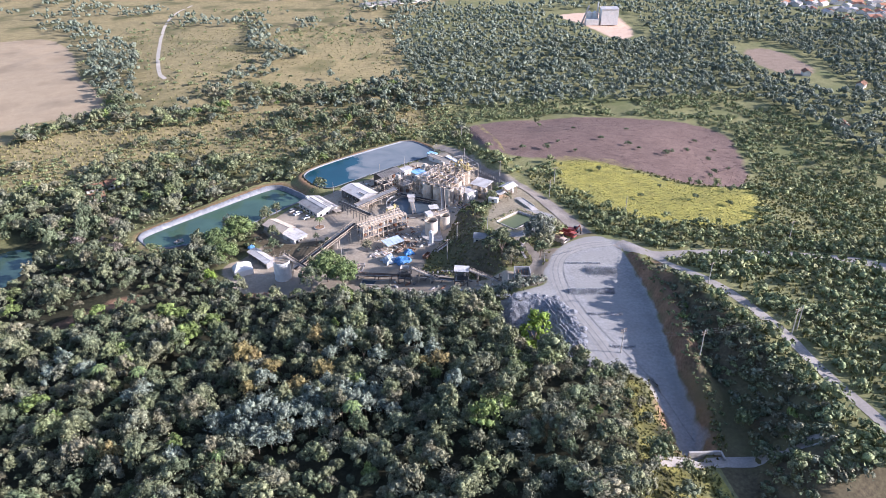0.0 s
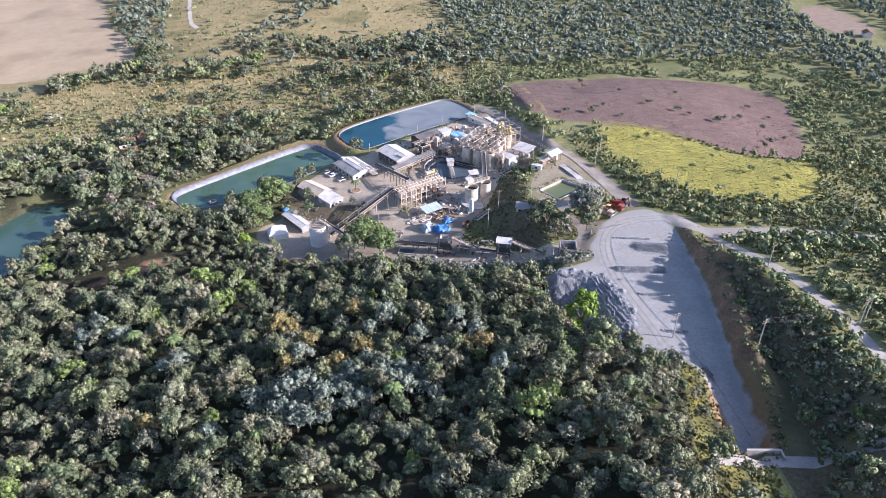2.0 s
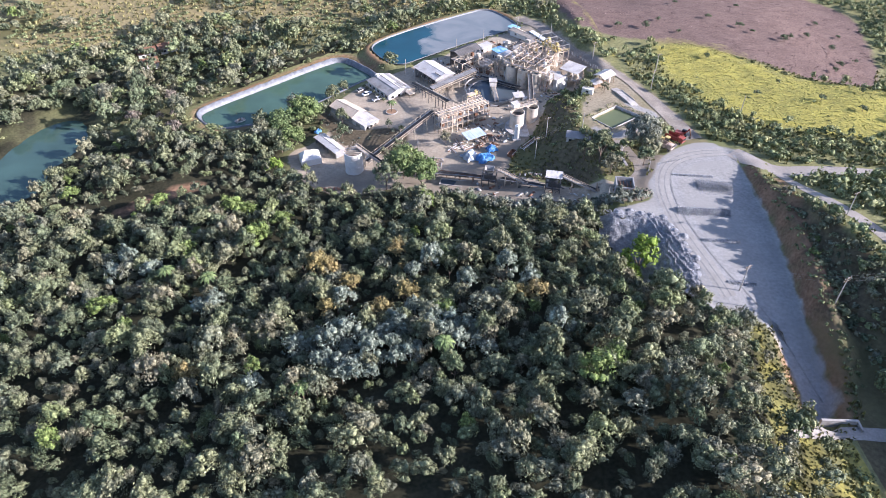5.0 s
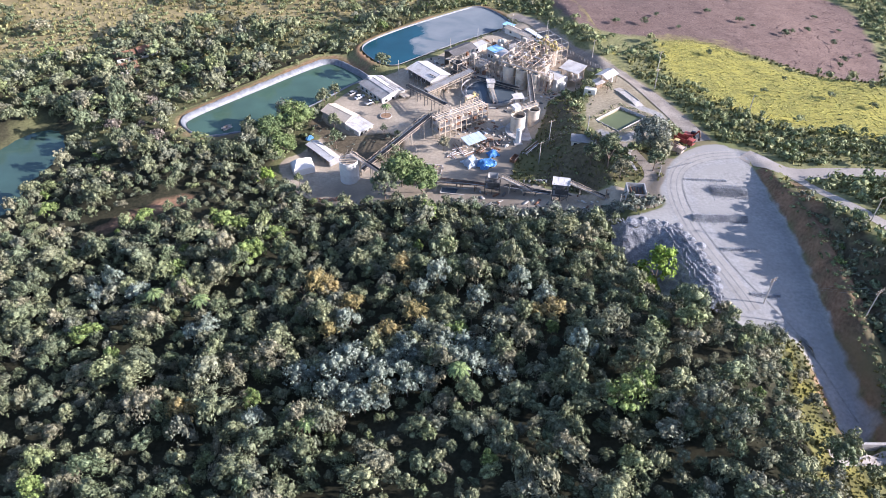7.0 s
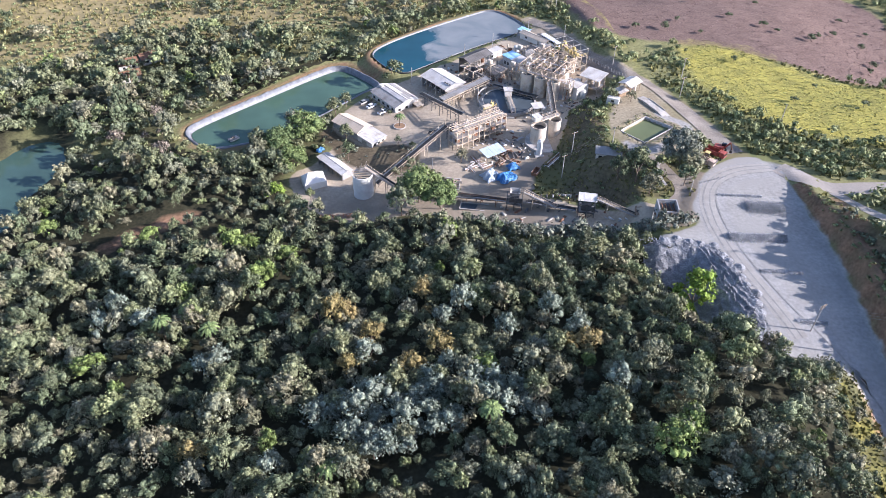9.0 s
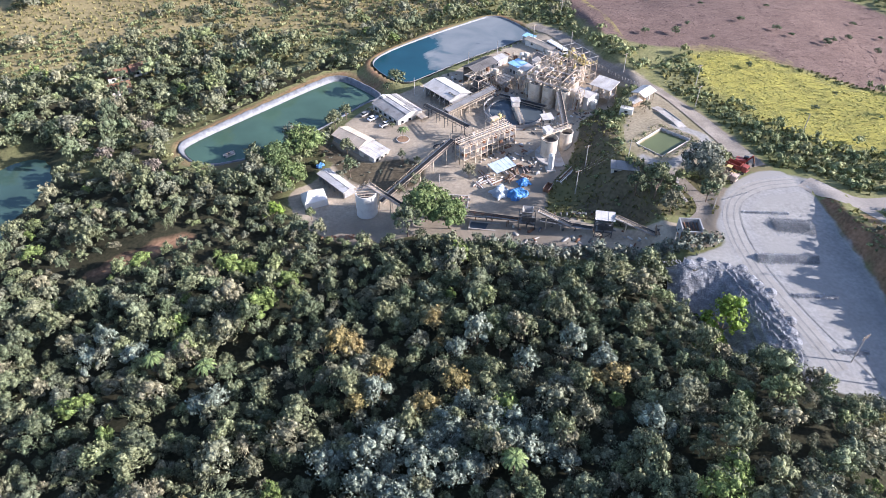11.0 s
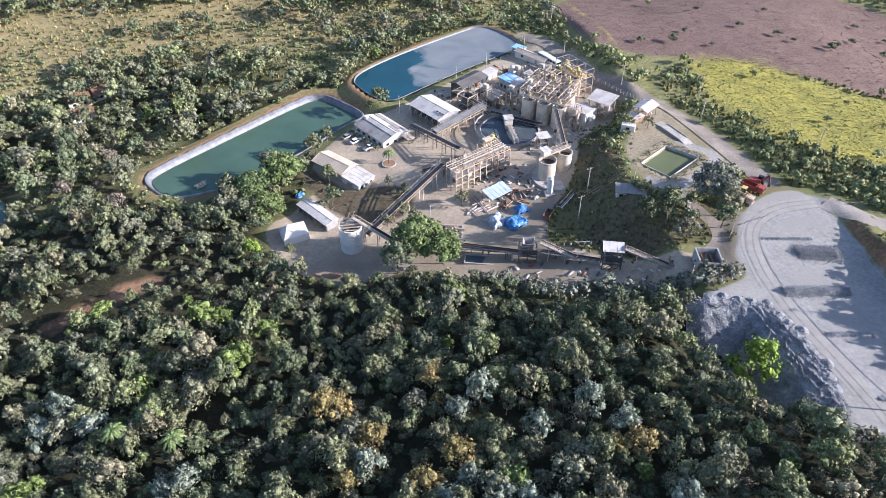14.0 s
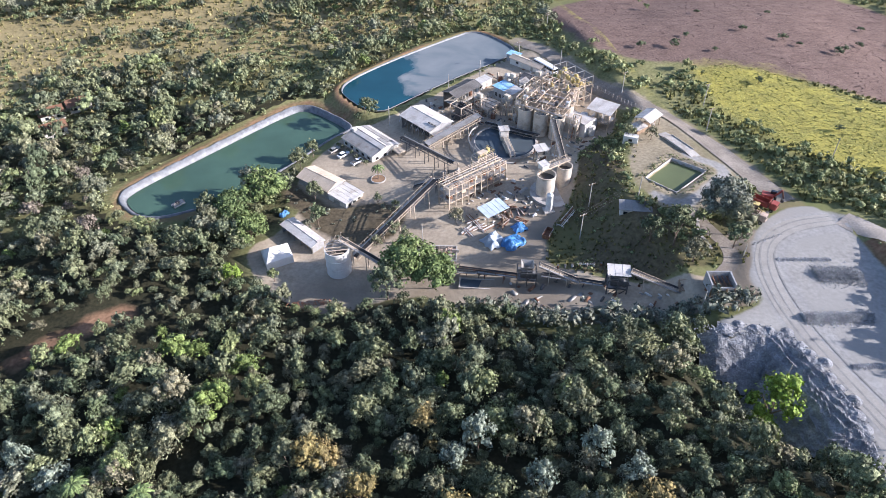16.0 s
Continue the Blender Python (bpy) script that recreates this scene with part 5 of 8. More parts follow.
block(w, "lean_to_wall", 6.75, 14.2, -3.6, -3.38, -0.8, 2.7, M_WHITE_WALL)
block(w, "lean_to_wall", 14.0, 14.2, -3.37, 3.6, -0.8, 2.5, M_WHITE_WALL)
block(w, "lean_to_wall", 6.75, 13.98, 3.4, 3.6, -0.8, 2.7, M_WHITE_WALL)
slope(w, "lean_to_roof", (14.7, -4.0, 2.7), (14.7, 4.0, 2.7), (-7.9, 0, 0.75), M_WHITE_ROOF, label="dusty pale lean-to roof")
for k in range(3):
    window(w, 14.2, -2.2 + 2.1 * k, 0.9, 1.2, 1.0, "y")
block(w, "door", 9.0, 11.4, -3.68, -3.6, -0.2, 2.1, M_GREY_STEEL)

# ---- office ----
w = thing("office_building", "white office building with grey and white roof sheets", "building", 18.4, 55.0, -57, 2.9)
gable(w, 16.0, 11.0, 3.2, 1.5, M_WHITE_WALL, (M_GREY_ROOF, M_WHITE_ROOF))
slope(w, "ridge_sheet", (-8.5, -1.9, 4.40), (8.5, -1.9, 4.40), (0, 1.6, 0.44), M_WHITE_ROOF, 0.06)
slope(w, "roof_strip", (6.0, 4.7, 3.62), (-8.2, 4.7, 3.62), (0, -1.9, 0.51), M_GREY_ROOF, 0.08)
slope(w, "roof_strip", (8.4, 2.5, 4.22), (2.5, 2.5, 4.22), (0, -1.5, 0.41), M_GREY_ROOF, 0.08)
for k in range(5):
    window(w, -6.4 + 3.1 * k, -5.5, 1.0, 1.5, 1.1)
for k in range(3):
    window(w, 8.0, -3.6 + 3.4 * k, 1.0, 1.3, 1.1, "y")
block(w, "door", 8.0, 8.07, 1.0, 2.1, 0, 2.1, M_GREY_STEEL)
shell(w, "water_tank", 0.8, 0.8, 4.0, 5.4, M_TANK_WHITE, 20, -7.2, -1.2, label="small white water tank on the roof")
block(w, "porch", 8.4, 12.0, 2.3, 5.6, 2.3, 2.55, M_CREAM_ROOF)
for py in (2.5, 5.4):
    bar(w, "porch_post", (11.8, py, -0.3), (11.8, py, 2.3), 0.15, M_CREAM_STEEL)

# ---- open-sided workshop ----
w = thing("workshop", "white-roofed open-sided workshop with steel posts", "shed", 38.2, 61.4, -57, 4.0)
gable(w, 15.0, 10.0, 5.0, 1.3, M_GREY_WALL, (M_WHITE_ROOF, M_WHITE_ROOF), open_sides=("front",), posts=6)
for k in range(5):
    x0 = -7.2 + 3.0 * k
    bar(w, "brace", (x0, -4.9, 5.0), (x0 + 1.4, -4.9, 3.2), 0.14, M_GREY_STEEL)
    bar(w, "brace", (x0, -6.2, 3.0), (x0, -4.9, 4.9), 0.10, M_TANK_WHITE)
block(w, "workbench", -6, 5, -2.5, -1.2, 0, 1.1, M_DARK_STEEL)
block(w, "back_store", -3, 6.8, 1.0, 4.5, 0, 3.0, M_DARK_STEEL)
slope(w, "awning", (7.6, -4.6, 3.9), (11.5, -4.6, 3.9), (0, 8.5, 0.5), M_WHITE_ROOF)
for px, py in ((11.2, -4.2), (11.2, 3.4)):
    bar(w, "awning_post", (px, py, -0.4), (px, py, 3.9), 0.16, M_GREY_STEEL)
for k in range(3):
    block(w, "roof_vent", 4.0 + 1.4 * k, 4.9 + 1.4 * k, -2.6, -2.2, 5.9, 6.2, M_DARK_STEEL)

# ---- dark-roofed process building ----
w = thing("process_building", "open steel process building under a dark roof", "building", 53.0, 74.8, 37, 5.0)
gable(w, 12.6, 6.2, 7.0, 0.9, M_DARK_ROOF, (M_DARK_ROOF, M_DARK_ROOF), open_sides=("front", "start", "end"), posts=5)
block(w, "floor_slab", -6.2, 6.2, -3.0, 2.8, 3.3, 3.5, M_CONCRETE)
for k in range(4):
    block(w, "cladding", -6.25 + 3.1 * k, -3.4 + 3.1 * k, -3.12, -3.06, 0.2, 1.4, M_RUST)
for k in range(3):
    shell(w, "pump", 0.8, 0.8, 3.5, 5.0, (M_TANK, M_GREY_STEEL, M_RUST)[k], 16, -4 + 3.6 * k, -1.2)
railing(w, [(-6.2, -3.05, 3.5), (6.2, -3.05, 3.5)])

# ---- laboratory block with a pale blue roof ----
w = thing("control_block", "white block with a sun-bleached pale blue roof", "building", 70.0, 75.4, -58, 5.6)
block(w, "wall", -4.6, 4.6, -2.5, 2.5, -0.6, 4.6, M_WHITE_WALL)
slope(w, "roof_sheet", (-5.0, -2.9, 4.65), (1.0, -2.9, 4.65), (0, 5.8, 0.35), M_BLUE_ROOF, label="pale blue roof sheet")
slope(w, "roof_sheet", (1.02, -2.9, 4.66), (5.0, -2.9, 4.66), (0, 5.8, 0.35), M_WHITE_ROOF, label="white roof sheet")
for k in range(4):
    block(w, "vent_slat", -3.8 + 1.9 * k, -2.7 + 1.9 * k, -2.56, -2.5, 1.2, 2.6, M_DARK_STEEL)
for k in range(3):
    window(w, 4.6, -1.5 + 1.5 * k, 1.6, 0.9, 1.1, "y")
w = thing("store_room", "small white flat-roofed store beside the pond", "building", 62.5, 87.0, 37, 5.2)
block(w, "wall", -4.2, 4.2, -1.7, 1.7, -0.4, 2.8, M_WHITE_WALL)
slope(w, "roof_sheet", (-4.5, -2.0, 2.85), (4.5, -2.0, 2.85), (0, 4.0, 0.25), M_WHITE_ROOF)
window(w, -2, -1.7, 1.0, 1.2, 1.0)
block(w, "door", 1.0, 2.0, -1.76, -1.7, 0, 2.1, M_GREY_STEEL)
w = thing("water_tank", "white cylindrical water tank on a low plinth", "tank", 73.2, 88.5, 0, 5.6)
block(w, "plinth", -1.6, 1.6, -1.6, 1.6, -0.4, 0.8, M_CONCRETE)
shell(w, "body", 1.25, 1.25, 0.8, 3.4, M_TANK_WHITE, 24)
shell(w, "lid", 1.25, 0.5, 3.4, 3.8, M_TANK_WHITE, 24)
w = thing("shed", "small blue-grey metal shed at the pond corner", "shed", 80.0, 106.5, -50, 5.8)
block(w, "wall", -2.4, 2.4, -1.5, 1.5, -0.4, 2.6, M_GREY_WALL)
slope(w, "roof_sheet", (-2.7, -1.8, 2.65), (2.7, -1.8, 2.65), (0, 3.6, 0.3), M_BLUE_ROOF)

# long narrow canteen roofs towards the gate
for px, py, ln, turn, m in ((83.5, 98.5, 15, -54, M_CREAM_ROOF), (82.0, 84.5, 8.5, -54, M_DARK_ROOF), (84.5, 77.0, 6.5, 37, M_GREY_ROOF), (76.5, 82.5, 6, 37, M_GREY_ROOF)):
    w = thing("low_shed", "low narrow shed with a weathered sheet roof", "shed", px, py, turn, 6.0, "low sheds by the gate")
    gable(w, ln, 3.6, 2.6, 0.7, M_WHITE_WALL, (m, m), 0.35)
    window(w, -ln * 0.25, -1.8, 1.0, 1.2, 0.9)
    block(w, "door", ln * 0.2, ln * 0.2 + 1.0, -1.86, -1.8, 0, 2.0, M_GREY_STEEL)

# ---- leaching tanks with agitators and the steel work over them ----
def leach_tank(x, y, r, tall, yellow, seed):
    w = thing("leach_tank", "beige steel leaching tank with an agitator on top" if not yellow else "pale steel leaching tank with a yellow agitator drive", "tank", x, y, -42, 5.9, "leaching tanks")
    shell(w, "shell", r, r, -0.5, tall, M_TANK, 36, inner=r - 0.12)
    shell(w, "slurry", r - 0.15, r - 0.15, tall - 1.2, tall - 0.9, M_SLURRY, 30)
    for z in (tall - 0.25, tall * 0.5):
        shell(w, "stiffener", r + 0.1, r + 0.1, z, z + 0.16, M_TANK, 36, inner=r + 0.002)
    m = M_YELLOW if yellow else M_CREAM_STEEL
    bar(w, "bridge_beam", (-r, -0.35, tall + 0.15), (r, -0.35, tall + 0.15), 0.3, M_CREAM_STEEL)
    bar(w, "bridge_beam", (-r, 0.35, tall + 0.15), (r, 0.35, tall + 0.15), 0.3, M_CREAM_STEEL)
    block(w, "gearbox", -0.55, 0.55, -0.5, 0.5, tall + 0.3, tall + 1.1, m, 0.08)
    bar(w, "motor", (0, 0, tall + 1.1), (0, 0, tall + 2.2), 0.6, m, True)
    bar(w, "shaft", (0, 0, tall - 2), (0, 0, tall + 0.3), 0.18, M_DARK_STEEL, True)
    bar(w, "launder", (r * 0.7, r * 0.6, tall - 0.5), (r * 1.5, r * 1.2, tall - 0.9), 0.4, M_CREAM_STEEL, True)
    return w


for k, (px, py) in enumerate(((70.8, 53.6), (75.3, 50.0), (79.8, 46.4), (75.4, 60.0), (80.0, 56.4), (84.6, 52.6))):
    leach_tank(px, py, 2.45, 8.2 if k < 3 else 8.6, False, k)
for k, (px, py) in enumerate(((83.4, 66.4), (88.0, 62.6), (87.0, 71.0), (91.6, 67.0))):
    leach_tank(px, py, 2.3, 8.0, True, 10 + k)

w = thing("steel_walkway", "cream steel walkways and frames above the leaching tanks", "steel frame", 78.0, 54.4, -40, 5.9)
frame_tower(w, [-8.5, -5.0, -1.5, 2.2, 5.8, 8.5], [-5.8, -0.2, 5.4], [4.2, 8.9, 11.2], M_CREAM_STEEL, 0.19, skip=0.35, seed=3)
for y0, y1 in ((-0.8, 0.6), (4.8, 5.9), (-6.3, -5.4)):
    block(w, "deck", -8.6, 8.6, y0, y1, 9.05, 9.15, M_GREY_STEEL)
    railing(w, [(-8.6, y0, 9.15), (8.6, y0, 9.15)])
rr = random.Random(12)
for k in range(16):
    x0, y0 = rr.uniform(-8, 8), rr.uniform(-5.5, 5.5)
    bar(w, "process_pipe", (x0, y0, 9.4 + rr.random() * 1.5), (x0 + rr.uniform(-4, 4), y0 + rr.uniform(-2, 2), 9.2 + rr.random() * 1.5), 0.22, (M_CREAM_STEEL, M_RUST, M_GREY_STEEL, M_YELLOW)[k % 4], True)
for k in range(9):
    x0, y0 = rr.uniform(-8, 7), rr.uniform(-5, 4.5)
    block(w, "equipment_box", x0, x0 + rr.uniform(0.7, 1.5), y0, y0 + rr.uniform(0.7, 1.3), 9.2, 9.2 + rr.uniform(0.6, 1.5), (M_CREAM_STEEL, M_TANK_WHITE, M_DARK_STEEL)[k % 3], 0.06)

w = thing("yellow_steel_frame", "tall steel frame with yellow machinery and pipes", "steel frame", 91.8, 69.3, -66, 6.5)
frame_tower(w, [-7, -3.5, 0, 3.5, 7], [-3.2, 0, 3.0], [4.5, 8.6], M_CREAM_STEEL, 0.18, skip=0.2, seed=4)
for x in (-7, -2.3, 2.3, 7):
    for y in (-3.2, 3.0):
        bar(w, "column", (x, y, 8.6), (x, y, 11.6), 0.18, M_GREY_STEEL)
for y in (-3.2, 3.0):
    bar(w, "beam", (-7, y, 11.6), (7, y, 11.6), 0.18, M_GREY_STEEL)
for x in (-7, -2.3, 2.3, 7):
    bar(w, "beam", (x, -3.2, 11.6), (x, 3.0, 11.6), 0.18, M_GREY_STEEL)
for k in range(14):
    x0, y0 = rr.uniform(-6.5, 6), rr.uniform(-3.4, 2.0)
    block(w, "machine_housing", x0, x0 + rr.uniform(0.6, 1.6), y0, y0 + rr.uniform(0.6, 1.3), 8.7, 8.7 + rr.uniform(0.5, 1.7), (M_YELLOW, M_YELLOW, M_CREAM_STEEL)[k % 3], 0.08)
railing(w, [(-7, -3.4, 8.7), (7, -3.4, 8.7), (7, 3.2, 8.7)], material=M_YELLOW)

# steel towers between the blue-roofed block and the tanks
for px, py, nx_, zs, turn in ((66.0, 63.0, 2, [3.2, 6.2], 37), (68.5, 58.8, 3, [3.0, 6.4], -40), (86.5, 57.0, 2, [4.0, 8.6, 11.0], -40), (72.0, 79.5, 2, [3.0, 5.6], 37), (57.0, 66.0, 2, [3.4, 6.0], 37), (81.5, 69.5, 3, [4.0, 8.0, 10.5], -50), (77.5, 70.0, 3, [3.5, 7.0, 10.2], -50), (73.5, 66.5, 2, [3.5, 7.2], -50), (80.5, 76.0, 3, [3.6, 7.4], 40), (84.0, 44.6, 2, [3.0, 6.0, 8.6], -40)):
    w = thing("steel_tower", "cream steel tower with platforms and pipes", "steel frame", px, py, turn, 6.0, "steel towers")
    frame_tower(w, [2.6 * k for k in range(nx_)], [-1.6, 1.6], zs, M_CREAM_STEEL, 0.24, decks=zs[1:2], seed=int(px))
    railing(w, [(0, -1.6, zs[1] + 0.2), (2.6 * (nx_ - 1), -1.6, zs[1] + 0.2)])
    for k in range(4):
        x0 = rr.uniform(0, 2.4 * (nx_ - 1))
        bar(w, "process_pipe", (x0, rr.uniform(-1.5, 1.5), 0), (x0 + rr.uniform(-0.4, 0.4), rr.uniform(-1.5, 1.5), zs[-1]), 0.3, (M_CREAM_STEEL, M_RUST, M_TANK)[k % 3], True)
    block(w, "hopper", 0.4, 1.9, -1.0, 1.0, zs[1] + 0.25, zs[1] + 1.7, M_TANK, 0.1)
    shell(w, "cyclone", 0.3, 0.8, zs[0] + 0.3, zs[0] + 2.6, M_TANK, 16, 2.0, 0)

# ---- bright white reagent building, chemical tanks and open canopy ----
w = thing("reagent_building", "bright white flat-roofed reagent building", "building", 87.2, 47.6, -52, 6.4)
block(w, "wall", -4.6, 4.6, -2.3, 2.3, -0.5, 5.6, M_TANK_WHITE)
slope(w, "roof_sheet", (-4.9, -2.6, 5.65), (4.9, -2.6, 5.65), (0, 5.2, 0.3), M_WHITE_ROOF)
block(w, "loading_slab", -5.0, 5.4, -5.0, -2.4, -0.5, 0.15, M_TANK_WHITE)
for k in range(3):
    bar(w, "stair_string", (4.9, -2.0 + k * 0.9, -0.2), (6.8, -2.0 + k * 0.9, 5.4), 0.14, M_TANK_WHITE)
for px, py, rad, hh in ((91.0, 43.8, 1.2, 3.6), (92.6, 47.2, 1.3, 4.2), (90.2, 50.0, 1.2, 5.2)):
    w = thing("reagent_tank", "white upright reagent tank", "tank", px, py, 0, 6.8, "reagent tanks")
    shell(w, "body", rad, rad, -0.3, hh, M_TANK_WHITE, 24)
    shell(w, "lid", rad, 0.3, hh, hh + 0.4, M_TANK_WHITE, 24)
w = thing("open_canopy", "pale metal roof on a tall open steel frame", "canopy", 96.2, 49.0, -46, 7.0)
frame_tower(w, [-3.6, 0, 3.6], [-2.8, 2.6], [3.0, 6.8], M_CREAM_STEEL, 0.24, decks=[3.0], seed=6)
slope(w, "roof_sheet", (-4.4, -3.6, 6.9), (4.4, -3.6, 6.9), (0, 7.0, 1.1), M_WHITE_ROOF)
railing(w, [(-3.6, -2.8, 3.2), (3.6, -2.8, 3.2)])
shell(w, "drum", 1.2, 1.2, 3.2, 5.4, M_TANK, 20, -1.2, 0)
block(w, "mixer", 1.2, 2.8, -1.0, 0.8, 3.2, 5.0, M_CREAM_STEEL, 0.1)

# ---- thickener ----
w = thing("thickener", "round concrete thickener basin holding grey slurry", "settling tank", 62.3, 45.6, 0, 5.4)
shell(w, "basin_wall", 10.4, 10.3, -0.6, 1.4, M_CONCRETE, 72, inner=9.95)
shell(w, "slurry", 9.97, 9.97, 0.2, 1.1, M_SLURRY, 72)
shell(w, "apron", 11.6, 11.6, -0.5, 0.12, M_CONCRETE, 64, inner=10.42)
shell(w, "launder_rim", 10.75, 10.75, 1.0, 1.2, M_CONCRETE, 72, inner=10.41)
for y in (-0.7, 0.7):
    bar(w, "bridge_girder", (y * 0.95, -10.8, 2.2), (y * 0.95, 10.8, 2.2), 0.45, M_CREAM_STEEL)
block(w, "bridge_deck", -0.6, 0.6, -10.8, 10.8, 2.45, 2.55, M_GREY_STEEL)
railing(w, [(-0.7, -10.8, 2.55), (-0.7, 10.8, 2.55)])
railing(w, [(0.7, -10.8, 2.55), (0.7, 10.8, 2.55)])
block(w, "drive_house", -1.5, 1.3, 0.6, 3.0, 2.6, 5.0, M_WHITE_WALL, 0.06)
slope(w, "drive_roof", (-1.8, 0.3, 5.0), (1.6, 0.3, 5.0), (0, 3.0, 0.3), M_WHITE_ROOF)
bar(w, "centre_column", (0, 0, 0), (0, 0, 2.3), 0.9, M_DARK_STEEL, True)
for a in range(4):
    bar(w, "rake_arm", (0, 0, 0.8), (8.5 * math.cos(a * 1.57 + 0.5), 8.5 * math.sin(a * 1.57 + 0.5), 0.78), 0.2, M_DARK_STEEL)
for k in range(7):
    a = 2.2 + k * 0.32
    bar(w, "pipe_support", (12.2 * math.cos(a), 12.2 * math.sin(a), -0.3), (12.2 * math.cos(a), 12.2 * math.sin(a), 2.6), 0.2, M_GREY_STEEL)
    if k:
        b = a - 0.32
        for h in (2.6, 2.2):
            bar(w, "process_pipe", (12.2 * math.cos(b), 12.2 * math.sin(b), h), (12.2 * math.cos(a), 12.2 * math.sin(a), h), 0.3, M_GREY_STEEL, True)

# ---- the long steel rack ----
w = thing("pipe_rack", "long cream steel frame with pipes, pumps and screens on three floors", "steel frame", 46.8, 21.9, 29, 4.4)
xs = [-11 + 2.45 * k for k in range(10)]
frame_tower(w, xs, [-2.5, 0, 2.4], [2.6, 5.2, 7.6], M_CREAM_STEEL, 0.21, skip=0.12, seed=8)
for z in (2.6, 5.2):
    block(w, "deck", -10.9, 11.0, -2.4, 2.3, z + 0.12, z + 0.2, M_GREY_STEEL)
railing(w, [(-11, -2.5, 7.7), (11, -2.5, 7.7)])
railing(w, [(-11, 2.4, 7.7), (11, 2.4, 7.7)])
for k in range(12):
    x0 = -10 + 1.75 * k
    shell(w, "flotation_cell", 0.62, 0.62, 5.4, 6.6, (M_TANK, M_CREAM_STEEL, M_RUST)[k % 3], 14, x0, rr.uniform(-1.2, 1.2))
for k in range(5):
    y0 = -2.0 + k
    bar(w, "process_pipe", (-11.4, y0, 7.9), (11.4, y0, 7.9), 0.24, (M_CREAM_STEEL, M_GREY_STEEL)[k % 2], True)
for k in range(8):
    x0 = -10 + 2.6 * k
    block(w, "pump_set", x0, x0 + 1.3, -1.2, 0.3, 2.8, 4.0, (M_RUST, M_DARK_STEEL, M_CREAM_STEEL)[k % 3], 0.08)
w = thing("yellow_screen", "dusty yellow vibrating screen above the rack", "screen", 51.2, 29.5, 29, 5.0)
frame_tower(w, [-3, 0, 3], [-1.6, 1.6], [5.0, 8.2], M_CREAM_STEEL, 0.2, seed=9)
block(w, "screen_box", -1.9, 1.5, -0.9, 0.9, 8.4, 9.2, M_CREAM_STEEL, 0.1)
block(w, "feed_chute", 1.6, 2.6, -0.6, 0.6, 8.4, 9.6, M_YELLOW, 0.1)
railing(w, [(-3.2, -1.7, 8.4), (3.2, -1.7, 8.4), (3.2, 1.7, 8.4)], material=M_YELLOW)
for k in range(9):
    px, py = rr.uniform(33, 47), rr.uniform(24, 34)
    w = thing("pump_skid", "dusty pump and pipework on a concrete base", "pump", px, py, rr.uniform(0, 90), None, "pump sets by the rack")
    block(w, "base", -1.2, 1.2, -0.7, 0.7, -0.3, 0.25, M_CONCRETE)
    bar(w, "casing", (-0.9, 0, 0.8), (0.9, 0, 0.8), 0.9, (M_RUST, M_TANK, M_GREY_STEEL)[k % 3], True)
    bar(w, "riser", (0.6, 0, 0.8), (0.6, 0.2, 2.6 + rr.random() * 2), 0.3, M_CREAM_STEEL, True)

# ---- pair of beige tanks on a walled base, with their feeder ----
w = thing("tank_base", "curved concrete retaining base under the tanks", "wall", 70.5, 15.5, 20, 6.3)
shell(w, "slab", 7.4, 7.4, -1.2, 0.3, M_CONCRETE, 40, inner=7.0)
shell(w, "fill", 6.98, 6.98, -1.0, 0.2, M_CONCRETE, 40)
for px, py, rad, hh in ((67.6, 16.0, 2.75, 6.4), (73.9, 18.6, 2.2, 7.0)):
    w = thing("ore_tank", "open-topped beige steel tank with streaked sides", "tank", px, py, 20, 6.5, "beige ore tanks")
    shell(w, "shell", rad, rad, -0.4, hh, M_TANK, 44, inner=rad - 0.14)
    shell(w, "ore_fill", rad - 0.16, rad - 0.16, hh - 1.8, hh - 1.4, M_DARK_STEEL, 40)
    shell(w, "rim", rad + 0.14, rad + 0.14, hh - 0.2, hh + 0.05, M_TANK, 44, inner=rad - 0.1)
    for k in range(6):
        bar(w, "ladder_rung", (rad + 0.1, -0.25, 0.6 + k), (rad + 0.1, 0.25, 0.6 + k), 0.06, M_GREY_STEEL, True)
w = thing("feed_bridge", "steel feed bridge with a small roofed cabin over the tanks", "steel frame", 70.0, 18.5, 22, 6.5)
for y in (-0.8, 0.8):
    bar(w, "girder", (-4.5, y, 7.3), (6.0, y, 7.8), 0.3, M_CREAM_STEEL)
block(w, "deck", -4.5, 6.0, -0.7, 0.7, 7.75, 7.85, M_GREY_STEEL)
railing(w, [(-4.5, -0.8, 7.6), (6.0, -0.8, 7.9)])
railing(w, [(-4.5, 0.8, 7.6), (6.0, 0.8, 7.9)])
block(w, "cabin", -4.6, -2.2, -1.1, 1.1, 7.9, 9.2, M_WHITE_WALL)
slope(w, "cabin_roof", (-4.9, -1.4, 9.2), (-1.9, -1.4, 9.2), (0, 2.8, 0.35), M_WHITE_ROOF)
conveyor((74.0, 20.5, 14.2), (76.2, 39.5, 16.2), "steep feed conveyor rising to the leaching tanks", 1.2, 3)
w = thing("sampling_hut", "small grey-roofed hut on steel legs", "hut", 71.0, 33.8, 10, 6.2)
frame_tower(w, [-1.6, 1.6], [-1.3, 1.3], [2.0, 4.0], M_GREY_STEEL, 0.2, decks=[2.0], seed=2)
slope(w, "roof_sheet", (-2.2, -1.8, 4.1), (2.2, -1.8, 4.1), (0, 3.6, 0.6), M_WHITE_ROOF)
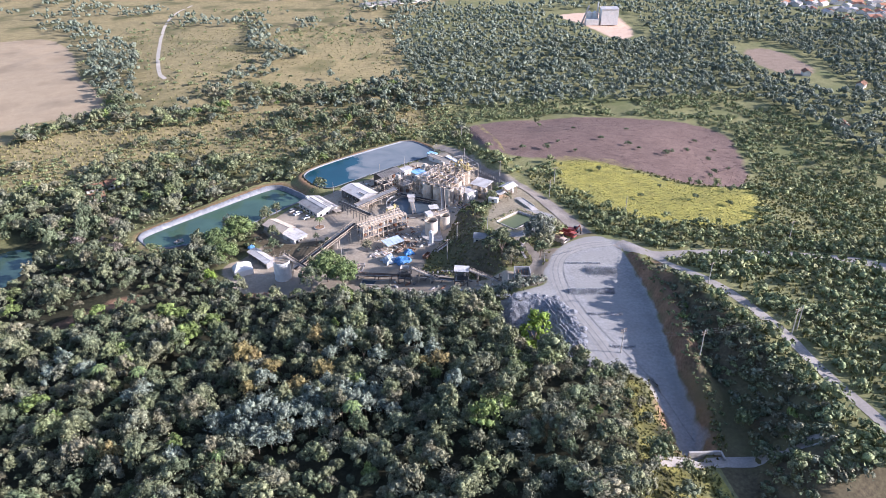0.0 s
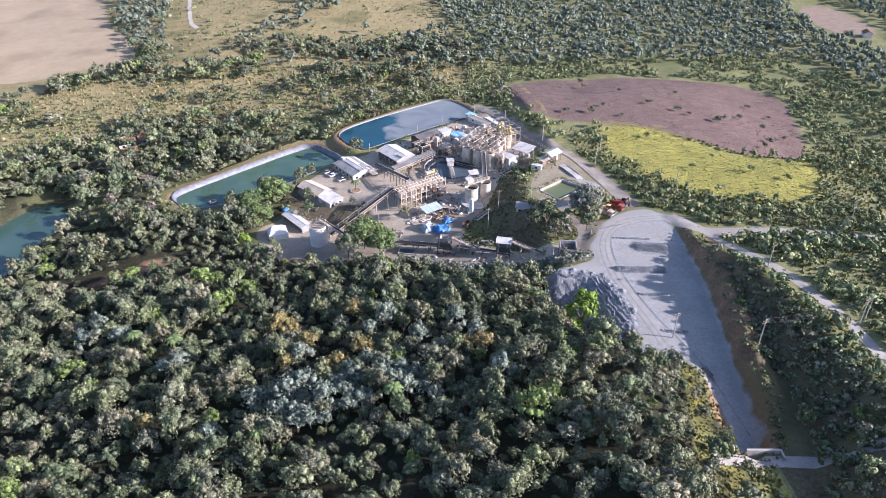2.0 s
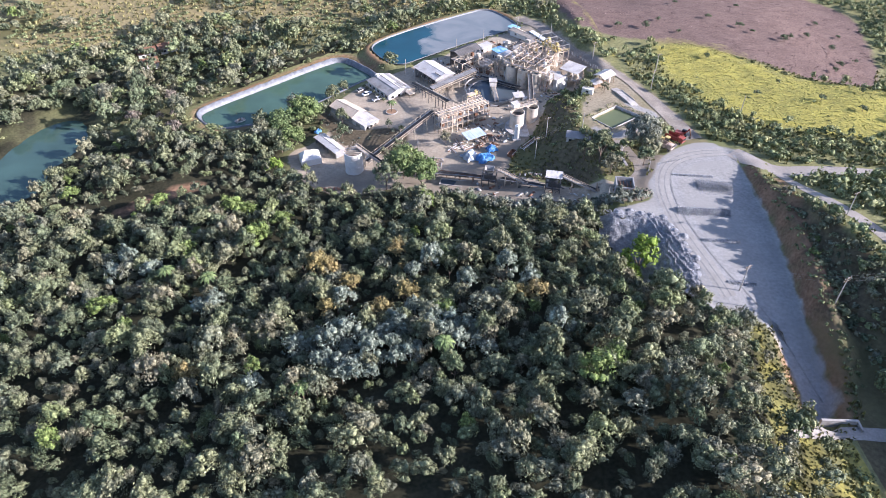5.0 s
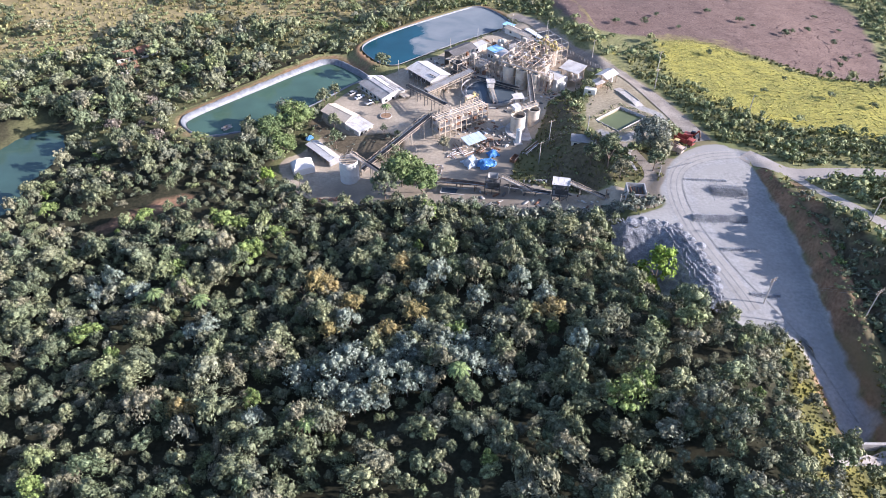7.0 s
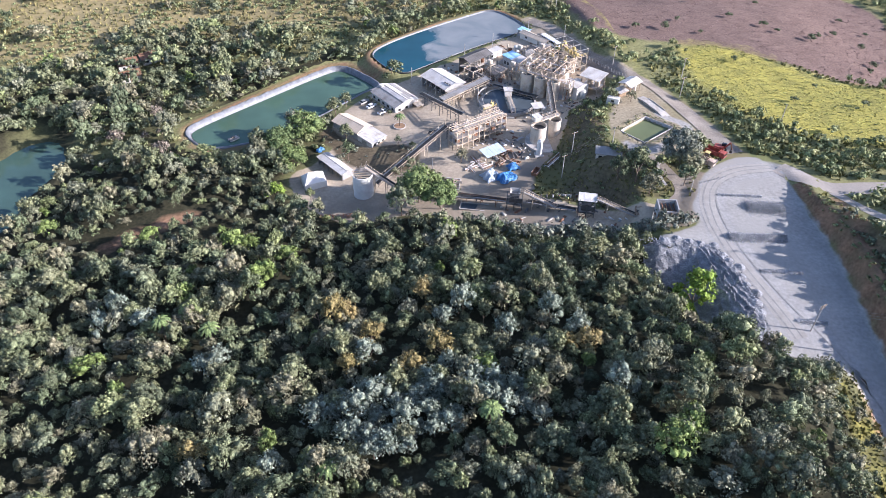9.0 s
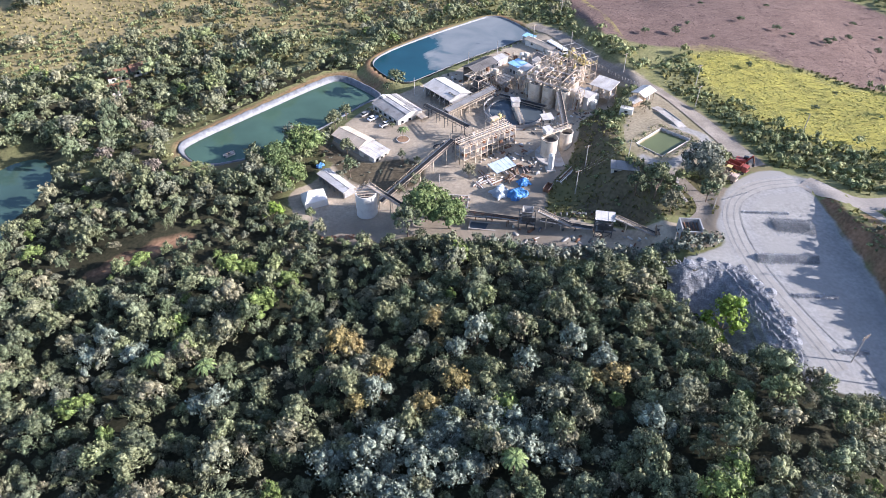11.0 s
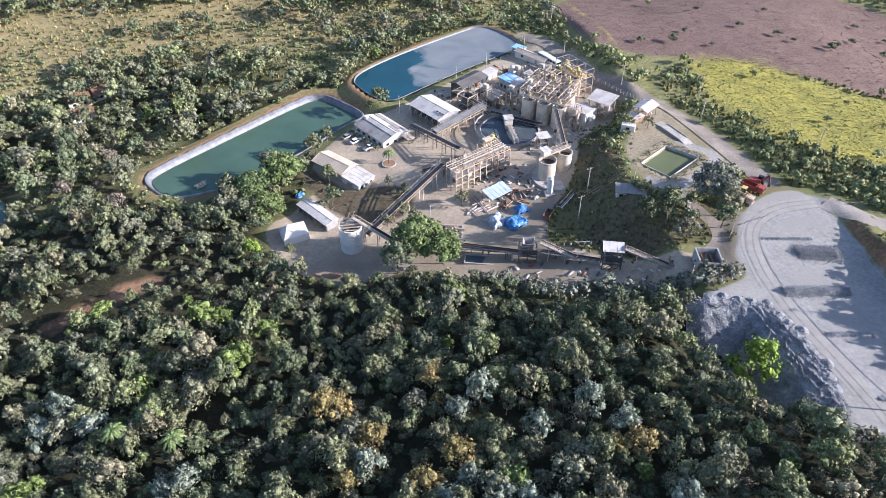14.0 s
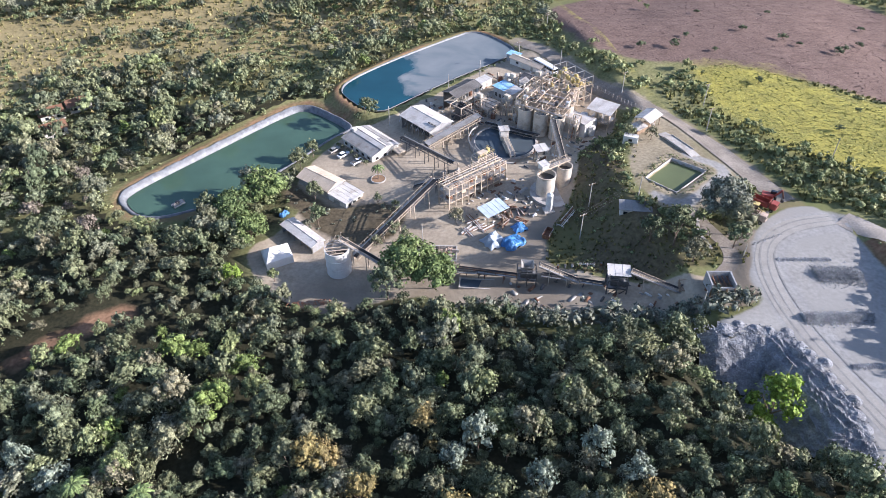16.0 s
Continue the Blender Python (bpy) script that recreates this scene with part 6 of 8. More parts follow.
block(w, "machine", -1.2, 1.2, -0.9, 0.9, 2.2, 3.6, M_DARK_STEEL, 0.1)
w = thing("lime_tank", "tall slim white tank standing on a concrete pad", "tank", 66.4, 7.5, 0, 6.3)
shell(w, "body", 0.95, 0.95, 0.2, 5.4, M_TANK_WHITE, 28)
shell(w, "dome", 0.95, 0.25, 5.4, 6.0, M_TANK_WHITE, 28)
block(w, "pad", -1.5, 1.5, -1.5, 1.5, -0.4, 0.2, M_CONCRETE)
for k in range(5):
    bar(w, "ladder_rung", (0.98, -0.2, 0.8 + k), (0.98, 0.2, 0.8 + k), 0.06, M_GREY_STEEL, True)

# ---- open yard: shelter, timber, sheeted heaps ----
w = thing("lean_shelter", "pale sheet roof shelter over stacked pipes", "shelter", 50.3, 9.1, 29, 4.9)
slope(w, "roof_sheet", (-4.2, -2.5, 2.7), (4.2, -2.5, 2.7), (0, 5.0, 0.7), M_PALE_ROOF)
for px in (-3.8, 0, 3.8):
    for py in (-2.2, 2.2):
        bar(w, "post", (px, py, -0.4), (px, py, 2.8 + (0.6 if py > 0 else 0)), 0.15, M_GREY_STEEL)
for k in range(10):
    w = thing("pipe_stack", "loose steel pipes and channels lying in the yard", "pipes", 44.5 + rr.uniform(-3, 3.5), 5.8 + rr.uniform(-3, 3), 29 + rr.uniform(-15, 15) + 90 * (k % 2), None, "stacked pipes")
    for j in range(4):
        bar(w, "pipe", (-2.2 + rr.uniform(-0.5, 0.5), 0.35 * j - 0.6, 0.15), (2.4 + rr.uniform(-0.6, 0.6), 0.35 * j - 0.6, 0.15 + rr.uniform(0, 0.3)), 0.25, (M_RUST, M_GREY_STEEL, M_TANK_WHITE)[(k + j) % 3], True)
for k in range(9):
    w = thing("timber_stack", "jumbled planks and scrap steel on the ground", "timber", 54.5 + rr.uniform(-3, 4), 6.5 + rr.uniform(-4.0, 5), rr.uniform(0, 180), None, "scrap timber")
    for j in range(5):
        a = rr.uniform(-0.4, 0.4)
        bar(w, "plank", (-1.8, rr.uniform(-1, 1), 0.15 + 0.1 * j), (1.8, rr.uniform(-1, 1) + a, 0.2 + 0.12 * j), 0.28, (M_RUST, M_WOOD, M_DEBRIS)[(k + j) % 3])


def sheeted(x, y, lx, ly, tall, turn, material, label, seed):
    """A heap under plastic sheeting: a rumpled mound with folds and a ragged hem."""
    w = thing("tarpaulin_heap", label, "tarpaulin", x, y, turn, None, "sheeted heaps")
    n, verts, faces = 26, [], []
    for j in range(n):
        for i in range(n):
            u, v = 2 * i / (n - 1) - 1, 2 * j / (n - 1) - 1
            e = max(abs(u), abs(v))
            body = (1 - e**3.2) ** 0.55 if e < 1 else 0
            q = 0.55 + 0.9 * float(vnoise(u * 2.3, v * 2.3, 1, seed)) * body
            z = tall * body * q * 0.8 + 0.22 * abs(float(vnoise(u * 9, v * 3, 1, seed + 3)) - 0.5) * 2 * (1 - e * 0.3) + 0.03
            verts.append((u * lx / 2 * (1 + 0.08 * math.sin(7 * v + seed)), v * ly / 2 * (1 + 0.08 * math.sin(6 * u + seed)), z))
    for j in range(n - 1):
        for i in range(n - 1):
            o = j * n + i
            faces.append((o, o + 1, o + n + 1, o + n))
    bm = bmesh.new()
    vs = [bm.verts.new(p) for p in verts]
    for f in faces:
        bm.faces.new([vs[k] for k in f])
    bmesh.ops.solidify(bm, geom=bm.faces[:], thickness=0.04)
    part("sheet", bm, material, w)
    for k in range(4):
        block(w, "weight", rr.uniform(-lx / 2, lx / 2) * 0.8, rr.uniform(-lx / 2, lx / 2) * 0.8 + 0.5, -ly / 2 * 0.98, -ly / 2 * 0.98 + 0.35, 0, 0.35, M_RUBBER, 0.08)


sheeted(48.0, -2.2, 5.6, 5.6, 2.6, 25, M_PALE_TARP, "heap under crumpled pale blue and white sheeting", 2)
sheeted(53.2, -4.0, 6.6, 5.0, 2.1, 28, M_BLUE_TARP, "flat-topped heap under bright blue tarpaulin", 5)
sheeted(-10.4, 25.4, 3.0, 2.0, 1.2, 50, M_BLUE_TARP, "low heap under a crumpled blue sheet", 4)
sheeted(56.3, 1.6, 3.8, 3.4, 1.9, 15, M_BLUE_TARP, "small heap under a blue tarpaulin", 8)

# ---- silo with its head frame ----
w = thing("silo", "pale steel silo open at the top with a steel head frame", "silo", 5.2, -3.0, 0, 1.1)
shell(w, "shell", 3.3, 3.3, -0.4, 8.4, M_TANK_WHITE, 56, inner=3.15)
shell(w, "ore_fill", 3.12, 3.12, 4.6, 5.2, M_DARK_STEEL, 48)
for z in (0.3, 2.9, 5.6, 8.2):
    shell(w, "hoop", 3.42, 3.42, z, z + 0.18, M_TANK_WHITE, 56, inner=3.302)
for k in range(5):
    y = -2.6 + 1.3 * k
    s = math.sqrt(max(0.1, 3.2**2 - y * y))
    bar(w, "top_beam", (-s, y, 8.6), (s, y, 8.6), 0.2, M_CREAM_STEEL)
block(w, "platform", -0.9, 3.2, 0.3, 1.9, 8.75, 8.85, M_GREY_STEEL)
railing(w, [(-0.9, 0.3, 8.85), (3.2, 0.3, 8.85), (3.2, 1.9, 8.85), (-0.9, 1.9, 8.85)])
for px, py in ((-0.9, 1.9), (0.6, 2.8)):
    bar(w, "head_post", (px, py, 8.7), (px + 1.0, py, 11.2), 0.2, M_CREAM_STEEL)
railing(w, [(3.0 * math.cos(a), 3.0 * math.sin(a), 8.7) for a in (2.2, 2.8, 3.4, 4.0, 4.6)])

conveyor((19.6, -8.0, 3.4), (6.4, -1.2, 10.6), "inclined conveyor rising to the silo top", 1.3, 3)
conveyor((9.6, -0.4, 2.4), (35.2, 20.6, 10.6), "long inclined conveyor from the silo to the steel rack", 1.5, 5, 1.0)
conveyor((28.6, 52.2, 7.2), (42.0, 30.6, 9.6), "covered dark conveyor bridge past the office", 1.4, 5, 0.9, M_DARK_STEEL)
conveyor((36.0, 46.2, 6.6), (56.0, 57.8, 9.0), "white-roofed gallery leading to the thickener", 2.2, 6, 1.0, M_CREAM_STEEL, True)
conveyor((49.6, 68.6, 8.4), (56.5, 57.0, 8.6), "short steel conveyor beside the process building", 1.4, 3)
conveyor((58.0, 57.2, 6.6), (73.5, 45.2, 7.0), "pipe bridge around the thickener rim", 1.5, 6, 1.0, M_GREY_STEEL)
conveyor((29.5, 27.8, 4.2), (38.5, 24.2, 8.5), "short dark feed conveyor by the rack", 1.2, 2, 0.8, M_DARK_STEEL)
w = thing("ore_bin", "round dark steel ore bin inside a frame", "bin", 51.0, 66.0, 37, 4.8)
shell(w, "shell", 1.9, 1.9, 0.5, 5.6, M_DARK_STEEL, 30, inner=1.75)
frame_tower(w, [-2.6, 2.6], [-2.6, 2.6], [3.0, 6.0], M_CREAM_STEEL, 0.24, seed=7)
w = thing("settling_trays", "row of cream settling trays on a steel stand", "trays", 61.5, 69.0, 37, 5.0)
frame_tower(w, [-4, -1.3, 1.3, 4], [-3, 0, 3], [2.4], M_CREAM_STEEL, 0.22, seed=11)
for k in range(4):
    block(w, "tray", -3.9 + 2 * k, -2.2 + 2 * k, -2.8, 2.8, 2.6, 3.3, M_CREAM_STEEL, 0.05)
railing(w, [(-4, -3, 2.5), (4, -3, 2.5)])

# ---- white canvas store and white-roofed garage ----
w = thing("canvas_store", "white peaked canvas store with one sunlit side", "tent", -11.8, 5.6, 20, 0.3)
bm = bmesh.new()
foot = [(-4.0, -3.2), (3.6, -3.4), (4.2, 2.8), (-3.6, 3.2)]
low = [bm.verts.new((x, y, -0.3)) for x, y in foot]
eave = [bm.verts.new((x * 0.98, y * 0.98, 2.6)) for x, y in foot]
r1, r2 = bm.verts.new((-1.6, 0.1, 5.2)), bm.verts.new((1.6, 0.0, 5.0))
for k in range(4):
    bm.faces.new((low[k], low[(k + 1) % 4], eave[(k + 1) % 4], eave[k]))
for f in ((eave[0], eave[1], r2, r1), (eave[1], eave[2], r2), (eave[2], eave[3], r1, r2), (eave[3], eave[0], r1)):
    bm.faces.new(f)
bmesh.ops.recalc_face_normals(bm, faces=bm.faces[:])
bmesh.ops.subdivide_edges(bm, edges=bm.edges[:], cuts=2, use_grid_fill=True)
part("canvas", bm, M_TANK_WHITE, w)
block(w, "opening", 3.85, 4.0, -1.4, 1.2, -0.2, 2.3, M_DARK_STEEL)
w = thing("garage", "low garage with a bright white sheet roof", "shed", -4.7, 13.2, -54, 0.4)
gable(w, 14.5, 4.2, 2.9, 0.5, M_GREY_WALL, (M_WHITE_ROOF, M_WHITE_ROOF), 0.4, ("front",), 6)
block(w, "back_store", -6.8, 6.8, 0.2, 1.7, 0, 2.2, M_DARK_STEEL)

# ---- crushing line along the foot of the wood ----
def crusher_station(x, y, turn, z, roof, label):
    w = thing("crusher_station", label, "crusher", x, y, turn, z, "crushing stations")
    frame_tower(w, [-2.4, 0, 2.4], [-1.8, 1.8], [2.4, 4.8], M_DARK_STEEL, 0.28, decks=[2.4], seed=int(x))
    block(w, "crusher_body", -1.6, 1.4, -1.3, 1.3, 2.7, 4.6, M_DARK_STEEL, 0.15)
    bm = bmesh.new()
    bmesh.ops.create_cone(bm, cap_ends=False, segments=4, radius1=1.0, radius2=2.3, depth=1.6, matrix=pose(0, 0, 5.7, 0, 0, 45))
    bmesh.ops.solidify(bm, geom=bm.faces[:], thickness=0.1)
    part("feed_hopper", bm, M_GREY_STEEL, w)
    bar(w, "flywheel", (1.8, -1.6, 3.6), (1.8, -1.3, 3.6), 1.6, M_DARK_STEEL, True)
    block(w, "motor", -2.3, -1.5, 1.3, 2.0, 2.7, 3.5, M_GREY_STEEL, 0.1)
    railing(w, [(-2.4, -1.8, 4.9), (2.4, -1.8, 4.9)], material=M_GREY_STEEL)
    if roof:
        for px in (-2.2, 2.2):
            for py in (-1.6, 1.6):
                bar(w, "roof_post", (px, py, 4.8), (px, py, 7.0), 0.14, M_GREY_STEEL)
        slope(w, "roof_sheet", (-2.8, -1.9, 6.7), (2.8, -1.9, 6.7), (0, 3.8, 0.5), M_WHITE_ROOF)
    return w


crusher_station(52.6, -20.4, -14, 5.5, False, "dark dusty secondary crusher on a steel stand")
crusher_station(73.2, -28.8, -16, 7.2, True, "dark crusher station under a small white roof")
conveyor((65.0, -25.2, 8.0), (55.4, -21.4, 11.8), "inclined conveyor between the crushers", 1.2, 2)
conveyor((70.5, -27.6, 8.6), (57.0, -19.6, 6.8), "low belt conveyor along the crushing line", 1.0, 2, 0.5, M_DARK_STEEL)
conveyor((87.0, -36.4, 11.2), (76.0, -29.6, 13.8), "inclined conveyor feeding the roofed crusher", 1.3, 2)
conveyor((50.2, -20.6, 8.2), (36.0, -11.5, 5.0), "belt conveyor running from the crusher to the stockpile", 1.1, 3, 0.6, M_RUST)
conveyor((46.0, -17.0, 6.4), (24.0, -8.6, 4.6), "low rusty conveyor towards the silo", 1.1, 3, 0.6, M_DARK_STEEL)
w = thing("dump_hopper", "concrete and timber dump hopper at the yard edge", "hopper", 93.6, -39.2, -10, 12.6)
for x0, x1, y0, y1 in ((-2.9, -2.55, -2.4, 2.4), (2.55, 2.9, -2.4, 2.4), (-2.5, 2.5, 2.1, 2.4)):
    block(w, "wall", x0, x1, y0, y1, -1.0, 5.4, M_GREY_WALL)
block(w, "front_wall", -2.5, 2.5, -2.4, -2.1, 0.6, 4.4, M_GREY_WALL)
for k in range(5):
    bar(w, "grizzly_bar", (-2.4 + 1.1 * k, -2.0, 4.1), (-2.4 + 1.1 * k, 2.0, 4.1), 0.2, M_RUST)
for k in range(4):
    bar(w, "buttress", (-2.7 + 1.8 * k, -2.5, -0.6), (-2.7 + 1.8 * k, -2.5, 4.2), 0.3, M_WOOD)
w = thing("feeder_shed", "low timber feeder deck below the dump hopper", "deck", 88.2, -36.0, -20, 11.2)
block(w, "deck", -2.4, 2.4, -1.4, 1.4, 1.4, 1.6, M_WOOD)
for px in (-2.2, 2.2):
    for py in (-1.2, 1.2):
        bar(w, "post", (px, py, -1.0), (px, py, 2.6), 0.2, M_WOOD)
railing(w, [(-2.4, 1.4, 1.6), (2.4, 1.4, 1.6)], material=M_WOOD)
for k in range(7):
    px, py = lerp(62.0, 73.0, k / 6), lerp(-17.0, -19.0, k / 6)
    w = thing("oil_drum", "dusty steel drum standing by the bank", "drum", px, py, 0, None, "drums by the bank")
    bar(w, "body", (0, 0, 0), (0, 0, 0.95), 0.62, (M_RUST, M_GREY_STEEL, M_TANK_WHITE)[k % 3], True)
    bar(w, "rim", (0, 0, 0.95), (0, 0, 1.0), 0.66, M_DARK_STEEL, True)
w = thing("guard_rail", "pale pipe barrier above the crushing line", "barrier", 69.0, -18.2, -10)
railing(w, [(-2.2, 0, 0), (2.2, 0, 0)], 1.1, 1.1, M_TANK_WHITE)
w = thing("water_basin", "shallow concrete wash basin with grey water", "basin", 41.0, -18.0, -15, 4.1)
for x0, x1, y0, y1 in ((-5.4, 5.4, -1.9, -1.6), (-5.4, 5.4, 1.6, 1.9), (-5.4, -5.1, -1.59, 1.59), (5.1, 5.4, -1.59, 1.59)):
    block(w, "wall", x0, x1, y0, y1, -1.0, 0.7, M_CONCRETE)
block(w, "water", -5.1, 5.1, -1.6, 1.6, 0.1, 0.4, M_SLURRY)

# ---- ruined foundation full of rubble ----
w = thing("ruined_foundation", "broken brick foundation with rubble inside a low kerb", "ruin", 32.0, -4.2, -12)
for x0, x1, y0, y1 in ((-5.0, 5.0, 3.6, 3.9), (-5.0, 4.2, -4.2, -3.9), (-5.3, -5.0, -4.0, 3.8), (5.0, 5.3, -2.0, 3.8)):
    block(w, "kerb", x0, x1, y0, y1, -0.5, 0.7, M_CONCRETE)
for k in range(14):
    px, py = rr.uniform(-4.6, 4.0), rr.uniform(-3.4, 3.2)
    block(w, "wall_stub", px, px + rr.uniform(0.3, 2.0), py, py + rr.uniform(0.25, 0.6), -0.3, rr.uniform(0.4, 1.7), (M_DEBRIS, M_CONCRETE, M_BRICK)[k % 3], 0.05)
places = [(32 + rr.uniform(-5, 5), -4.2 + rr.uniform(-4, 3.6), 3.7 + rr.uniform(0, 0.4)) for _ in range(420)]
rocks("rubble", places, 0.32, M_DEBRIS, "pale broken brick and concrete rubble", "rubble", 21)
places = [(lerp(-8.5, 1.5, rr.random()) + rr.uniform(-1, 1), -14.5 + rr.uniform(-1.0, 1.0), 1.3 + rr.uniform(0, 0.5)) for _ in range(120)]
rocks("brick_rubble", places, 0.3, M_BRICK, "scattered orange brick rubble on bare earth", "rubble", 22)

# ---- huts above the bank ----
w = thing("site_hut", "low hut with a pale blue-grey roof and white walls", "hut", 86.4, -5.2, -17, 11.9)
block(w, "wall", -4.0, 4.0, -1.7, 1.7, -2.0, 2.4, M_WHITE_WALL)
slope(w, "roof_sheet", (-4.4, -2.1, 2.4), (4.4, -2.1, 2.4), (0, 4.2, 0.6), M_GREY_ROOF)
for k in range(3):
    window(w, -2.6 + 2.4 * k, -1.7, 0.8, 1.2, 1.0)
w = thing("open_hut", "white-roofed open hut on timber posts", "hut", 105.3, 34.2, 38, 14.3)
for s in (-1, 1):
    slope(w, "roof_slope", (-3.9 * s, -2.9 * s, 3.9), (3.9 * s, -2.9 * s, 3.9), (0, 2.9 * s, 1.0), M_WHITE_ROOF)
for px in (-3.4, 0, 3.4):
    for py in (-2.3, 2.3):
        bar(w, "post", (px, py, -0.4), (px, py, 4.0), 0.18, M_WOOD)
block(w, "counter", -3.0, 1.0, -0.8, 1.6, 0, 1.2, M_WOOD)
shell(w, "water_tank", 0.9, 0.9, 0.0, 2.0, M_TANK_WHITE, 20, 2.4, -0.5)
w = thing("lean_shed", "small white-roofed lean-to shed beside the hut", "shed", 101.3, 31.8, 30, 14.2)
block(w, "wall", -2.0, 2.0, -1.4, 1.4, -0.5, 2.0, M_WOOD)
slope(w, "roof_sheet", (-2.5, -1.9, 2.1), (2.5, -1.9, 2.1), (0, 3.6, 0.5), M_WHITE_ROOF)
w = thing("office_container", "white cabin with a flat roof at the bank edge", "cabin", 97.2, 27.0, -30, 14.0)
block(w, "body", -2.2, 2.2, -1.2, 1.2, -0.4, 2.4, M_TANK_WHITE, 0.05)
window(w, 0, -1.2, 0.9, 1.2, 0.9)
w = thing("weighbridge", "pale concrete weighbridge deck beside the road", "weighbridge", 110.8, 22.4, -72, 14.4)
block(w, "deck", -4.8, 4.8, -1.5, 1.5, -0.3, 0.45, M_CONCRETE, 0.04)
for y in (-1.6, 1.5):
    block(w, "kerb", -4.8, 4.8, y, y + 0.12, 0.3, 0.7, M_CONCRETE)
for s in (-1, 1):
    bm = bmesh.new()
    v = [bm.verts.new(p) for p in ((4.82 * s, -1.5, 0.45), (4.82 * s, 1.5, 0.45), (7.8 * s, 1.5, 0), (7.8 * s, -1.5, 0), (4.82 * s, -1.5, -0.3), (4.82 * s, 1.5, -0.3), (7.8 * s, 1.5, -0.3), (7.8 * s, -1.5, -0.3))]
    for f in ((0, 1, 2, 3), (7, 6, 5, 4), (0, 3, 7, 4), (1, 5, 6, 2), (2, 6, 7, 3), (0, 4, 5, 1)):
        bm.faces.new([v[k] for k in f])
    bmesh.ops.recalc_face_normals(bm, faces=bm.faces[:])
    part("ramp", bm, M_CONCRETE, w)


# ---- things in the ditch between the tanks and the bank ----
w = thing("pipe_rack", "long low rack of pale pipes lying in the ditch", "pipes", 71.5, 3.8, 47, 6.5, "pipework of the ditch")
for k in range(4):
    bar(w, "pipe", (-6.5 + 0.6 * k, -0.75 + 0.5 * k, 0.55), (6.8 - 0.5 * k, -0.75 + 0.5 * k, 0.6), 0.26, (M_TANK_WHITE, M_GREY_STEEL, M_RUST, M_TANK)[k], True)
for k in range(5):
    bar(w, "cross_bearer", (-6 + 3 * k, -1.1, 0.35), (-6 + 3 * k, 1.1, 0.35), 0.2, M_CONCRETE)
    for py in (-1.0, 1.0):
        bar(w, "foot", (-6 + 3 * k, py, -0.4), (-6 + 3 * k, py, 0.3), 0.22, M_CONCRETE)
w = thing("skip", "rusty open steel skip standing in the ditch", "skip", 63.2, -3.0, 55, 5.9)
block(w, "floor", -1.9, 1.9, -0.9, 0.9, 0.0, 0.15, M_RUST)
for x0, x1, y0, y1 in ((-1.9, 1.9, -0.98, -0.9), (-1.9, 1.9, 0.9, 0.98), (-2.0, -1.91, -0.9, 0.9), (1.91, 2.0, -0.9, 0.9)):
    block(w, "side", x0, x1, y0, y1, 0.0, 1.2, M_RUST)
bar(w, "rim", (-2, -0.98, 1.22), (2, -0.98, 1.22), 0.12, M_GREY_STEEL)
bar(w, "rim", (-2, 0.98, 1.22), (2, 0.98, 1.22), 0.12, M_GREY_STEEL)
# retaining wall along the lane to the dump hopper
w = thing("retaining_wall", "curved pale block wall beside the lane", "wall", 99.6, -24.0, 0, 13.6)
prev = None
for k in range(9):
    a = radians(160 + 14 * k)
    q = (2.6 + 7.5 * math.cos(a) * 0.5, 9.5 * math.sin(a) * -1.0 + 2.0)
    if prev:
        bar(w, "block_course", (prev[0], prev[1], 0.5), (q[0], q[1], 0.5), 0.9, M_CONCRETE)
    prev = q

# ---- vehicles ----
def wheel(root, x, y, r, wide):
    hub = new("wheel")
    hub.parent = root
    hub.matrix_basis = pose(x, y, r, 90, 0, 0)
    bm = bmesh.new()
    bmesh.ops.create_cone(bm, cap_ends=True, segments=20, radius1=r, radius2=r, depth=wide)
    bmesh.ops.bevel(bm, geom=[e for e in bm.edges if len(e.link_faces) == 2 and e.calc_face_angle(0) > 1], offset=r * 0.12, segments=2, affect="EDGES")
    part("tyre", bm, M_RUBBER, hub)
    bm = bmesh.new()
    bmesh.ops.create_cone(bm, cap_ends=True, segments=16, radius1=r * 0.55, radius2=r * 0.55, depth=wide + 0.03)
    part("rim", bm, M_GREY_STEEL, hub)


def car(x, y, turn, paint, label, pickup=False):
    w = thing("car", label, "car", x, y, turn, None, "parked cars")
    prism(w, "body", [(-0.85, 0.3), (0.85, 0.3), (0.88, 0.6), (0.8, 0.95), (-0.8, 0.95), (-0.88, 0.6)], -2.15, 2.15, paint)
    bm = bmesh.new()
    a = [bm.verts.new(p) for p in ((-1.7 if not pickup else -0.3, -0.78, 0.95), (1.0, -0.78, 0.95), (1.0, 0.78, 0.95), (-1.7 if not pickup else -0.3, 0.78, 0.95))]
    b = [bm.verts.new(p) for p in ((-1.2 if not pickup else -0.2, -0.62, 1.45), (0.35, -0.62, 1.45), (0.35, 0.62, 1.45), (-1.2 if not pickup else -0.2, 0.62, 1.45))]
    for k in range(4):
        bm.faces.new((a[k], a[(k + 1) % 4], b[(k + 1) % 4], b[k]))
    part("glasshouse", bm, M_GLASS, w)
    block(w, "roof", -1.22 if not pickup else -0.22, 0.37, -0.64, 0.64, 1.45, 1.5, paint)
    if pickup:
        block(w, "load_bed", -2.05, -0.4, -0.7, 0.7, 0.952, 1.0, M_DARK_STEEL)
    for px in (-1.35, 1.35):
        for py in (-0.8, 0.8):
            wheel(w, px, py, 0.33, 0.22)
    for py in (-0.55, 0.55):
        block(w, "headlight", 2.15, 2.18, py - 0.2, py + 0.2, 0.6, 0.78, M_TANK_WHITE)
    return w


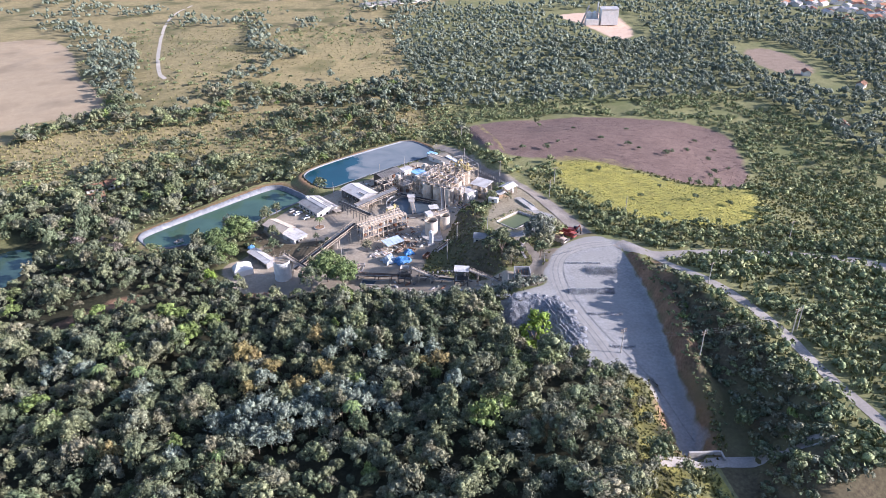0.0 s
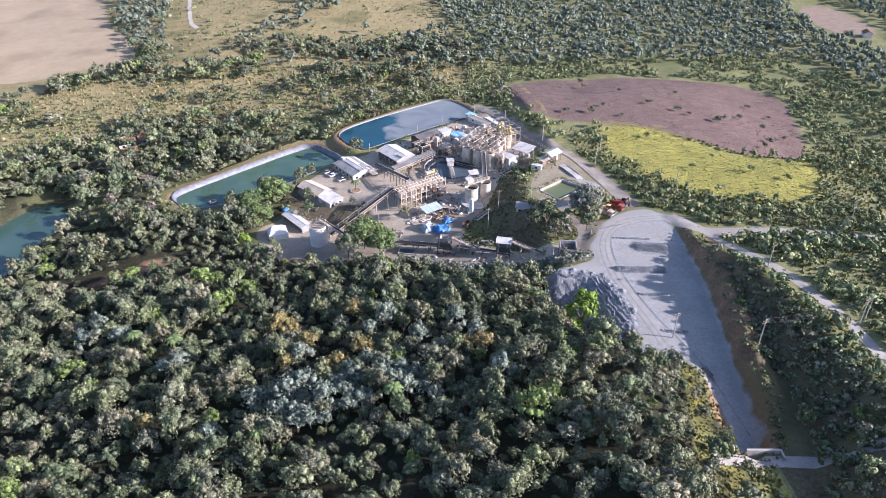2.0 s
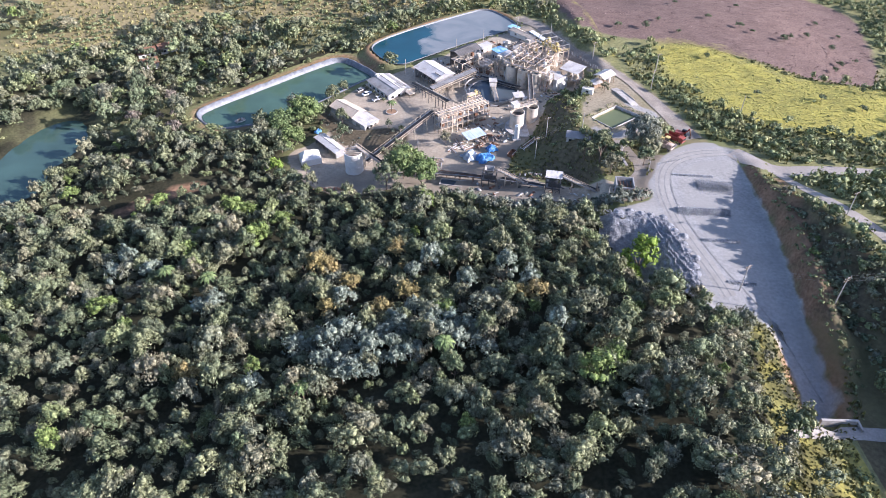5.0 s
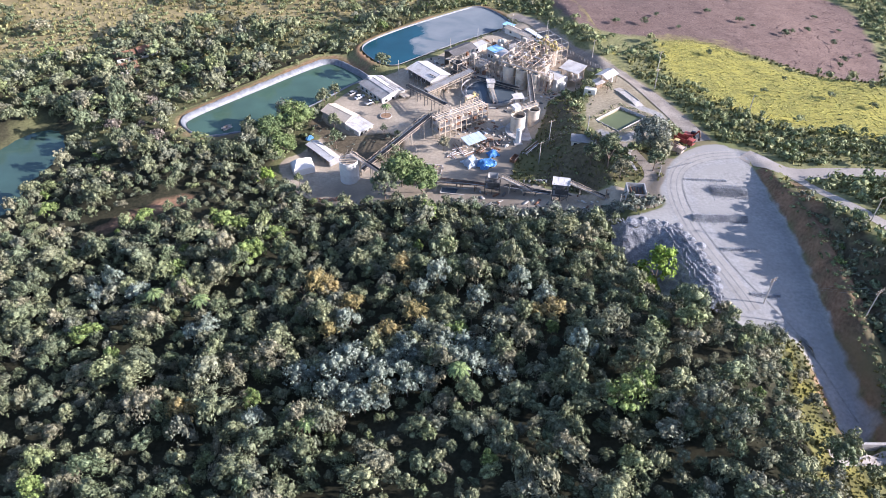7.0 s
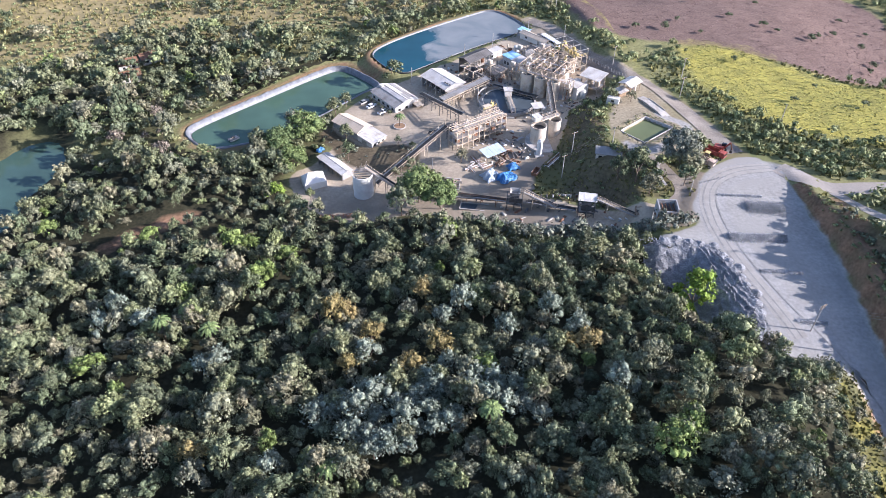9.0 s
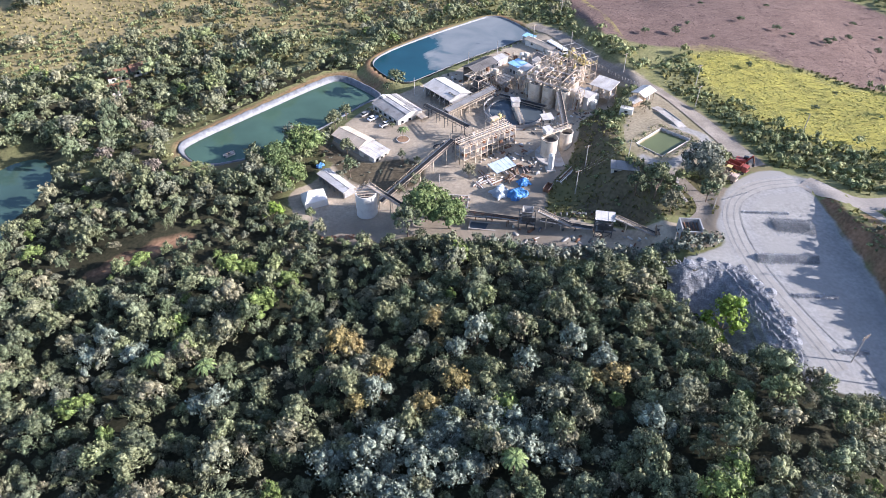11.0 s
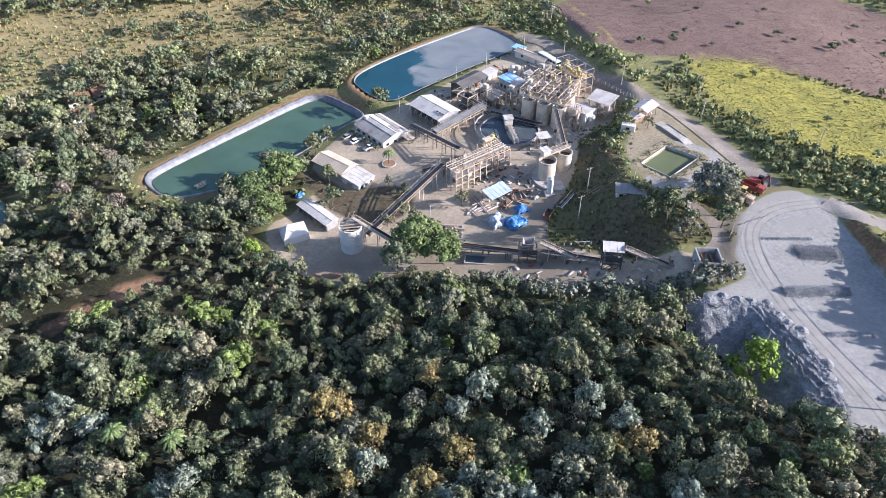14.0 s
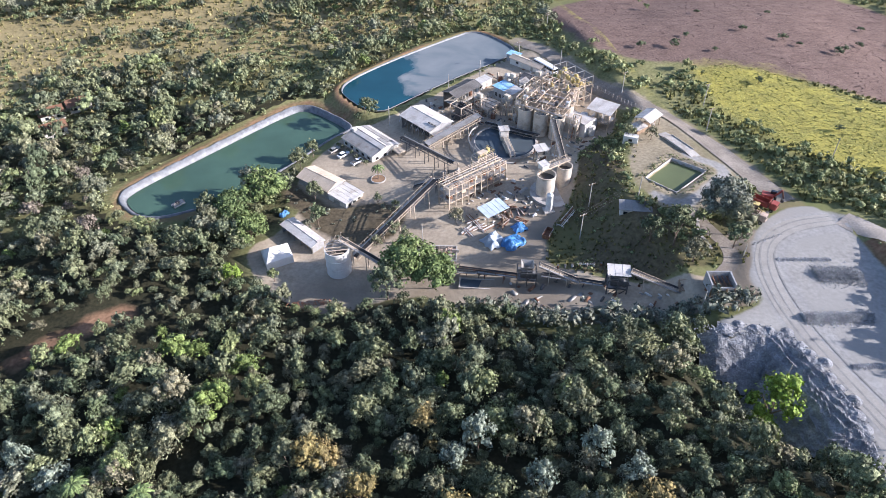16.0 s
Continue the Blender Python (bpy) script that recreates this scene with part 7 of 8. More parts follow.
car(9.0, 51.4, 38, M_CAR_WHITE, "white hatchback parked by the office hedge")
car(13.2, 46.2, 38, M_CAR_WHITE, "white pickup parked by the office hedge", True)
car(6.2, 55.0, 38, M_GREY_STEEL, "grey car parked in the shade by the hedge")
w = thing("bus", "white staff bus with dark windows parked on the gravel", "bus", 89.4, 93.8, -65, 6.8)
block(w, "body", -5.8, 5.8, -1.25, 1.25, 0.45, 1.55, M_CAR_WHITE, 0.1)
block(w, "window_band", -5.7, 5.7, -1.2, 1.2, 1.56, 2.45, M_GLASS)
block(w, "roof", -5.8, 5.8, -1.25, 1.25, 2.46, 2.95, M_CAR_WHITE, 0.12)
for k in range(7):
    for y in (-1.23, 1.23):
        block(w, "window_pillar", -5.0 + 1.65 * k, -4.85 + 1.65 * k, y - 0.02, y + 0.02, 1.56, 2.45, M_CAR_WHITE)
for px in (-3.6, 3.8):
    for py in (-1.1, 1.1):
        wheel(w, px, py, 0.48, 0.3)


def dump_truck(x, y, turn, paint, label):
    w = thing("truck", label, "truck", x, y, turn, 15.4, "parked machines")
    block(w, "chassis", -3.2, 3.4, -0.6, 0.6, 0.7, 1.0, M_DARK_STEEL)
    block(w, "cab", 1.7, 3.5, -1.15, 1.15, 1.0, 2.8, paint, 0.15)
    block(w, "windscreen", 3.46, 3.53, -0.95, 0.95, 1.8, 2.6, M_GLASS)
    bm = bmesh.new()
    for x0, x1, y0, y1, z0, z1 in ((-3.4, 1.4, -1.25, 1.25, 1.05, 1.2), (-3.4, 1.4, -1.25, -1.13, 1.21, 2.4), (-3.4, 1.4, 1.13, 1.25, 1.21, 2.4), (1.25, 1.4, -1.12, 1.12, 1.21, 2.7)):
        box(bm, x0, x1, y0, y1, z0, z1)
    part("tipper_body", bm, paint, w)
    for px in (-2.4, -1.2, 2.5):
        for py in (-1.0, 1.0):
            wheel(w, px, py, 0.52, 0.4)


def excavator(x, y, turn, paint, label):
    w = thing("excavator", label, "excavator", x, y, turn, 15.4, "parked machines")
    for py in (-1.1, 1.1):
        prism(w, "track", [(py - 0.3, 0.0), (py + 0.3, 0.0), (py + 0.3, 0.8), (py - 0.3, 0.8)], -1.9, 1.9, M_RUBBER)
    block(w, "undercarriage", -1.2, 1.2, -0.8, 0.8, 0.4, 0.9, M_DARK_STEEL)
    block(w, "house", -2.1, 0.9, -1.2, 1.2, 1.0, 2.1, paint, 0.15)
    block(w, "cab", 0.0, 1.5, 0.2, 1.2, 1.0, 2.9, M_GLASS, 0.1)
    bar(w, "boom", (0.8, -0.3, 1.6), (2.6, -0.3, 4.2), 0.45, paint)
    bar(w, "dipper", (2.5, -0.3, 4.3), (3.4, -0.3, 1.8), 0.34, M_RUST)
    block(w, "bucket", 2.9, 3.7, -0.8, 0.2, 0.7, 1.7, M_DARK_STEEL, 0.12)


def loader(x, y, turn, label):
    w = thing("wheel_loader", label, "loader", x, y, turn, 15.3, "parked machines")
    block(w, "rear_body", -2.6, -0.2, -0.9, 0.9, 0.8, 1.9, M_YELLOW, 0.15)
    block(w, "cab", -0.7, 0.7, -0.7, 0.7, 1.2, 2.9, M_GLASS, 0.1)
    block(w, "cab_roof", -0.8, 0.8, -0.8, 0.8, 2.9, 3.05, M_YELLOW, 0.05)
    for py in (-0.5, 0.5):
        bar(w, "lift_arm", (0.4, py, 1.5), (2.8, py, 0.8), 0.28, M_YELLOW)
    block(w, "bucket", 2.6, 3.5, -1.3, 1.3, 0.1, 1.1, M_DARK_STEEL, 0.15)
    for px in (-1.7, 1.4):
        for py in (-0.95, 0.95):
            wheel(w, px, py, 0.68, 0.5)


dump_truck(119.0, -12.6, -52, M_RED, "dusty red tipper truck parked at the yard edge")
excavator(122.0, -10.0, -35, M_RED, "red excavator with its arm folded")
loader(115.6, -14.2, -48, "yellow wheel loader parked beside the trucks")
dump_truck(113.6, -16.8, -50, M_DEBRIS, "faded pale truck with a worn tipper body")

# ---- stone heaps of the yard ----
places = []
for x0, y0, x1, y1, wide, tall, n in ((111.5, -33, 124.5, -35.2, 0.7, 0.35, 420), (117.5, -39.5, 128.0, -42.0, 3.2, 1.3, 1600), (106.8, -52.4, 122.5, -54.6, 1.9, 1.3, 2000),
                                      (109.3, -66.6, 120.0, -68.4, 0.8, 0.45, 560), (109.9, -84.7, 117.5, -86, 0.7, 0.4, 420), (108.5, -26.8, 118, -24.0, 0.5, 0.2, 60)):
    for _ in range(int(n * 1.35)):
        s, q = rr.random(), rr.gauss(0, 0.5)
        px, py = lerp(x0, x1, s) + q * 0.15 * wide, lerp(y0, y1, s) + q * wide
        places.append((px, py, 15.5 + tall * max(0, 1 - abs(q) * 0.9) * rr.random()))
rocks("stone_rows", places, 0.21, M_STONE, "low rows of broken blue-grey rock across the yard", "stone heap", 31)

# the tip: a long face with ridges left by the loads tipped over its edge
rim = []
for a, b in zip(TIP_RIM, TIP_RIM[1:]):
    n = max(1, round(math.hypot(b[0] - a[0], b[1] - a[1]) / 0.6))
    rim += [(lerp(a[0], b[0], k / n), lerp(a[1], b[1], k / n)) for k in range(n)]
verts, faces, rows = [], [], 56
for k, (px, py) in enumerate(rim):
    ax, ay = rim[max(0, k - 6)]
    bx, by = rim[min(len(rim) - 1, k + 6)]
    d = math.hypot(bx - ax, by - ay)
    ox, oy = (by - ay) / d, -(bx - ax) / d
    for j in range(rows):
        s = j / (rows - 1)
        verts.append((px + ox * (17.0 * s - 1.0), py + oy * (17.0 * s - 1.0), 0))
    if k:
        o = k * rows
        faces += [(o - rows + j, o + j, o + j + 1, o - rows + j + 1) for j in range(rows - 1)]
v0 = np.array(verts)
sl = np.tile(np.linspace(0, 1, rows), len(rim))
kk = np.repeat(np.arange(len(rim)) / len(rim), rows)
down = 17.0 * sl - 1.0
fan = -0.93 * v0[:, 0] - 0.37 * v0[:, 1] + 5.0 * vnoise(v0[:, 0], v0[:, 1], 8, 6) + 1.1 * vnoise(v0[:, 0], v0[:, 1], 1.8, 7)
ridge = np.clip(1 - np.abs((fan / 1.9) % 1 - 0.4) * 2.4, 0, 1) ** 1.2 * (0.1 + 1.3 * vnoise(kk * 12, np.floor(fan / 1.9), 1, 8)) * sstep(0.12, 0.38, kk)
shoulder = 0.5 + 4.8 * sstep(0.12, 0.42, kk)
v0[:, 2] = 15.75 - 0.24 * np.clip(down, 0, shoulder) - 0.76 * np.maximum(down - shoulder, 0) + 0.75 * ridge * sstep(0.2, 1.4, down) * sstep(16, 9, down) + 0.45 * (vnoise(v0[:, 0], v0[:, 1], 0.8, 9) - 0.5) + 0.4 * (vnoise(v0[:, 0], v0[:, 1], 3.0, 10) - 0.5)
v0[:, 2] -= 2.2 * sstep(0.10, 0.0, kk) + 1.5 * np.clip((sl - 0.9) / 0.1, 0, 1) + 0.5 * (down < -0.6)
tip = tagged(new("stone_tip"), "steep ridged tip of blue-grey crushed stone", "stone heap")
mesh_object("face", v0.tolist(), faces, M_TIP, False).parent = tip
pick = np.random.default_rng(4).integers(0, len(v0), 2400)
jit = np.random.default_rng(5).normal(0, 0.3, (2400, 3)) * (1, 1, 0.1)
rocks("loose_stones", [tuple(p) for p in v0[pick] + jit + (0, 0, 0.02)], 0.20, M_TIP, "loose stones scattered over the tip", "stones", 33)


def stone_heap(x, y, wide, tall, seed):
    """One load of crushed stone: a rumpled cone."""
    w = thing("stone_heap", "tipped load of pale blue-grey crushed stone", "stone heap", x, y, 57.0 * seed, 15.45, "loads along the tip's edge")
    bm = bmesh.new()
    bmesh.ops.create_grid(bm, x_segments=16, y_segments=16, size=wide)
    for v in bm.verts:
        d = math.hypot(v.co.x, v.co.y) / wide
        v.co.z = tall * max(0.0, 1 - d ** 1.4) * (0.6 + 0.5 * float(vnoise(v.co.x, v.co.y, 0.9, seed)) + 0.4 * float(vnoise(v.co.x, v.co.y, 0.35, seed + 5))) - 0.12 * (d > 0.95)
    part("load", bm, M_TIP, w)


places = []
for k in range(13):
    px, py = rim[int((0.12 + 0.70 * k / 12) * (len(rim) - 1))]
    ex, ey = rim[min(len(rim) - 1, int((0.12 + 0.70 * k / 12) * (len(rim) - 1)) + 1)]
    n = math.hypot(ex - px, ey - py)
    off = 0.4 + 1.4 * (k % 3 == 1)
    stone_heap(px - (ey - py) / n * off, py + (ex - px) / n * off, rr.uniform(1.3, 1.9), rr.uniform(0.45, 0.8), k + 1)
crest = [(px + rr.uniform(-1.5, 1.5), py + rr.uniform(-1.5, 1.5), 15.6 + rr.random() * 0.35) for px, py in rim[::4] for _ in range(14)]
rocks("crest_stones", crest, 0.24, M_STONE, "broken stones along the crest of the tip", "stones", 34)

# low concrete wall across the end of the pit
w = thing("pit_wall", "low pale concrete wall across the pit end", "wall", 117.5, -130.4, -6)
block(w, "wall", -4, 4, -0.3, 0.3, -1.5, 0.8, M_CONCRETE, 0.05)
block(w, "wing_wall", 4.02, 4.5, -2.4, 0.5, -1.5, 0.5, M_CONCRETE, 0.05)


# ---- poles and lines ----
def pole(x, y, tall, arms, label, turn=0.0, z=None, steel=False):
    w = thing("utility_pole", label, "utility pole", x, y, turn, z, "utility poles")
    m = M_GREY_STEEL if steel else M_CONCRETE
    bm = bmesh.new()
    bmesh.ops.create_cone(bm, cap_ends=True, segments=8, radius1=0.17, radius2=0.10, depth=tall + 0.6, matrix=Matrix.Translation((0, 0, tall / 2 - 0.3)))
    part("shaft", bm, m, w)
    for k in range(arms):
        h = tall - 0.4 - 0.8 * k
        bar(w, "crossarm", (-1.1, 0, h), (1.1, 0, h), 0.13, M_WOOD)
        for px in (-1.0, 0.3, 1.0):
            bar(w, "insulator", (px, 0, h + 0.05), (px, 0, h + 0.3), 0.13, M_TANK_WHITE, True)
    return w


for px, py, hh, arms in ((28.8, 2.6, 7, 0), (71.0, -7.2, 9, 1), (76.8, 3.6, 8, 1), (88.5, -1.6, 7, 0), (124.0, 30.5, 8, 1), (107.9, 62.2, 8, 1), (51.4, 22.4, 8, 0), (25.9, 66.5, 8, 0),
                         (87.0, -44.6, 7, 0), (63.3, 93.0, 8, 0), (49.8, 84.5, 8, 0), (100.6, 132, 8, 2), (96.0, 96.0, 7, 0), (81.0, 103.0, 9, 1), (104.5, -30.0, 4, 0), (95.6, -66.0, 8, 0),
                         (131.0, -99.0, 9, 2), (112.0, -88.0, 9, 2), (147.5, -70.0, 8, 1), (158.5, -99.0, 9, 2), (161.0, -97.5, 9, 0), (131.5, 48.0, 8, 1), (205, -28, 8, 1), (150.0, 5, 8, 0)):
    pole(px, py, hh, arms, "slender concrete utility pole" + (" with wooden crossarms" if arms else " beside the works"), 20)


def wires(name, a, b, count=3, sag=1.2):
    a, b = Vector(a), Vector(b)
    side = Vector((-(b - a).y, (b - a).x, 0)).normalized()
    cu = bpy.data.curves.new(name, "CURVE")
    cu.dimensions, cu.bevel_depth, cu.bevel_resolution = "3D", 0.014, 0
    for k in range(count):
        sp = cu.splines.new("POLY")
        sp.points.add(12)
        for j in range(13):
            s = j / 12
            p = a.lerp(b, s) + side * (k - (count - 1) / 2) * 0.9 - Vector((0, 0, sag * 4 * s * (1 - s)))
            sp.points[j].co = (*p, 1)
    cu.materials.append(M_GREY_STEEL)
    tagged(new(name, cu), "thin sagging overhead cables between poles", "cable")


wires("power_line", (112, -88, ground_z(112, -88) + 8.6), (131, -99, ground_z(131, -99) + 8.6))
wires("power_line", (131, -99, ground_z(131, -99) + 8.6), (158.5, -99, ground_z(158.5, -99) + 8.6))
wires("power_line", (71, -7.2, ground_z(71, -7.2) + 8.6), (88.5, -1.6, ground_z(88.5, -1.6) + 6.8), 3, 0.5)

# fence beside the gate road
for (ax, ay), (bx, by) in (((96.5, 89), (101.5, 73)), ((101.5, 73), (106, 57.5)), ((106, 57.5), (110, 46))):
    w = tagged(new("fence"), "low wire fence on concrete posts", "fence", "roadside fences")
    w.matrix_world = Matrix.Translation((ax, ay, ground_z(ax, ay)))
    n = 7
    dz = ground_z(bx, by) - ground_z(ax, ay)
    for k in range(n + 1):
        s = k / n
        q = ((bx - ax) * s, (by - ay) * s, dz * s)
        bar(w, "post", (q[0], q[1], q[2] - 1.0), (q[0], q[1], q[2] + 1.6), 0.16, M_CONCRETE)
    for h in (0.5, 1.0, 1.5):
        bar(w, "wire", (0, 0, h), (bx - ax, by - ay, dz + h), 0.05, M_GREY_STEEL, True)

# ---- planted circle with a palm ----
w = thing("planter", "round kerbed flower bed in the forecourt", "planter", 19.2, 35.8)
shell(w, "kerb", 2.4, 2.4, -0.3, 0.35, M_CONCRETE, 32, inner=2.15)
shell(w, "soil", 2.14, 2.14, -0.2, 0.28, M_SOIL, 32)
w = thing("palm_tree", "small palm tree with drooping fronds in a round bed", "palm", 19.2, 35.8)
bar(w, "trunk", (0, 0, 0), (0.15, 0.1, 4.6), 0.32, M_BARK, True)
for k in range(13):
    a = k * 2.4
    bm = bmesh.new()
    pts = []
    for j in range(7):
        s = j / 6
        pts.append((0.15 + math.cos(a) * 2.3 * s, 0.1 + math.sin(a) * 2.3 * s, 4.6 + 1.2 * s - 2.1 * s * s + 0.15 * (k % 3)))
    sx, sy = -math.sin(a), math.cos(a)
    for j in range(6):
        wd = 0.34 * math.sin(math.pi * (j + 0.7) / 7)
        wd2 = 0.34 * math.sin(math.pi * (j + 1.7) / 7.8)
        p, q = pts[j], pts[j + 1]
        for s in (-1, 1):
            bm.faces.new([bm.verts.new(c) for c in (p, (p[0] + s * sx * wd, p[1] + s * sy * wd, p[2] - 0.14), (q[0] + s * sx * wd2, q[1] + s * sy * wd2, q[2] - 0.14), q)])
    part("frond", bm, M_LEAF_GREEN, w)

# pontoon on the long pond
w = thing("pontoon", "small pale pump pontoon floating on the pond", "raft", -43.0, 37.2, 40, 0.55)
for y in (-0.8, 0.8):
    bar(w, "float", (-1.9, y, 0.1), (1.9, y, 0.1), 0.6, M_TANK_WHITE, True)
block(w, "deck", -1.8, 1.8, -1.1, 1.1, 0.4, 0.5, M_GREY_STEEL)
block(w, "pump", -0.6, 0.5, -0.5, 0.5, 0.5, 1.3, M_DARK_STEEL, 0.1)
railing(w, [(-1.7, -1.0, 0.5), (1.7, -1.0, 0.5)])

# ---- distance: grain plant, poultry houses, town ----
w = thing("grain_plant", "far white industrial hall with silos and conveyors", "building", 308, 480, -8, 0.6)
block(w, "hall", 2, 20, -5, 6, 0, 16, M_TANK_WHITE)
slope(w, "hall_roof", (1.5, -5.5, 16), (20.5, -5.5, 16), (0, 12, 1.2), M_WHITE_ROOF)
block(w, "annex", -14, 0, -5, 2, 0, 6, M_WHITE_WALL)
for px in (-9, -3):
    shell(w, "silo", 3.2, 3.2, 0, 11, M_TANK_WHITE, 24, px, 6)
    shell(w, "silo_roof", 3.2, 0.4, 11, 13, M_TANK_WHITE, 24, px, 6)
bar(w, "elevator", (-18, 0, 0), (-10, 3, 19), 1.2, M_GREY_STEEL)
bar(w, "elevator", (0, 6, 0), (0, 6, 22), 1.4, M_TANK_WHITE)
for px, py, ln, turn in ((105, 648, 92, 20), (-32, 705, 42, 6)):
    w = thing("poultry_house", "long low farm shed with a grey roof", "barn", px, py, turn, None, "farm sheds")
    gable(w, ln, 9, 3.0, 1.6, M_WHITE_WALL, (M_GREY_ROOF, M_GREY_ROOF), 0.6)
    for k in range(6):
        block(w, "side_opening", -ln / 2 + ln / 6 * (k + 0.15), -ln / 2 + ln / 6 * (k + 0.85), -4.58, -4.5, 0.8, 2.2, M_DARK_STEEL)


def house(x, y, turn, ln, wd, roof, label, group):
    w = thing("house", label, "house", x, y, turn, None, group)
    gable(w, ln, wd, 3.0, 1.5, M_WHITE_WALL, (roof, roof), 0.5)
    for px in (-0.25, 0.25):
        window(w, ln * px, -wd / 2, 1.0, 1.3, 1.1)
    block(w, "door", -0.5, 0.5, -wd / 2 - 0.06, -wd / 2, 0, 2.1, M_WOOD)


for k in range(75):
    px, py = rr.uniform(570, 715), rr.uniform(445, 605)
    house(px, py, rr.uniform(0, 90), rr.uniform(9, 18), rr.uniform(7, 10), (M_BRICK, M_WHITE_ROOF, M_BRICK, M_GREY_ROOF)[k % 4], "far town house with a " + ("red tile" if k % 2 == 0 else "pale sheet") + " roof", "houses of the town")
for px, py in ((418, 212), (345, 130), (398, 250), (-96, 100), (-92, 88), (-88, 106)):
    house(px, py, 20 + px % 50, 8, 5.5, M_RUST, "small farm house among trees", "farm houses")

# ---- single trees of the works ----
green = [quads_mesh("crown", *leaf_cloud(130 + k, 2600, 6.6, 8.6, 0.36, 52), M_LEAF_GREEN) for k in range(3)]
bright = [quads_mesh("crown", v, q, M_LEAF_BRIGHT) for v, q in NEAR[:3]]
slim = [quads_mesh("crown", v, q, M_LEAF) for v, q in MID[:3]]
for px, py, s, k, label, mesh in ((-15.5, 31.5, 1.2, 0, "broad round green tree beside the pond", "g"), (-25, 24.5, 1.05, 1, "broad round green tree beside the pond", "g"), (-19.5, 15.5, 0.9, 2, "broad round green tree beside the pond", "g"),
                                  (-31, 20, 1.1, 3, "leafy tree at the edge of the works", None), (-26, 15, 1.0, 4, "leafy tree at the edge of the works", None), (-23, 12, 0.9, 5, "leafy tree at the edge of the works", None),
                                  (-5, 47, 0.8, 6, "small bushy tree by the pond bank", None), (-1, 54, 0.8, 7, "small bushy tree by the pond bank", None), (-7, 55, 0.7, 0, "small bushy tree by the pond bank", None),
                                  (-24, -3, 0.85, 2, "bright green tree near the canvas store", "b"), (-28, 2, 0.8, 1, "leafy tree near the canvas store", None), (-12.5, -3.5, 0.5, 1, "small shrub-like tree by the canvas store", None),
                                  (-0.1, 17.8, 0.85, 3, "grey-green tree by the warehouse", None), (-0.7, 29.5, 0.8, 1, "grey-green tree by the warehouse", None), (-3.5, 17, 0.45, 2, "bush behind the garage", None),
                                  (23, -11.5, 1.25, 4, "large spreading green tree by the conveyor", "g"), (29.5, -16.5, 1.05, 0, "large spreading green tree by the conveyor", "g"), (17, -17.5, 1.25, 6, "leafy tree by the conveyor", None),
                                  (39.3, 8.2, 0.75, 5, "small dense tree in the yard", None), (18, 23, 0.5, 3, "small tree on the grass strip", None), (23, 19, 0.42, 1, "small tree on the grass strip", None), (21, 8, 0.6, 2, "thin grey bush under the conveyor", None),
                                  (24, 3.5, 0.6, 3, "thin grey bush under the conveyor", None), (16, 4, 0.5, 0, "thin grey bush under the conveyor", None), (107.0, -14.0, 1.15, 1, "large dark tree above the yard", "d"), (113.0, -8.5, 0.9, 4, "large dark tree above the yard", None),
                                  (106.5, -21.0, 1.2, 2, "tall tree at the yard edge", None), (104.0, -26.0, 1.0, 7, "tall tree at the yard edge", None), (90, -22, 1.3, 3, "tree on the dark bank", None), (86, -17, 0.9, 1, "tree on the dark bank", None), (92, -29, 0.95, 5, "tree on the dark bank", None),
                                  (96.5, 28.0, 0.6, 6, "blue-grey slender tree by the hut", None), (103.6, 26.5, 0.55, 0, "small tree by the hut", None), (88, 33, 0.36, 2, "tree at the top of the bank", None), (84, 36, 0.36, 3, "tree at the top of the bank", None),
                                  (18.0, 76.0, 0.75, 7, "slender tree between the ponds", "s"), (15.5, 74.0, 0.5, 6, "slender tree between the ponds", "s"), (90.5, 84.0, 0.5, 0, "small palm-like tree by the sheds", "s"), (90.0, -71.5, 1.6, 1, "bright lime green tree below the stone tip", "b"), (86.0, -74.5, 1.2, 2, "bright lime green tree below the stone tip", "b")):
    tree(px, py, s, k, 0.7 * k + px, label, {"b": bright, "s": slim, "g": green, "d": [quads_mesh("crown", *leaf_cloud(140 + k, 2600, 6.4, 9.0, 0.36, 52), M_GREY_SHRUB) for k in range(3)]}[mesh][k % 3] if mesh else None, "trees of the works")
for k in range(7):
    s = k / 6
    tree(lerp(8.8, 17.2, s) - 1.2, lerp(57.0, 43.6, s) + 0.6, 0.26, k, k * 1.3, "clipped hedge bush along the office wall", None, "hedge", 0.2, 1.0)
x, y, chance, size = spread(30, 104, -55, -26, 2.7, 41)
line = np.interp(x, [30, 58, 82, 100], [-23, -36.5, -43.5, -45])
keep = (np.abs(y - line) < 3.2) & (inside(YARD, x, y) < -1.0)
stuff("roadside_bushes", LOW, x[keep], y[keep], 1.15 + 0.8 * size[keep], M_GREY_SHRUB, "dusty grey-green bushes along the crushing line", "bushes", 42)
x, y, chance, size = spread(60, 108, -32, 44, 2.1, 43)
d = inside(SMALL_TERRACE, x, y)
keep = (d < 1.5) & (y < 36) & (chance < np.where(d > -3, 0.45, 0.26)) & (inside(POND_SMALL, x, y) < -6.5) & (inside(PLANT, x, y) < -0.5) & (np.hypot(x - 86.4, y + 5.2) > 5) & (inside(YARD, x, y) < -1) & (near_line(LANE, x, y) > 2.4)
stuff("bank_bushes", LOW, x[keep], y[keep], 0.25 + 0.65 * size[keep] ** 2, M_SHRUB, "low bushes on the steep bank", "bushes", 44)
x, y, chance, size = spread(60, 108, -32, 44, 1.15, 46)
d = inside(SMALL_TERRACE, x, y)
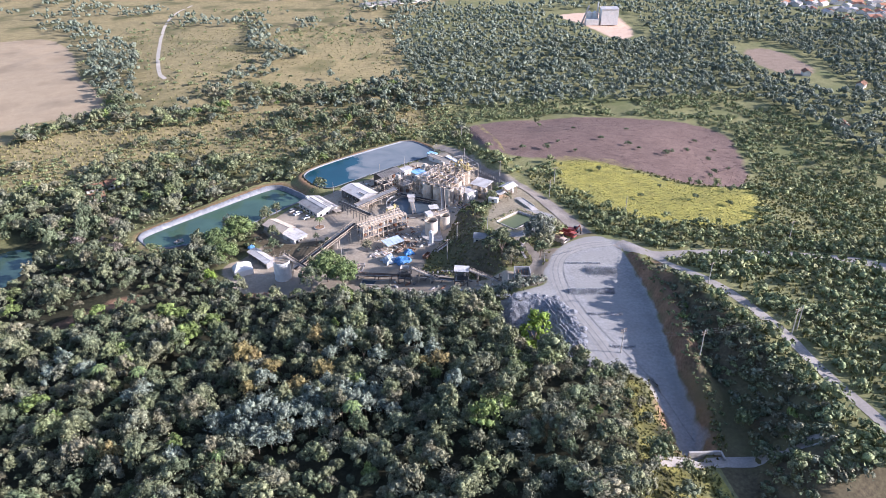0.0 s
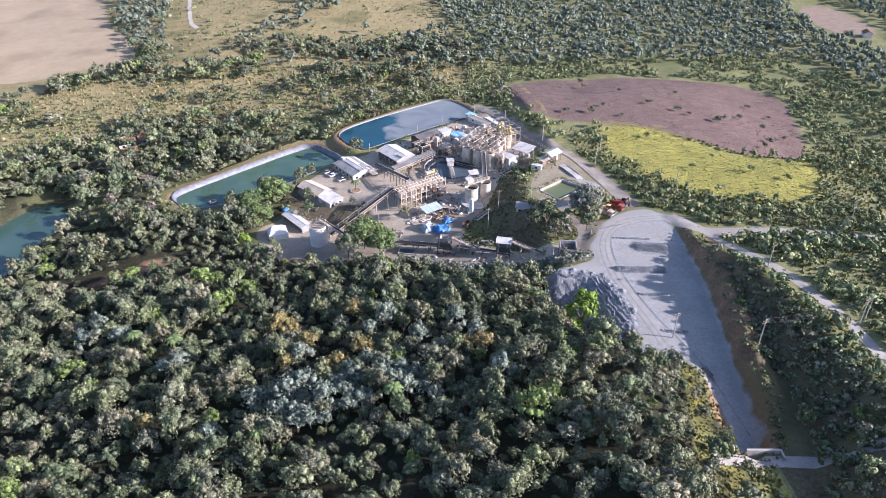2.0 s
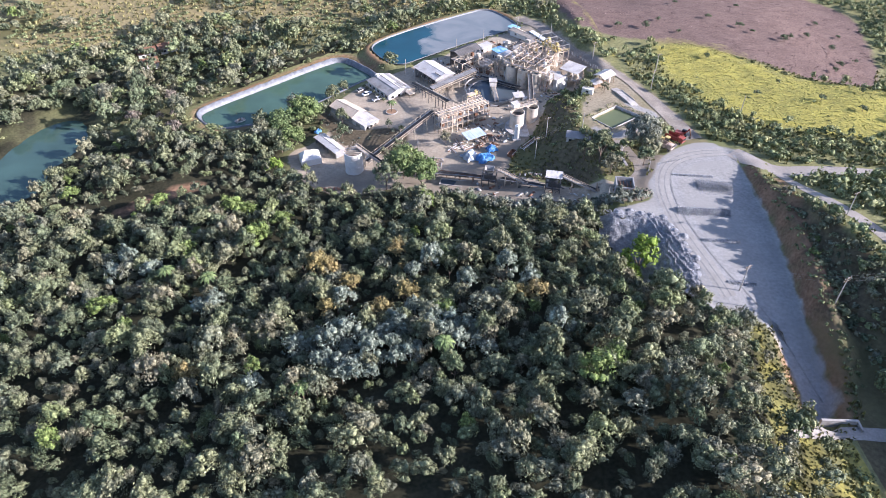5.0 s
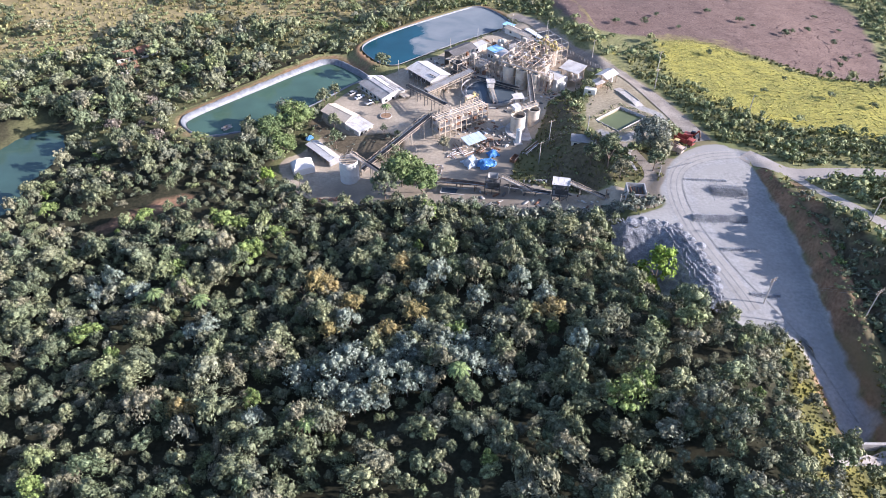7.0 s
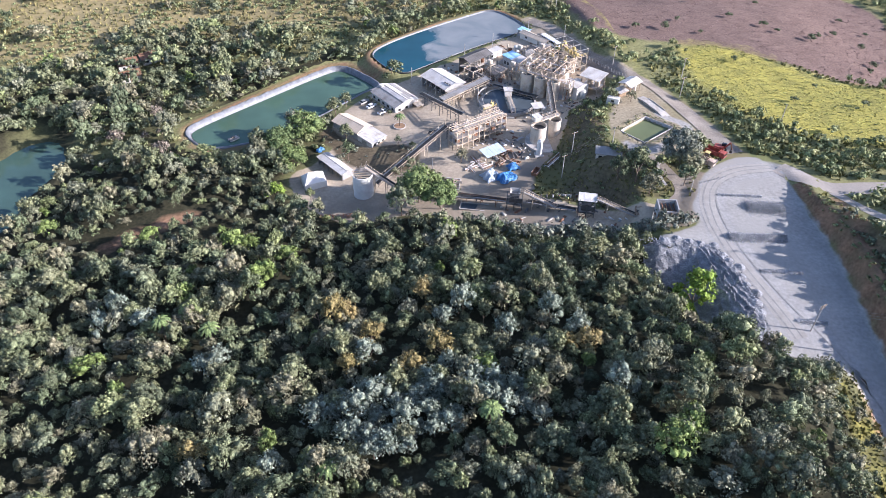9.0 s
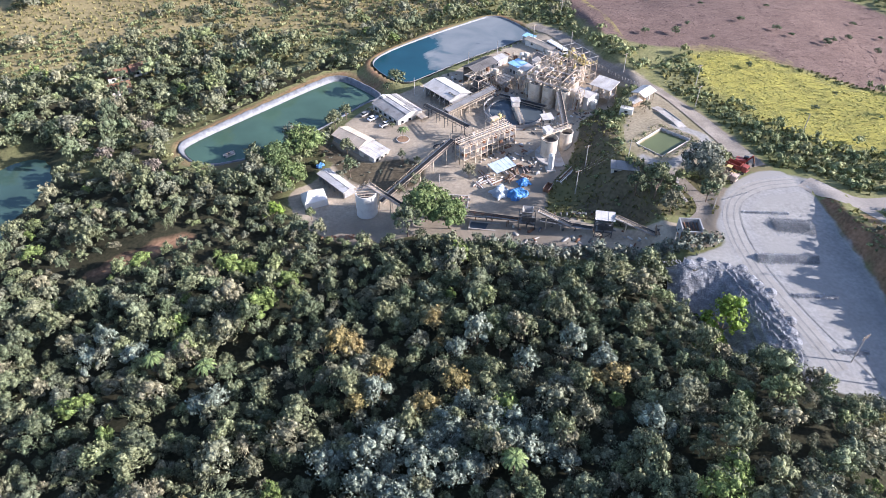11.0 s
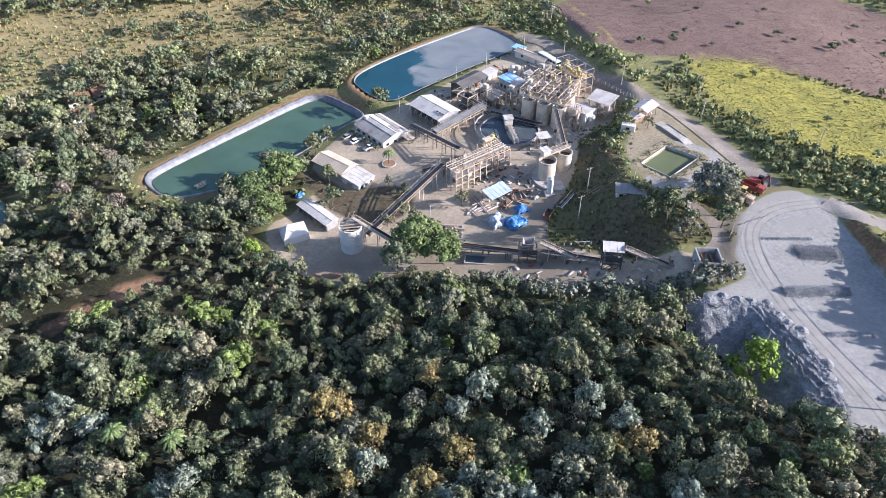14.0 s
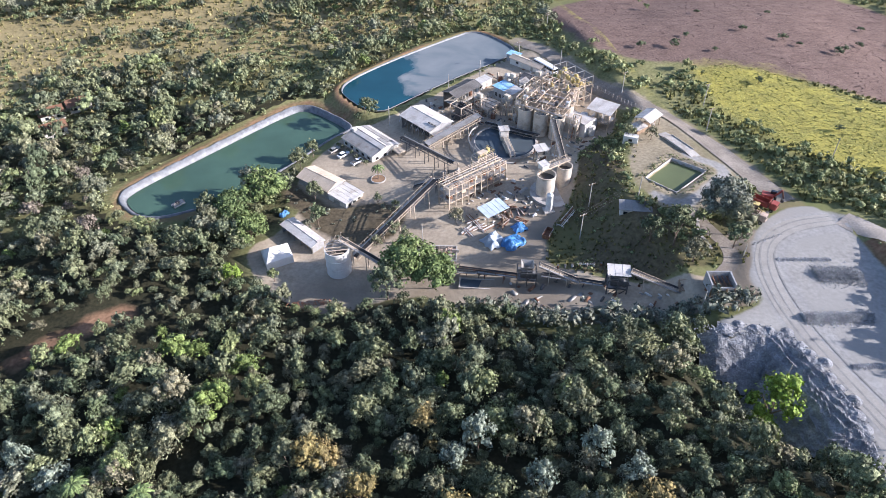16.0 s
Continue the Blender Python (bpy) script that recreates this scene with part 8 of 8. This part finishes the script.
keep = (inside(PLANT, x, y) < 0.3) & (d < np.where(chance < 0.3, 3.0, -0.5)) & (chance < 0.5) & (inside(POND_SMALL, x, y) < -7.0) & (np.hypot(x - 86.4, y + 5.2) > 4.6) & (near_line(LANE, x, y) > 2.0) & (inside(YARD, x, y) < -0.5)
stuff("bank_grass", TUFT, x[keep], y[keep], 0.5 + 0.6 * size[keep], M_TUFT_OLIVE, "rough dry grass on the bank", "grass", 47, sink=0.05)

for px, py, s in ((128, 96, 0.5), (141, 94, 0.65), (150, 103, 0.4), (176, 106, 0.45), (188, 96, 0.55), (192, 90, 0.4), (204, 82, 0.6), (208, 84, 0.5), (221, 92, 0.45), (228, 80, 0.5), (240, 96, 0.4),
                  (168, 131, 0.4), (200, 128, 0.35), (221, 60, 0.5), (232, 66, 0.4), (214, 52, 0.45), (246, 70, 0.4), (158, 60, 0.45), (164, 22, 0.4), (186, 14, 0.5), (197, 4, 0.45), (178, 33, 0.35), (206, 20, 0.4), (155, 88, 0.35), (236, 112, 0.4)):
    tree(px, py, s, int(px), px * 1.3, "lone bushy tree standing in the open field", slim[int(px) % 3], "field trees", 0.9, 0.9)
for k in range(26):
    px, py = rr.uniform(57, 82), rr.uniform(58, 92)
    if inside(POND_BIG, np.array([px]), np.array([py]))[0] > -3:
        continue
    w = thing("equipment_skid", "cluttered steel skid with boxes and pipework", "equipment", px, py, 37 + 90 * (k % 2), None, "equipment skids")
    block(w, "base", -1.3, 1.3, -0.8, 0.8, -0.3, 0.2, M_CONCRETE)
    block(w, "cabinet", -1.1, rr.uniform(-0.2, 0.6), -0.6, 0.6, 0.2, rr.uniform(1.2, 2.6), (M_TANK_WHITE, M_CREAM_STEEL, M_GREY_STEEL, M_RUST)[k % 4], 0.05)
    bar(w, "vessel", (0.9, 0, 0.2), (0.9, 0, rr.uniform(1.5, 3.5)), 0.7, (M_TANK, M_CREAM_STEEL)[k % 2], True)
    for j in range(3):
        bar(w, "process_pipe", (-1.2, -0.5 + 0.5 * j, 0.4 + 0.5 * j), (3.2, -0.5 + 0.5 * j, 0.4 + 0.5 * j), 0.2, (M_CREAM_STEEL, M_RUST, M_GREY_STEEL)[j], True)
for px, py in ((-2.0, -116.0), (-40.0, -62.0), (-46.0, -66.0), (-33.0, -70.0), (31.0, -108.0)):
    w = thing("palm_tree", "wild palm rising between the trees of the wood", "palm", px, py, px * 7, None, "wild palms")
    bar(w, "trunk", (0, 0, -0.3), (0.2, 0.1, 7.4), 0.34, M_BARK, True)
    for k in range(14):
        a = k * 2.4
        bm = bmesh.new()
        pts = [(0.2 + math.cos(a) * 2.7 * s, 0.1 + math.sin(a) * 2.7 * s, 7.4 + 1.3 * s - 2.3 * s * s + 0.15 * (k % 3)) for s in (0, 0.2, 0.4, 0.6, 0.8, 1.0)]
        sx, sy = -math.sin(a), math.cos(a)
        for j in range(5):
            w1, w2 = 0.45 * math.sin(math.pi * (j + 0.6) / 6), 0.45 * math.sin(math.pi * (j + 1.6) / 6.8)
            p, q = pts[j], pts[j + 1]
            for s in (-1, 1):
                bm.faces.new([bm.verts.new(c) for c in (p, (p[0] + s * sx * w1, p[1] + s * sy * w1, p[2] - 0.16), (q[0] + s * sx * w2, q[1] + s * sy * w2, q[2] - 0.16), q)])
        part("frond", bm, M_LEAF_GREEN, w)

x, y, chance, size = spread(90, 118, -6, 20, 1.0, 85)
d = -inside(POND_SMALL, x, y)
keep = (d > 0.5) & (d < 2.6) & (chance < 0.62)
stuff("basin_weeds", LOW, x[keep], y[keep], 0.12 + 0.22 * size[keep], M_SHRUB, "weeds growing round the small basin", "weeds", 86, sink=0.05)

# bushes of the planted plot between the warehouse and the conveyor
x, y, chance, size = spread(-12, 28, 4, 44, 2.6, 81)
keep = (inside(GARDEN, x, y) > 0.8) & (chance < 0.42)
stuff("garden_bushes", LOW, x[keep], y[keep], 0.35 + 0.75 * size[keep] ** 2, M_GREY_SHRUB, "grey-green bushes and weeds on bare soil", "bushes", 82)
x, y, chance, size = spread(20, 90, 76, 122, 1.7, 83)
d = inside(POND_BIG, x, y)
keep = (d < -0.9) & (d > -3.2) & (x - 24 > (y - 75) * 0.9) & (chance < 0.7)
stuff("bank_weeds", LOW, x[keep], y[keep], 0.22 + 0.25 * size[keep], M_SHRUB, "low green weeds on the pond bank", "weeds", 84, sink=0.1)


def oddments(name, count, areas, material, label, seed, long=1.2, tall=0.7):
    """Small boxes, planks and pipe lengths lying about, joined in one mesh."""
    r = np.random.default_rng(seed)
    vs, fs = [], []
    cube = np.array([(i, j, k) for i in (-0.5, 0.5) for j in (-0.5, 0.5) for k in (0, 1)], float)
    quad = np.array([(0, 1, 3, 2), (4, 6, 7, 5), (0, 4, 5, 1), (2, 3, 7, 6), (1, 5, 7, 3)])
    boxes = np.array(areas)[np.arange(count * 3) % len(areas)]
    xs, ys = r.uniform(boxes[:, 0], boxes[:, 1]), r.uniform(boxes[:, 2], boxes[:, 3])
    ok = (inside(PLANT, xs, ys) > 1) & (inside(POND_BIG, xs, ys) < -3) & (near_line(ROAD_GATE, xs, ys) > 5)
    xs, ys = xs[ok][:count], ys[ok][:count]
    for x, y, z in zip(xs, ys, height(xs, ys)):
        v = cube * (r.uniform(0.3, 1) ** 2 * long * 2, r.uniform(0.2, 0.6) * long, r.uniform(0.15, 1) * tall)
        a = r.choice([0.65, 2.22]) + r.normal(0, 0.15)
        c, s = np.cos(a), np.sin(a)
        fs.append(quad + 8 * len(vs))
        vs.append(np.stack([x + c * v[:, 0] - s * v[:, 1], y + s * v[:, 0] + c * v[:, 1], z - 0.05 + v[:, 2]], -1))
    return tagged(new(name, quads_mesh(name, np.concatenate(vs), np.concatenate(fs), material)), label, "clutter", kind="stuff")


WORKS = ((46, 96, 52, 104), (44, 64, 6, 30), (56, 92, 30, 60), (46, 94, -40, -20), (34, 62, 60, 84), (50, 92, 44, 90))
oddments("pale_oddments", 130, WORKS, M_TANK_WHITE, "white crates, drums and sacks about the works", 91)
oddments("steel_oddments", 130, WORKS, M_GREY_STEEL, "grey steel plates and pipe lengths lying about", 92, 1.8, 0.4)
oddments("rusty_oddments", 110, WORKS, M_RUST, "rusty scrap steel and pipe lengths lying about", 93, 1.6, 0.5)
oddments("dark_oddments", 120, WORKS, M_DARK_STEEL, "dark machine parts and tyres lying about", 94, 1.0, 0.9)
